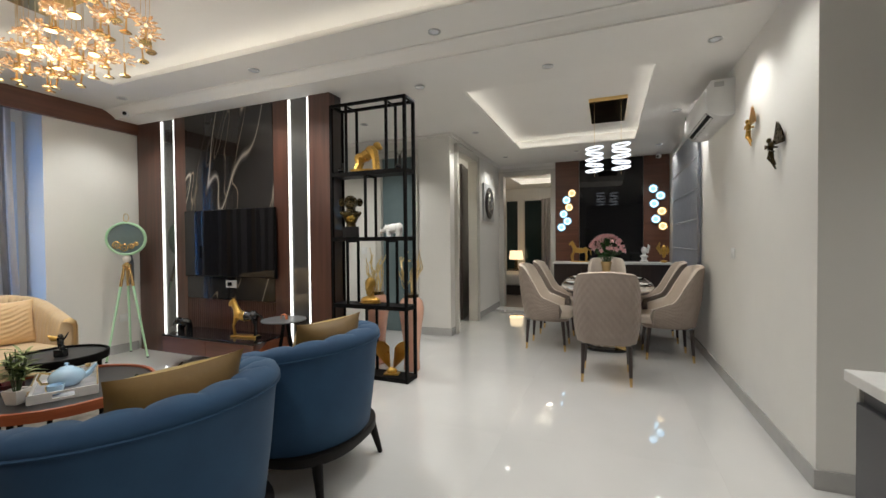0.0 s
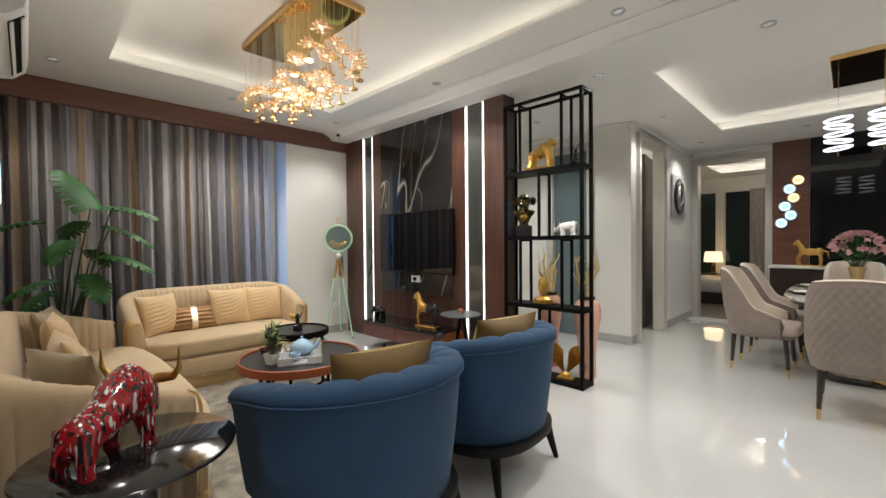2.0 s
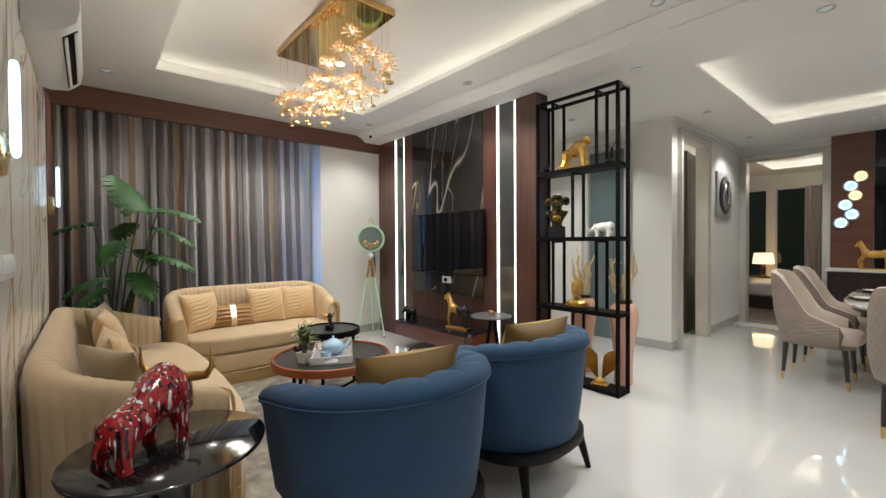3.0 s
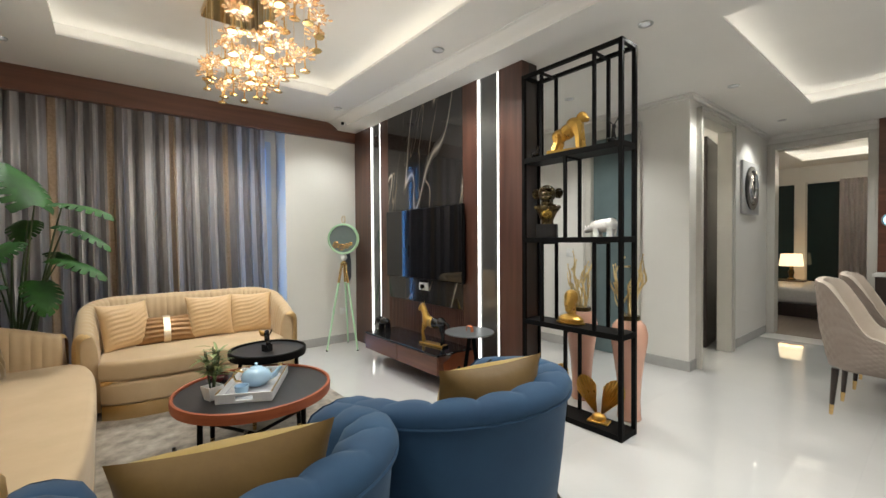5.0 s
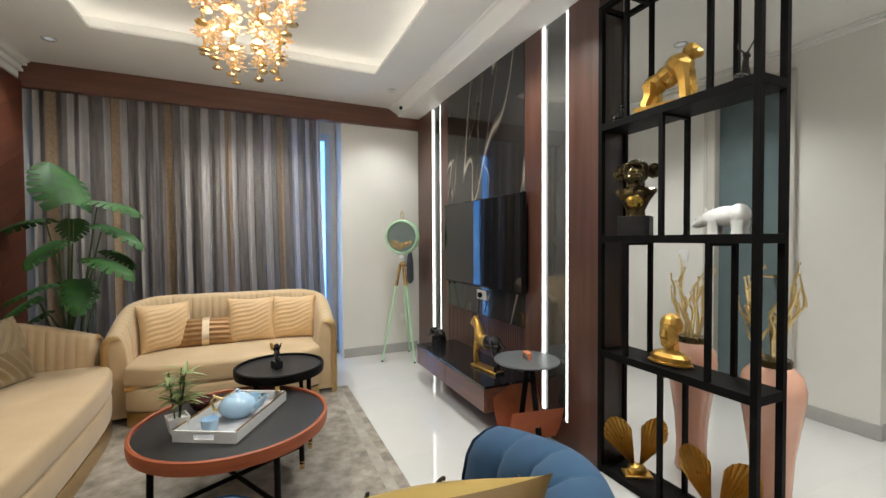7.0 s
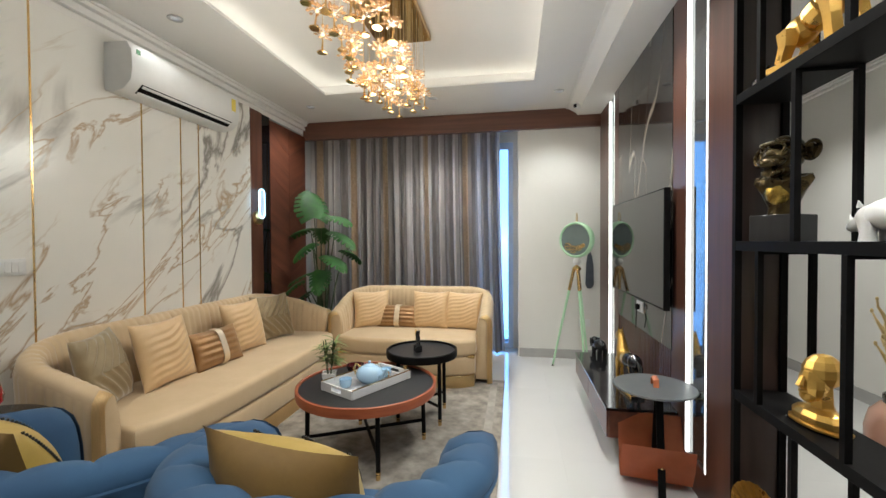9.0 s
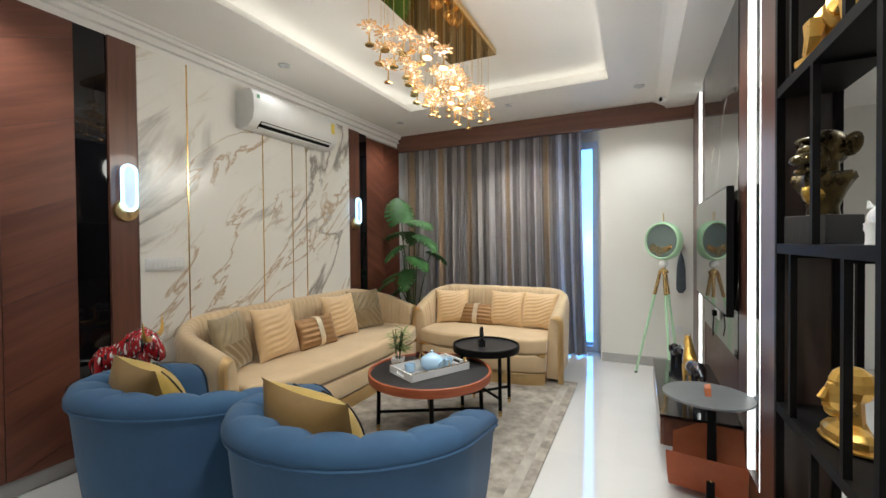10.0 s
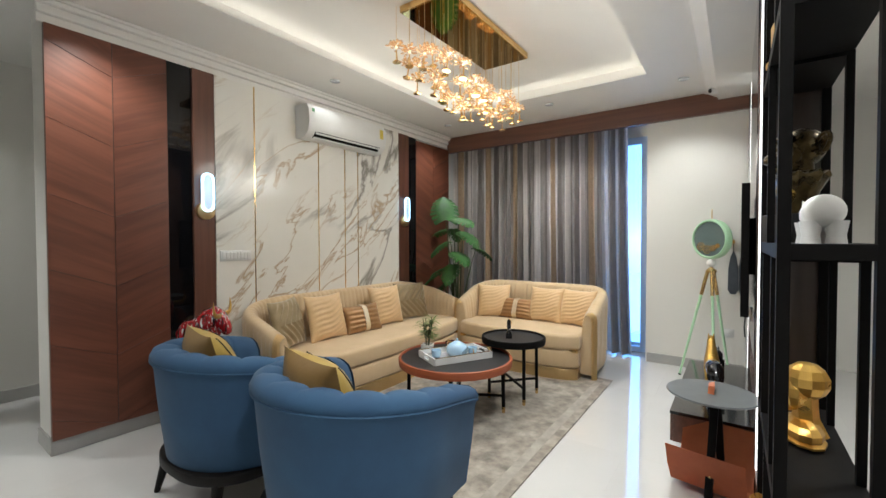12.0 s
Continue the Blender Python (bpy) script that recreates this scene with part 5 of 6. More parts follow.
for k in range(25):
    a = 2 * math.pi * k / 24
    jag = 1 + 0.16 * (k % 3 == 0) - 0.08 * (k % 3 == 1)
    rows.append([(x * math.cos(a) * (jag if q else 1), y * math.sin(a) * (jag if q else 1), z + (0.012 * (k % 3 == 0) if q else 0)) for x, y, z, q in ((0.045, 0.048, 0.10, 0), (0.042, 0.045, 0.13, 0), (0.055, 0.068, 0.18, 0), (0.066, 0.088, 0.215, 1), (0.062, 0.082, 0.235, 1), (0.042, 0.046, 0.25, 0), (0.04, 0.044, 0.29, 0))])
grid(rows, bm=bm)
part("bust", bm, BRONZE, _mk)
part("collar", ball((0.022, 0, 0.185), (0.045, 0.048, 0.055), 18, 12), mat("gold_flake", (0.6, 0.4, 0.08), (0.2, 0.13, 0.03), 40, 0.25, 0.9, bump=0.6, bscale=70), _mk, "gold leaf collar")
statue("rhino_statue", "white ceramic rhinoceros on the shelf", (-1.985, SY + 0.10, 1.312), 180, [((0, 0, 0.105), (0.105, 0.06, 0.062)), ((-0.07, 0, 0.115), (0.055, 0.062, 0.06)), ((0.09, 0, 0.10), (0.06, 0.045, 0.048), (0, 20, 0)), ((0.15, 0, 0.075), (0.048, 0.03, 0.03), (0, 25, 0)), ((0.185, 0, 0.062), (0.022, 0.022, 0.022))], WHITECER,
       [([(x, y, 0.08), (x, y, 0.03), (x, y, 0.0)], [0.034, 0.026, 0.03]) for x in (0.06, -0.075) for y in (0.034, -0.034)] + [([(0.185, 0, 0.08), (0.2, 0, 0.115)], [0.012, 0.001]), ([(0.16, 0, 0.095), (0.165, 0, 0.115)], [0.009, 0.001]), ([(0.105, 0.03, 0.14), (0.10, 0.04, 0.165)], [0.012, 0.002]), ([(0.105, -0.03, 0.14), (0.10, -0.04, 0.165)], [0.012, 0.002])], seg=18, scale=0.72)
statue("face_bust", "faceted gold head bust on the shelf", (-2.24, SY + 0.095, 0.685), -80, [((-0.012, 0, 0.205), (0.066, 0.056, 0.066)), ((0.02, 0, 0.165), (0.046, 0.044, 0.068)), ((0.040, 0, 0.118), (0.026, 0.028, 0.024)), ((0.0, 0, 0.035), (0.058, 0.105, 0.045)), ((0.0, 0, 0.012), (0.064, 0.12, 0.016))], GOLDLEAF,
       [([(-0.015, 0, 0.02), (-0.012, 0, 0.08), (-0.005, 0, 0.16)], [0.06, 0.036, 0.038]), ([(0.060, 0, 0.19), (0.074, 0, 0.158), (0.064, 0, 0.150)], [0.008, 0.013, 0.008]), ([(0.060, -0.018, 0.135), (0.066, 0, 0.134), (0.060, 0.018, 0.135)], [0.004, 0.008, 0.004])], flat=True, seg=11, scale=0.92)


def wings(bm, spread=1.0, blades=9, sides=(1, -1)):
    """Two fans of ribbed feathers that rise from one foot."""
    for s in sides:
        rows = []
        for k in range(blades * 2 + 1):
            a = radians(40 + 46 * k / (blades * 2))
            r = (0.15 + 0.12 * math.sin(math.pi * (0.15 + 0.75 * k / (blades * 2)))) * spread
            lift = 0.008 * (k % 2)
            rows.append([(s * (0.012 + q * r * math.cos(a) * 0.9), lift + 0.02 * q * q - 0.004, 0.045 + q * r * math.sin(a)) for q in (0.05, 0.3, 0.6, 0.85, 1.0)])
        grid(rows, bm=bm)
    bmesh.ops.solidify(bm, geom=bm.faces, thickness=0.006)
    ball((0, 0, 0.03), (0.05, 0.035, 0.035), 12, 8, bm)
    box(-0.07, -0.04, 0, 0.07, 0.04, 0.014, 0.003, 1, bm=bm)


statue("wing_sculpture", "gold fan-shaped wing sculpture on the lowest shelf", (-2.02, SY + 0.10, 0.04), 12, [], GOLDLEAF, extra=lambda m: wings(m, 1.05))
statue("wing_sculpture", "gold fan-shaped wing sculpture near the panel", (-2.43, SY + 0.10, 0.04), 60, [], GOLDLEAF, extra=lambda m: wings(m, 1.05))

CORAL = mat("gold_coral", (0.78, 0.62, 0.32), (0.60, 0.46, 0.22), 30, 0.34, 0.85, bump=0.5, bscale=80)


def floor_vase(x, y, seed):
    ob = thing("floor_vase", "tall pink ceramic floor vase with gold coral branches", "vase", (x, y, 0.0), group="pink vases")
    part("body", lathe([(0.075, 0), (0.082, 0.01), (0.078, 0.05), (0.075, 0.15), (0.085, 0.3), (0.105, 0.45), (0.122, 0.56), (0.124, 0.62), (0.11, 0.68), (0.08, 0.715), (0.07, 0.72), (0.066, 0.71), (0, 0.70)], 40), PINK, ob)
    part("collar", lathe([(0.072, 0.715), (0.074, 0.72), (0.074, 0.745), (0.068, 0.75), (0, 0.74)], 32), BRONZE, ob, "dark metal collar")
    rng = random.Random(seed)
    bm = bmesh.new()

    def twig(p, d, length, r, depth):
        pts, rad = [p], [r]
        for k in range(4):
            d = (d + Vector((rng.uniform(-0.3, 0.3), rng.uniform(-0.3, 0.3), rng.uniform(0, 0.25)))).normalized()
            pts.append(pts[-1] + d * length / 4)
            rad.append(r * (1 - 0.17 * (k + 1)) * rng.uniform(0.85, 1.25))
        tube(pts, rad, 6, bm)
        ball(pts[-1], (r * 0.7, r * 0.7, r * 1.1), 6, 5, bm)
        if depth:
            for k in (1, 2, 3, 4):
                twig(pts[k], (d + Vector((rng.uniform(-1, 1), rng.uniform(-1, 1), 0.5))).normalized(), length * 0.45, r * 0.7, depth - 1)
    for k in range(6):
        a = k * 1.05 + rng.uniform(-0.3, 0.3)
        twig(Vector((0.03 * math.cos(a), 0.03 * math.sin(a), 0.72)), Vector((0.28 * math.cos(a), 0.28 * math.sin(a), 1)).normalized(), rng.uniform(0.24, 0.40), 0.012, 1)
    part("coral", bm, CORAL, ob, "gold coral-shaped branches")


floor_vase(-1.96, 4.53, 3)
floor_vase(-2.40, 4.62, 9)

# ---- cushions ----
def pillow(name, label, place, turn, lean, w, h, thick, material, wave=0.0, waves=9, slant=0.0, chev=False, band=None, half=0, puff=0.5):
    ob = thing(name, label, "cushion", place, turn, group="cushions")
    body = part("cover", moved(pillow_mesh(w, h, thick, wave, waves, slant, chev, half, puff), pose(0, 0, h / 2 * math.cos(radians(lean)), lean)), material, ob)
    if band:
        rows = []
        for s in np.linspace(-1, 1, 13):
            rows.append([(dx, (1 - s ** 4) ** 0.55 * thick / 2 + 0.004, s * h / 2 * 0.98) for dx in (-band, band)])
        bm = moved(grid(rows), pose(0, 0, h / 2 * math.cos(radians(lean)), lean))
        bmesh.ops.solidify(bm, geom=bm.faces, thickness=0.004)
        part("metallic_band", bm, CHAMPAGNE, ob, "shiny champagne centre band")
    return ob


# the cushion's face looks along its own +y
for x, y, t, le, kind in ((-2.55, 1.005, 26, 16, "o"), (-2.93, 1.025, 2, 15, "b"), (-3.33, 1.075, -4, 20, "l"), (-3.72, 1.015, -6, 14, "b"), (-4.16, 0.995, -16, 16, "o")):
    if kind == "o":
        pillow("olive_cushion", "olive velvet cushion with chevron ridges", (x, y, 0.425), t, le, 0.42, 0.42, 0.15, OLIVEPILLOW, 0.009, 6, 0.9, True)
    elif kind == "b":
        pillow("tan_cushion", "tan satin cushion with wavy pleats", (x, y, 0.425), t, le, 0.42, 0.42, 0.16, BEIGEPILLOW, 0.0028, 9, 0.6)
    else:
        pillow("bronze_cushion", "bronze ribbed lumbar cushion with shiny band", (x, y, 0.425), t, le, 0.44, 0.28, 0.14, BROWNPILLOW, 0.004, 6, 0.0, False, 0.026)
for x, y, t, le, kind in ((-4.80, 1.735, -62, 18, "b"), (-4.82, 2.015, -90, 24, "l"), (-4.84, 2.355, -92, 18, "b"), (-4.82, 2.70, -100, 18, "b")):
    if kind == "b":
        pillow("tan_cushion", "tan satin cushion with wavy pleats", (x, y, 0.425), t, le, 0.39, 0.39, 0.15, BEIGEPILLOW, 0.0022, 10, 0.6)
    else:
        pillow("bronze_cushion", "bronze ribbed lumbar cushion with shiny band", (x, y, 0.425), t, le, 0.44, 0.25, 0.13, BROWNPILLOW, 0.004, 6, 0.0, False, 0.026)
for x, y in ((-1.54, 1.84), (-1.575, 2.685)):
    LEAN, CW, CH, CT, PUFF = 16, 0.44, 0.42, 0.24, 0.62
    ob = pillow("mustard_cushion", "mustard velvet cushion with black stitched trim", (x, y, 0.465), 80, LEAN, CW, CH, CT, MUSTARD2, half=1, puff=PUFF)
    lift = CH / 2 * math.cos(radians(LEAN))
    for side in (-0.14, 0.0, 0.14):
        bm = bmesh.new()
        for k in range(40):
            v = (-0.42 + 0.84 * k / 39) * CH
            u = side + 0.03 * math.sin(v * 9)
            p = Vector((u, CT / 2 * ((1 - (2 * u / CW) ** 2) * (1 - (2 * v / CH) ** 2)) ** PUFF, v))
            ball(Matrix.Rotation(radians(LEAN), 4, "X") @ p + Vector((0, 0, lift)), (0.0045, 0.0045, 0.0045), 5, 4, bm)
        part("stitching", bm, BLACKMATT, ob, "black stitched trim")
    part("back_cover", moved(pillow_mesh(CW, CH, CT, half=-1, puff=PUFF), pose(0, 0, lift, LEAN)), MUSTARD, ob, "brown velvet back")

# ---- chandelier ----
_ch = thing("chandelier", "gold plate chandelier with hanging amber crystal flowers", "chandelier", (-3.245, 2.37, 0.0))
part("ceiling_plate", box(-0.585, -0.21, 2.872, 0.585, 0.21, ZU, 0.003, 1), GOLD, _ch, "polished gold ceiling plate", smooth=False)
part("mirror_face", box(-0.575, -0.20, 2.868, 0.575, 0.20, 2.873), mat("gold_mirror", (0.62, 0.42, 0.15), rough=0.05, metal=1.0), _ch, "mirror-bright gold underside", smooth=False)


def crystal_flower(seed):
    """A burst of small faceted petals round a hub."""
    rng = random.Random(seed)
    bm = bmesh.new()
    for k in range(22):
        a, e = k * 2.399, math.asin(0.9 - 1.1 * (k + 0.5) / 22)
        d = Vector((math.cos(a) * math.cos(e), math.sin(a) * math.cos(e), 0.75 * math.sin(e)))
        r = rng.uniform(0.034, 0.062)
        q = d.to_track_quat("Z", "Y").to_euler()
        own = bmesh.new()
        bmesh.ops.create_icosphere(own, subdivisions=1, radius=1)
        bmesh.ops.transform(own, matrix=Matrix.LocRotScale(d * r, q, Vector((0.011, 0.0045, 0.016))), verts=own.verts)
        join(bm, own)
        tube([d * 0.008, d * (r - 0.012)], 0.0012, 4, bm)
    return bm


_mods = []
for s in range(3):
    me = bpy.data.meshes.new("crystal_flower")
    b_ = crystal_flower(s)
    b_.to_mesh(me)
    b_.free()
    me.materials.append(CRYSTAL)
    _mods.append(me)
_b = lathe([(0.0, -0.011), (0.007, -0.007), (0.009, 0.0), (0.007, 0.007), (0.0, 0.011)], 12)
_bulb = bpy.data.meshes.new("bulb")
_b.to_mesh(_bulb)
_b.free()
_bulb.materials.append(glowing("chandelier_bulb", (1.0, 0.76, 0.44), 0.85))
_b = lathe([(0.026, -0.105), (0.030, -0.10), (0.022, -0.092), (0.006, -0.085), (0.004, -0.02), (0.0, -0.015)], 14)
_pend = bpy.data.meshes.new("pendant_stem")
_b.to_mesh(_pend)
_b.free()
_pend.materials.append(GOLD)
rng = random.Random(12)
_drops = []
for i in range(11):
    for j in range(4):
        u, v = (i - 5) / 5, (j - 1.5) / 1.5
        if abs(u) > 0.95 and abs(v) > 0.9 and (i + j) % 2:
            continue
        low = 2.41 + 0.12 * (0.6 * abs(u) + 0.25 * abs(v)) + 0.03 * u + rng.uniform(-0.06, 0.07)
        _drops.append((u * 0.64 + rng.uniform(-0.03, 0.03) + 0.02, v * 0.185 + rng.uniform(-0.03, 0.03), low))
for k, (x, y, z) in enumerate(_drops):
    part("hanging_wire", tube([(x, y, 2.869), (x, y, z + 0.02)], 0.0016, 5), SATINGOLD, _ch)
    for nm, me in (("crystal_flower", _mods[k % 3]), ("bulb", _bulb), ("pendant_stem", _pend)):
        o = new(nm, me)
        o.parent, o.matrix_basis = _ch, pose(x, y, z, rng.uniform(-8, 8), rng.uniform(-8, 8), rng.uniform(0, 360))
        if nm == "crystal_flower":
            o["label"] = "amber crystal flower"
for dx in (-0.35, 0.0, 0.35):
    _lp = new("chandelier_lamp", bpy.data.lights.new("chandelier_lamp", "POINT"))
    _lp.data.energy, _lp.data.color, _lp.data.shadow_soft_size = CHAND, (1.0, 0.90, 0.76), 0.15
    _lp.parent, _lp.location = _ch, (dx, 0, 2.08)

# ---- monstera ----
_pl = thing("monstera_plant", "tall split-leaf monstera in a dark pot", "plant", (-4.98, 1.08, 0.0))
part("pot", lathe([(0.11, 0), (0.125, 0.02), (0.16, 0.28), (0.165, 0.30), (0.15, 0.30), (0.14, 0.26), (0, 0.25)], 32), BLACKMATT, _pl, "black plant pot")
part("soil", lathe([(0, 0.25), (0.141, 0.25), (0.141, 0.262), (0, 0.27)], 24), SOIL, _pl)


def monstera_leaf(length, width, seed):
    """A heart-shaped leaf with deep slits, a folded midrib and a drooping tip."""
    rng = random.Random(seed)
    bm = bmesh.new()
    n = 8

    def edge(t, q, s, wob):
        half = width * 0.5 * (math.sin(math.pi * min(1, 0.20 + 0.80 * t)) ** 0.7) * wob
        x = t * length - 0.16 * length * (1 - t) ** 2 * q + 0.10 * length * q * q * t
        return (x, s * half * q, -0.22 * length * (x / length) ** 2 + 0.10 * width * q - 0.22 * width * q * q)
    for s in (-1, 1):
        cut = 0.58
        join(bm, grid([[edge(t, q, s, 1.0) for q in (0.0, 0.2, 0.4, cut)] for t in np.linspace(0, 1, 4 * n + 1)]))
        for k in range(n):
            wob = 1 + 0.06 * rng.uniform(-1, 1)
            gap = 0.30 if 0 < k < n - 1 else 0.12
            strip = []
            for j in range(5):
                c = (k + j / 4) / n
                mid = (k + 0.5) / n
                row = []
                for q, shrink in ((cut, 0.0), (0.75, gap * 0.8), (0.9, gap), (1.0, gap + 0.12)):
                    row.append(edge(c + (mid - c) * shrink, q, s, 1.0 if q == cut else wob))
                strip.append(row)
            join(bm, grid(strip))
    bmesh.ops.remove_doubles(bm, verts=bm.verts, dist=0.0005)
    bmesh.ops.solidify(bm, geom=bm.faces, thickness=0.0015)
    return bm


_leaves = ((0.46, 0.16, 1.56, 222, 0.42, 0.46, 64), (0.40, 0.30, 1.58, 55, 0.38, 0.34, -2), (-0.02, -0.14, 1.47, 262, 0.34, 0.30, -8), (0.30, 0.30, 1.42, 65, 0.36, 0.30, -16), (0.24, 0.02, 1.30, 330, 0.30, 0.28, -25),
           (0.42, 0.28, 1.18, 55, 0.36, 0.30, -10), (0.32, 0.16, 1.02, 15, 0.32, 0.30, -30), (0.04, -0.08, 0.98, 285, 0.32, 0.28, -14), (-0.14, 0.22, 1.22, 150, 0.30, 0.26, -20),
           (0.02, -0.14, 0.76, 270, 0.28, 0.26, -30), (0.20, 0.10, 1.46, 200, 0.28, 0.26, -20), (0.26, -0.10, 0.90, 300, 0.28, 0.26, -28))
for k, (x, y, z, yaw, ln, wd, tip) in enumerate(_leaves):
    base = Vector((x, y, z))
    a = radians(k * 57)
    foot = Vector((0.05 * math.cos(a), 0.05 * math.sin(a), 0.26))
    part("stalk", tube([foot, foot.lerp(base, 0.45) + Vector((0, 0, 0.10)), foot.lerp(base, 0.8) + Vector((0, 0, 0.06)), base], [0.010, 0.008, 0.006, 0.004], 8), STEM, _pl)
    o = part("leaf", monstera_leaf(ln * 0.88, wd * 0.76, k), LEAF, _pl)
    o.matrix_basis = pose(x, y, z, 0, -tip, yaw)

# ---- dining ----
def dining_chair(place, turn):
    global Z0
    ob = thing("dining_chair", "taupe and cream leather dining armchair with black legs", "chair", place, turn, group="dining chairs")
    Z0 = 0.36
    path = [((x + 0.25, y), n) for (x, y), n in u_path(0.56, 0.44, 0.17, 240)]

    def height(s):
        d = abs(2 * s - 1)
        return 0.985 - 0.02 * (d / 0.35) ** 2 if d < 0.35 else 0.60 + 0.365 * (0.5 + 0.5 * math.cos(math.pi * min(1, (d - 0.35) / 0.42))) - 0.06 * max(0, d - 0.77) / 0.23
    rows, n = [], len(path) - 1
    for i, ((x, y), (nx, ny)) in enumerate(path):
        s = i / n
        h = height(s)
        row = []
        for k in range(49):
            v = k / 48
            bulge = -0.03 + 0.03 * min(1, v * 2.2)
            lean = 0.05 * v * max(0, nx)
            q = 0.005 * (abs(math.sin((s * 44 + v * 15) * math.pi / 2)) * abs(math.sin((s * 44 - v * 15) * math.pi / 2))) ** 0.6 if 0.08 < v < 0.95 else 0
            row.append((x + nx * (bulge + q) + lean, y + ny * (bulge + q), Z0 + (h - Z0) * v))
        rows.append(row)
    part("outer_shell", grid(rows), TAUPE, ob, "quilted taupe leather back")
    rim = [(0.0, 1.0), (-0.008, 1.012), (-0.025, 1.016), (-0.042, 1.008), (-0.05, 0.98), (-0.06, 0.8), (-0.07, 0.5), (-0.07, 0.15)]
    rows = [[(x + nx * o + 0.05 * v * max(0, nx), y + ny * o, Z0 + (height(i / n) - Z0) * v) for o, v in rim] for i, ((x, y), (nx, ny)) in enumerate(path)]
    part("inner_lining", grid(rows), CREAM, ob, "cream leather lining")
    for i in (0, -1):
        (x, y), (nx, ny) = path[i]
        h = height(0)
        bm = bmesh.new()
        ring = [bm.verts.new((x - 0.001, y + ny * o, Z0 + (h - Z0) * v)) for o, v in [(-0.03, 0), (-0.012, 0.3), (0, 0.6), (0, 0.95)] + rim + [(-0.07, 0.0)]]
        mid = bm.verts.new((x - 0.03, y - ny * 0.03, Z0 + (h - Z0) * 0.6))
        for k in range(len(ring)):
            bm.faces.new((ring[k], ring[(k + 1) % len(ring)], mid))
        part("arm_end", bm, TAUPE, ob, angle=80)
    part("seat", slab([(x - 0.075, y) for x, y in ring_outline(0.25, 0.215, 36, 3.5)], 0.37, 0.475, bevel=0.035, seg=4), CREAM, ob, "cream leather seat")
    part("seat_frame", slab([(x - 0.05, y) for x, y in ring_outline(0.23, 0.225, 36, 3.5)], 0.335, 0.372, bevel=0.01), TAUPE, ob)
    for x, y in ((0.17, 0.19), (0.17, -0.19), (-0.22, 0.19), (-0.22, -0.19)):
        foot = (x * 1.12, y * 1.05, 0.0)
        tip = Vector((x, y, 0.34)).lerp(Vector(foot), 0.78)
        leg = part("leg", tube([(x, y, 0.34), tip], [0.022, 0.014], 10), DARKWOOD, ob, "black tapered leg")
        part("gold_tip", tube([tip, foot], [0.0145, 0.011], 10), GOLD, leg, "brass leg tip")
    return ob


_dc = dining_chair((-0.175, 4.93, 0), 270)
for m in (pose(-0.85, 5.92, 0, 0, 0, 178), pose(-0.82, 6.75, 0, 0, 0, 180), pose(0.46, 5.90, 0, 0, 0, 2), pose(0.44, 6.75, 0, 0, 0, 0), pose(-0.175, 7.72, 0, 0, 0, 90)):
    copy_thing(_dc, m)
CREAMMARBLE = veined("cream_marble", (0.55, 0.50, 0.44), (0.28, 0.22, 0.17), (0.7, 0.66, 0.6), 2.0, 0.08, 0.03, 30, 0.6)
_dt = thing("dining_table", "oval marble-topped dining table on a stone and gold base", "table", (-0.175, 6.34, 0.0))
part("tabletop", slab(ring_outline(0.50, 0.98, 64, 3.2), 0.725, 0.752, bevel=0.008), CREAMMARBLE, _dt, "polished marble top")
part("under_frame", slab(ring_outline(0.46, 0.94, 48, 3.2), 0.69, 0.725, bevel=0.004), DARKWOOD, _dt)
part("stone_block", slab(ring_outline(0.20, 0.40, 40, 4), 0.03, 0.69, bevel=0.01), CREAMMARBLE, _dt, "marble pedestal")
part("gold_block", box(0.09, -0.46, 0.03, 0.21, -0.30, 0.69, 0.004), GOLD, _dt, "gold pedestal block")
part("plinth", slab(ring_outline(0.25, 0.50, 40, 4), 0.0, 0.03, bevel=0.003), BLACK, _dt)
for x, y in ((-0.52, 5.93), (-0.52, 6.75), (0.17, 5.93), (0.17, 6.75), (-0.175, 5.58), (-0.175, 7.10)):
    ob = thing("place_setting_plate", "dark plate with a smaller plate on it", "plate", (x, y, 0.752), group="place settings")
    part("plate", lathe([(0.07, 0), (0.09, 0.004), (0.125, 0.014), (0.128, 0.018), (0.09, 0.010), (0, 0.008)], 32), BLACK, ob)
    part("side_plate", lathe([(0.05, 0.010), (0.085, 0.022), (0.087, 0.025), (0.055, 0.016), (0, 0.015)], 28), WHITECER, ob, "pale inner plate")
_fv = thing("flower_vase", "gold vase with a bunch of pink flowers", "flowers", (-0.175, 6.30, 0.752))
part("vase", lathe([(0.05, 0), (0.07, 0.01), (0.045, 0.07), (0.05, 0.18), (0.065, 0.25), (0.058, 0.25), (0.04, 0.15), (0, 0.12)], 28), SATINGOLD, _fv)
rng = random.Random(5)
bl = bmesh.new()
PETALS = mat("pink_petals", (0.70, 0.36, 0.40), (0.78, 0.55, 0.56), 20, 0.6)
for k in range(64):
    bm = bmesh.new()
    a, e = rng.uniform(0, 6.283), rng.uniform(0.05, 1.45)
    c = Vector((0.20 * math.cos(a) * math.cos(e), 0.20 * math.sin(a) * math.cos(e), 0.36 + 0.21 * math.sin(e)))
    ball(c, (0.016, 0.016, 0.013), 7, 5, bm)
    for j in range(7):
        b = j * 0.898 + k
        blade(bm, c, (math.cos(b), math.sin(b), 1.1 * math.sin(2.4 * j)), 0.036, 0.036, 0.1)
    part("flower_head", bm, PETALS, _fv, "dusty pink petals")
    tube([(0, 0, 0.15), Vector((c.x * 0.3, c.y * 0.3, 0.28)), c], 0.002, 4, bl)
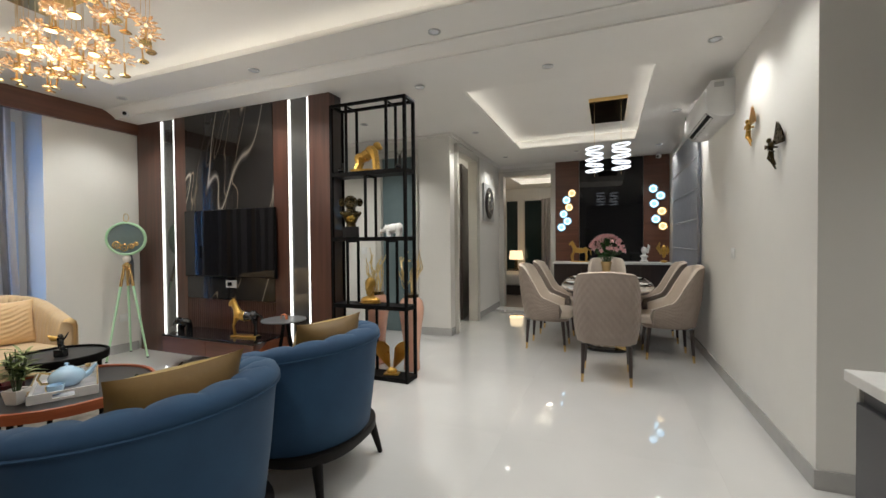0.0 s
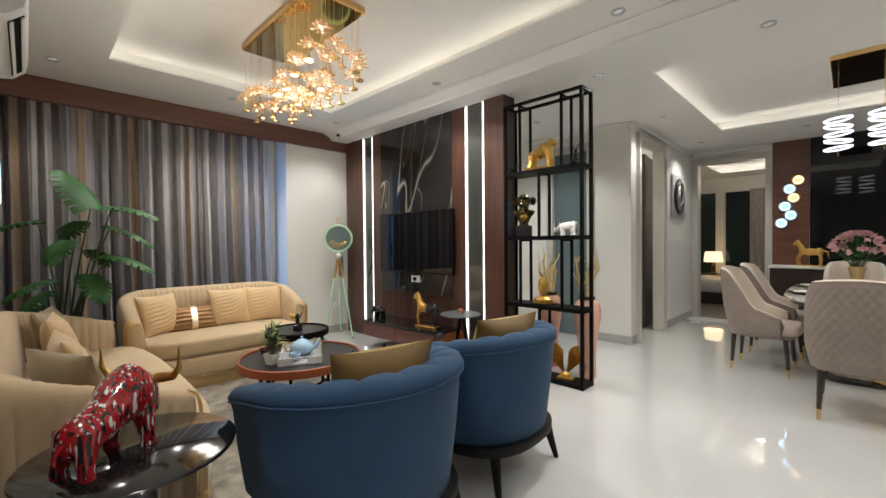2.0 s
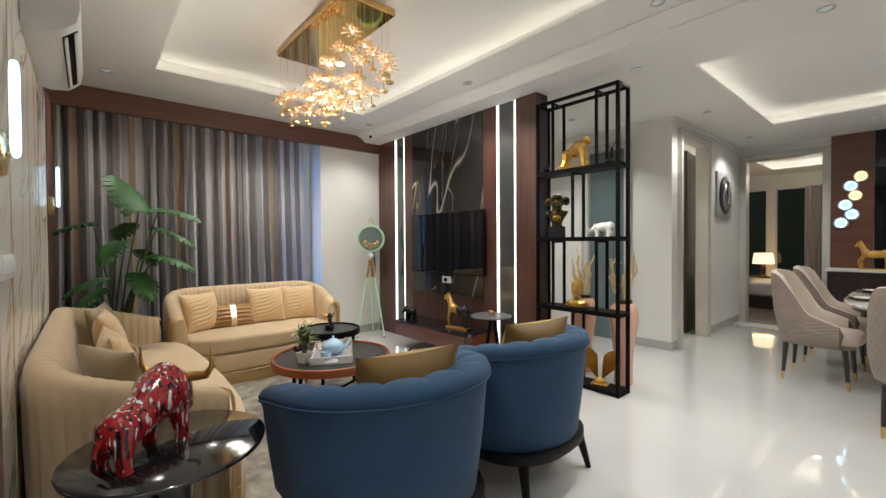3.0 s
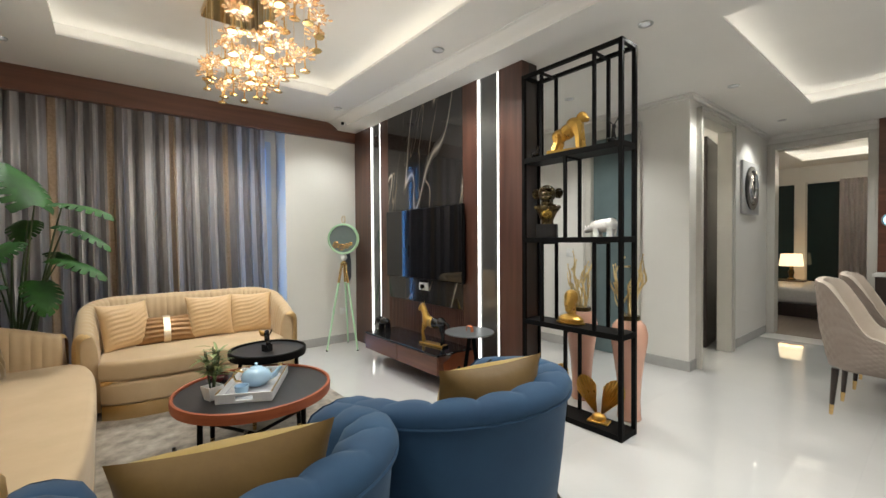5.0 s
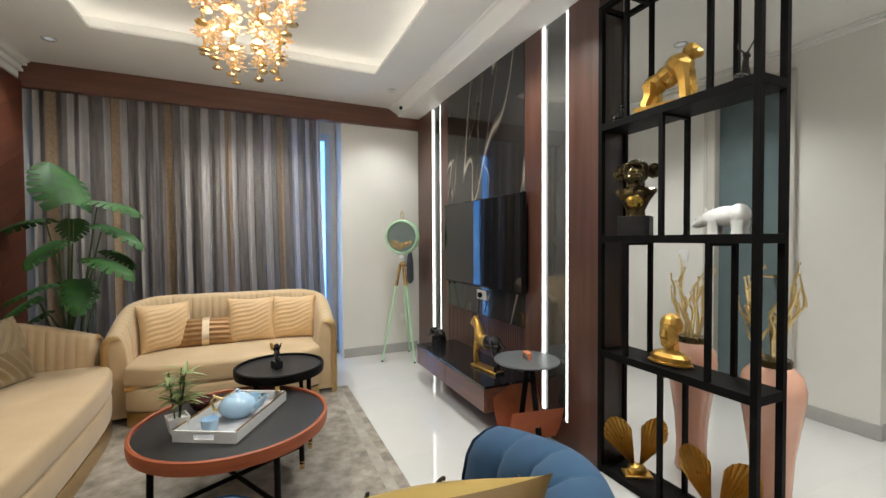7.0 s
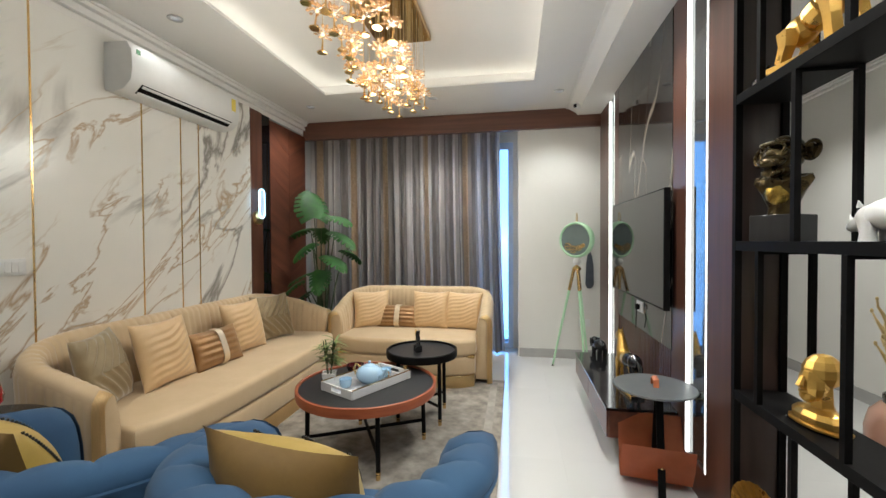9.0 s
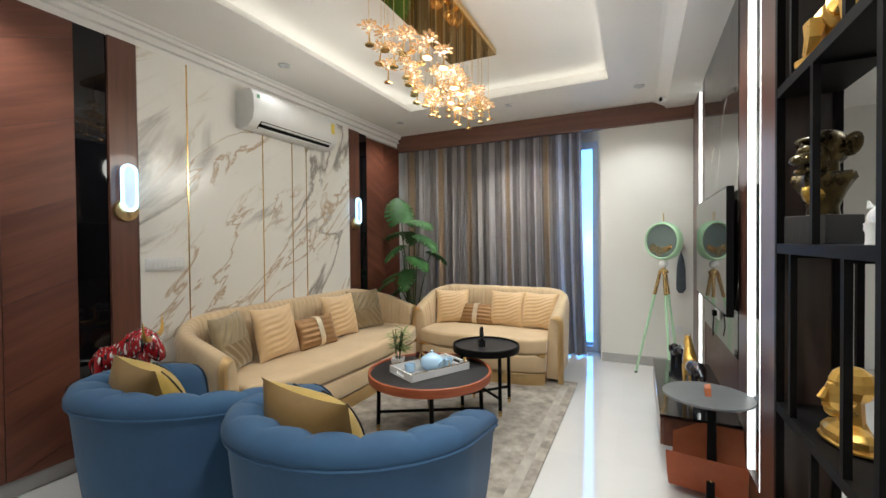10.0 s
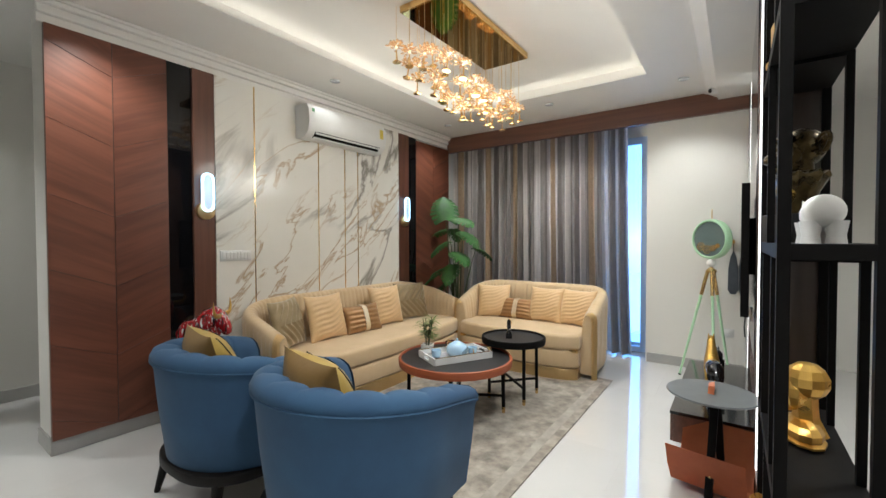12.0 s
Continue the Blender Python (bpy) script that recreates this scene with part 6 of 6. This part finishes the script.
for k in range(16):
    a = rng.uniform(0, 6.283)
    blade(bl, (0.05 * math.cos(a), 0.05 * math.sin(a), 0.26 + rng.uniform(0, 0.12)), (math.cos(a), math.sin(a), rng.uniform(-0.1, 0.6)), 0.09, 0.03)
part("greenery", bl, LEAF, _fv)

_pn = thing("pendant_light", "gold plate with two spiral glass pendants", "pendant light", (-0.155, 6.25, 0.0))
part("ceiling_plate", box(-0.20, -0.46, 2.80, 0.20, 0.46, ZU - 0.081, 0.003, 1), GOLD, _pn, smooth=False)
part("mirror_face", box(-0.19, -0.45, 2.797, 0.19, 0.45, 2.801), mat("bronze_mirror", (0.30, 0.20, 0.08), rough=0.06, metal=1.0), _pn, smooth=False)
SPIRAL = glowing("spiral_glow", (0.95, 0.96, 1.0), 0.75)
for dx, dy in ((-0.15, -0.12), (0.14, -0.20)):
    part("wire", tube([(dx, dy, 2.80), (dx, dy, 2.02)], 0.002, 5), SATINGOLD, _pn)
    for k in range(5):
        z = 2.355 - k * 0.066
        pts = [(dx + 0.094 * math.cos(a), dy + 0.094 * math.sin(a), z + 0.009 * (-1) ** k * math.cos(a)) for a in np.linspace(0, 2 * math.pi, 33)]
        part("light_ring", tube(pts, 0.011, 8, flat=0.6), SPIRAL, _pn, "wavy white glowing ring")

_dw = thing("dining_panelling", "walnut and black glass panelling on the end wall", "wall panelling", (0, YD, 0))
part("wood_panel", box(-1.04, -0.05, 0.0, -0.63, -0.002, ZD - 0.002, 0.002, 1), WOODX, _dw, smooth=False)
part("wood_panel", box(0.41, -0.05, 0.0, 0.80, -0.002, ZD - 0.002, 0.002, 1), WOODX, _dw, smooth=False)
part("black_glass", box(-0.625, -0.035, 0.0, 0.405, -0.002, ZD - 0.002), BLACKGLASS, _dw, "black mirror glass", smooth=False)


def ring_lights(pts, warm):
    ob = thing("ring_wall_light", "cluster of six glowing disc wall lights", "wall lamp", (pts[0][0], YD - 0.05, pts[0][1]), group="ring wall lights")
    for k, (x, z) in enumerate(pts):
        dx, dz = x - pts[0][0], z - pts[0][1]
        part("brass_ring", moved(lathe([(0.058, 0), (0.078, 0.004), (0.08, 0.02), (0.072, 0.03), (0.06, 0.026), (0.058, 0)], 28), pose(dx, 0, dz, 90)), GOLD if k in warm else GLASS2, ob)
        part("glow_ring", moved(lathe([(0.040, 0.002), (0.058, 0.002), (0.057, 0.022), (0.049, 0.026), (0.041, 0.022), (0.040, 0.002)], 28), pose(dx, 0, dz, 90)), WARMLED if k in warm else COOLLED, ob, "bright glowing ring")
        part("glow_disc", moved(lathe([(0, 0.0), (0.040, 0.0), (0.040, 0.012), (0.02, 0.018), (0, 0.019)], 24), pose(dx, 0, dz, 90)), WARMDIM if k in warm else COOLDIM, ob, "softly lit disc")


GLASS2 = mat("cool_glass_ring", (0.45, 0.58, 0.66), rough=0.1, metal=0.3)
ring_lights([(-0.75, 2.11), (-0.845, 1.99), (-0.80, 1.86), (-0.895, 1.74), (-0.83, 1.61), (-0.935, 1.50)], (0, 2))
ring_lights([(0.555, 2.12), (0.665, 2.00), (0.57, 1.87), (0.685, 1.74), (0.595, 1.61), (0.70, 1.49)], (3, 5))

_cs = thing("console_cabinet", "dark console cabinet with a white stone top", "cabinet", (0, 8.26, 0))
part("body", box(-1.03, 0.02, 0.0, 0.79, 0.385, 0.86, 0.003, 1), DARKWOOD, _cs, smooth=False)
for k in range(4):
    part("door", box(-1.025 + k * 0.4535, 0.0, 0.06, -0.58 + k * 0.4535, 0.02, 0.85, 0.002, 1), DARKWOOD, _cs, smooth=False)
part("top", box(-1.05, -0.01, 0.86, 0.80, 0.388, 0.89, 0.003, 1), WHITECER, _cs, "white stone top", smooth=False)
horse("horse_statue", "gold galloping horse statue on the console", (-0.60, 8.40, 0.902), 170, GOLDLEAF, 1.15)
statue("head_bust", "white ceramic head bust on the console", (0.40, 8.40, 0.89), -90, [((0, 0, 0.20), (0.05, 0.045, 0.06)), ((0.01, 0, 0.10), (0.045, 0.06, 0.03)), ((0, 0, 0.02), (0.06, 0.06, 0.025))], WHITECER, [([(0, 0, 0.02), (0, 0, 0.1), (0, 0, 0.18)], [0.05, 0.028, 0.03]), ([(0, 0.05, 0.15), (-0.01, 0.07, 0.26), (-0.01, 0.06, 0.3)], [0.015, 0.02, 0.004])])
statue("eagle_statue", "gold winged statue on the console", (0.69, 8.40, 0.89), -90, [((0, 0, 0.22), (0.04, 0.04, 0.07)), ((0, 0, 0.15), (0.035, 0.035, 0.08)), ((0, 0, 0.02), (0.06, 0.055, 0.025))], GOLDLEAF, [([(0, -0.03, 0.14), (-0.01, -0.08, 0.24), (-0.01, -0.06, 0.33)], [0.03, 0.035, 0.005]), ([(0, 0.03, 0.14), (-0.01, 0.06, 0.2), (-0.01, 0.05, 0.27)], [0.03, 0.03, 0.005])], flat=True, seg=9)

_dac = split_ac("white wall-mounted split air conditioner in the dining room", (XR, 5.42, 2.29), 90, False)
part("rating_plate", box(-0.506, 0.08, 0.235, -0.4985, 0.15, 0.275), SATINGREY, _dac, "small grey rating plate")
BLIND = mat("grey_blind", (0.46, 0.47, 0.50), (0.53, 0.54, 0.57), 12, 0.8, bump=0.2, bscale=160)
_bd = thing("roman_blind", "grey roman blind with pale cross battens, lowered", "blind", (XR - 0.03, 7.08, 0.45))
for k in range(6):
    z0 = k * 0.345
    bm = grid([[(-0.012 - 0.010 * math.sin(math.pi * q), y, z0 + 0.345 * q) for q in np.linspace(0, 1, 7)] for y in (-0.92, 0.0, 0.92)])
    bmesh.ops.solidify(bm, geom=bm.faces, thickness=0.004)
    part("fabric_fold", bm, BLIND, _bd)
    part("batten", tube([(-0.018, -0.92, z0 + 0.003), (-0.018, 0.92, z0 + 0.003)], 0.007, 8), mat("batten_grey", (0.5, 0.5, 0.52), rough=0.5) if k == 0 else bpy.data.materials["batten_grey"], _bd, "pale cross batten")
part("head_rail", box(-0.03, -0.93, 2.07, 0.028, 0.93, 2.12, 0.004, 1), WHITE, _bd)
setting("window_2", box(XR + 0.10, 6.25, 0.5, XR + 0.12, 8.2, 2.5), GLASS, "dining window behind the blind", "window").visible_shadow = False

for (y, z, m, t, lab) in ((4.45, 2.035, GOLDLEAF, 0, "gold winged figure mounted on the wall"), (4.01, 1.80, BRONZE, 8, "dark bronze winged figure mounted on the wall")):
    def _wing(bm):
        for s in (0, 1):
            rows = []
            for k in range(9):
                a = radians(70 - 9 * k)
                rows.append([(-0.035 - 0.012 * s - 0.004 * (k % 2), -q * 0.17 * math.cos(a) - 0.01, 0.05 + q * (0.20 - 0.012 * k) * math.sin(a)) for q in (0.1, 0.5, 0.8, 1.0)])
            grid(rows, bm=bm)
        bmesh.ops.solidify(bm, geom=bm.faces, thickness=0.004)
    statue("winged_wall_figure", lab, (XR, y, z), t, [((-0.045, 0.045, 0.10), (0.019, 0.02, 0.024)), ((-0.045, 0.015, 0.045), (0.024, 0.03, 0.045), (25, 0, 0))], m,
           [([(-0.045, 0.0, 0.01), (-0.05, 0.03, -0.05), (-0.045, -0.01, -0.09), (-0.04, -0.05, -0.15)], [0.022, 0.018, 0.012, 0.006]), ([(-0.045, 0.01, 0.0), (-0.04, 0.0, -0.06), (-0.03, -0.03, -0.11)], [0.02, 0.014, 0.006]), ([(-0.05, 0.03, 0.06), (-0.06, 0.07, 0.04), (-0.05, 0.09, 0.07)], [0.010, 0.008, 0.006]), ([(0.0, 0.01, 0.04), (-0.04, 0.01, 0.04)], [0.008, 0.008])], extra=_wing, category="wall sculpture", scale=0.74)
_s2 = thing("wall_switch", "white wall switch with a card slot", "switch", (XR, 4.96, 1.10))
part("plate", box(-0.008, -0.05, 0, 0.0, 0.05, 0.09, 0.003), WHITE, _s2)
part("rocker", box(-0.014, -0.03, 0.02, -0.008, 0.03, 0.07, 0.002), WHITE, _s2)
for nm, (x, y, z) in {"tv": (-5.24, XL, 0.36)}.items():
    _s3 = thing("wall_socket", "white double socket low on the wall", "socket", (XL, 3.98, 0.36))
    part("plate", box(0.0, -0.06, 0, 0.008, 0.06, 0.085, 0.003), WHITE, _s3)
    part("rocker", box(0.008, -0.035, 0.02, 0.012, 0.035, 0.065, 0.002), WHITE, _s3)
_s4 = thing("wall_switch", "white switch plate on the passage wall", "switch", (-3.43, 6.00, 1.09))
part("plate", box(-0.045, -0.008, 0, 0.045, 0.0, 0.10, 0.003), WHITE, _s4)
part("rocker", box(-0.025, -0.012, 0.03, 0.005, -0.008, 0.07, 0.002), WHITE, _s4)

_pc = thing("relief_picture", "square grey relief with a dark swirling disc", "picture", (-2.10, 7.86, 1.60), 0)
part("panel", box(0.0, -0.33, 0, 0.03, 0.33, 0.64, 0.006), mat("silver_panel", (0.45, 0.45, 0.45), (0.38, 0.38, 0.38), 6, 0.35), _pc)
bm = moved(lathe([(0, 0.0), (0.27, 0.0), (0.27, 0.012), (0.24, 0.02), (0, 0.012)], 40), pose(0.03, 0, 0.32, 0, 90))
part("disc", bm, BLACK, _pc, "dark glossy disc")
for s in (1, -1):
    pts = [(0.048, s * 0.17 * math.sin(a) * (1 - a / 7), 0.32 + s * 0.2 * math.cos(a) * (1 - a / 7)) for a in np.linspace(0, 4.6, 22)]
    part("swirl", tube(pts, [0.034 * (1 - k / 24) for k in range(22)], 10, flat=0.5), mat("chrome_swirl", (0.6, 0.6, 0.6), rough=0.15, metal=0.9), _pc, "silver swirl")

# ---- bedroom beyond ----
for nm, x0, x1 in (("bed_window", -2.75, -2.45), ("bed_window", -2.25, -1.80)):
    ob = thing(nm, "dark night-coloured window glazing", "window", (x0, 12.18, 0.15))
    part("pane", box(0, -0.01, 0, x1 - x0, 0.01, 2.2), mat("dark_green_glass", (0.008, 0.02, 0.022), rough=0.05), ob, smooth=False)
    part("frame", box(-0.03, -0.02, -0.03, 0.0, 0.02, 2.23), TRIM, ob, smooth=False)
ob = thing("bedroom_curtain", "pale grey pleated bedroom curtain", "curtain", (-1.78, 12.0, 0.02))
bm = grid([[(x, 0.03 * math.sin(x * 75), z) for z in (0, 1.2, 2.35)] for x in np.linspace(0, 0.62, 90)])
bmesh.ops.solidify(bm, geom=bm.faces, thickness=0.003)
part("drape", bm, CURTL, ob)
ob = thing("bed", "low bed with white bedding and dark base", "bed", (-2.9, 10.4, 0.0))
part("base", box(0, 0, 0.0, 1.1, 1.7, 0.22, 0.01), DARKWOOD, ob)
part("mattress", box(0.01, 0.01, 0.22, 1.09, 1.69, 0.48, 0.06, 4), WHITECER, ob, "white bedding")
ob = thing("table_lamp", "table lamp with a cream drum shade", "lamp", (-2.42, 11.82, 0.5))
part("base", lathe([(0.07, 0), (0.075, 0.02), (0.03, 0.05), (0.05, 0.15), (0.02, 0.25), (0.012, 0.3), (0, 0.3)], 24), BRONZE, ob)
part("shade", lathe([(0.19, 0.27), (0.16, 0.50), (0.155, 0.50), (0.185, 0.27)], 32), mat("lit_shade", (0.8, 0.65, 0.45), rough=0.7, emit=(1.0, 0.74, 0.42), glow=0.75), ob, "glowing cream shade")
ob = thing("nightstand", "dark wooden nightstand beside the bed", "nightstand", (-2.65, 11.62, 0.0))
part("body", box(0, 0, 0.05, 0.46, 0.4, 0.5, 0.004), DARKWOOD, ob, smooth=False)
part("drawer", box(0.02, -0.014, 0.28, 0.44, 0.0, 0.46, 0.003), WHITE, ob, smooth=False)
# added fill light without a fixture, to brighten the bedroom
_bl = new("bedroom_fill", bpy.data.lights.new("bedroom_fill", "POINT"))
_bl.data.energy, _bl.data.color, _bl.data.shadow_soft_size = 8, (1, 0.85, 0.65), 0.15
_bl.location = (-1.4, 10.6, 2.4)

# ---- room behind the hall door ----
ob = thing("vanity_cabinet", "black cabinet with a pale top in the side room", "cabinet", (-3.9, 8.1, 0.0))
part("body", box(0, 0, 0, 1.35, 0.48, 0.95, 0.004), BLACK, ob, smooth=False)
part("top", box(0, -0.01, 0.95, 1.36, 0.48, 0.98, 0.003), CREAMMARBLE, ob, smooth=False)
ob = thing("globe_pendant", "round chrome globe pendant in the side room", "pendant light", (-2.68, 7.75, 1.50))
part("globe", ball((0, 0, 0), (0.085, 0.085, 0.085), 24, 16), mat("chrome", (0.7, 0.7, 0.7), rough=0.08, metal=1.0), ob)
part("wire", tube([(0, 0, 0.08), (0, 0, ZD - 1.50)], 0.003, 6), BLACKMETAL, ob)
ob = thing("towel_rail", "chrome towel rail in the side room", "rail", (-4.48, 6.45, 0.95))
part("bar", tube([(0.03, 0, 0), (0.03, 0.5, 0)], 0.01, 8), SATINGOLD, ob)
_d2 = thing("door_2", "dark brown door standing open into the side room", "door", (-2.31, 7.10, 0.0), 98, kind="structure")
part("leaf", box(0.0, 0.0, 0.006, 0.84, 0.04, 2.5, 0.003, 1), DARKWOOD, _d2, smooth=False)
# fill light with no fixture, added so the doorway is less dark
_rl = new("side_room_fill", bpy.data.lights.new("side_room_fill", "POINT"))
_rl.data.energy, _rl.data.color, _rl.data.shadow_soft_size = 40, (1, 0.88, 0.7), 0.1
_rl.location = (-3.5, 7.4, 2.5)

# ---- entrance side ----
_ec = thing("entry_cabinet", "dark grey cabinet with a white stone top", "cabinet", (0.53, 1.5, 0.0))
CHAR = mat("charcoal_laminate", (0.045, 0.045, 0.052), (0.055, 0.055, 0.062), 8, 0.35)
part("body", box(0.03, 0.0, 0.0, 0.75, 1.02, 0.80, 0.003, 1), CHAR, _ec, smooth=False)
part("end_panel", box(0.02, 1.02, 0.0, 0.75, 1.035, 0.815, 0.002, 1), TRIM, _ec, smooth=False)
for k in range(2):
    part("door", box(0.008, 0.01 + k * 0.505, 0.06, 0.03, 0.505 + k * 0.505, 0.765, 0.003, 1), CHAR, _ec, smooth=False)
part("top", box(-0.01, -0.02, 0.82, 0.78, 1.04, 0.855, 0.004), WHITECER, _ec, "white stone top", smooth=False)
setting("wall_foyer_near", box(-2.48, -0.95, 0, -0.95, -0.80, 2.95), WALL, "off-white foyer wall", "wall")
setting("baseboard_foyer", box(-2.48, -0.80, 0, -0.95, -0.788, 0.10), SKIRT, "grey stone skirting", "skirting")
_fp = thing("tall_foliage_plant", "tall slender leafy plant in a dark pot", "plant", (-0.86, -0.45, 0.0))
part("pot", lathe([(0.10, 0), (0.13, 0.3), (0.135, 0.32), (0.12, 0.32), (0, 0.28)], 28), BLACKMATT, _fp)
bm, bs = bmesh.new(), bmesh.new()
rng = random.Random(21)
for k in range(6):
    a = rng.uniform(0, 6.28)
    p = Vector((0.12 * math.cos(a), 0.12 * math.sin(a), 1.7))
    tube([(0.02 * math.cos(a), 0.02 * math.sin(a), 0.28), p * 0.6, p], [0.008, 0.006, 0.003], 6, bs)
    for j in range(42):
        t = rng.uniform(0.5, 1)
        b = rng.uniform(0, 6.28)
        blade(bm, p * t, (math.cos(b), math.sin(b), rng.uniform(0, 0.8)), rng.uniform(0.10, 0.17), 0.022)
part("stems", bs, STEM, _fp)
part("foliage", bm, LEAF2, _fp, "narrow green leaves")
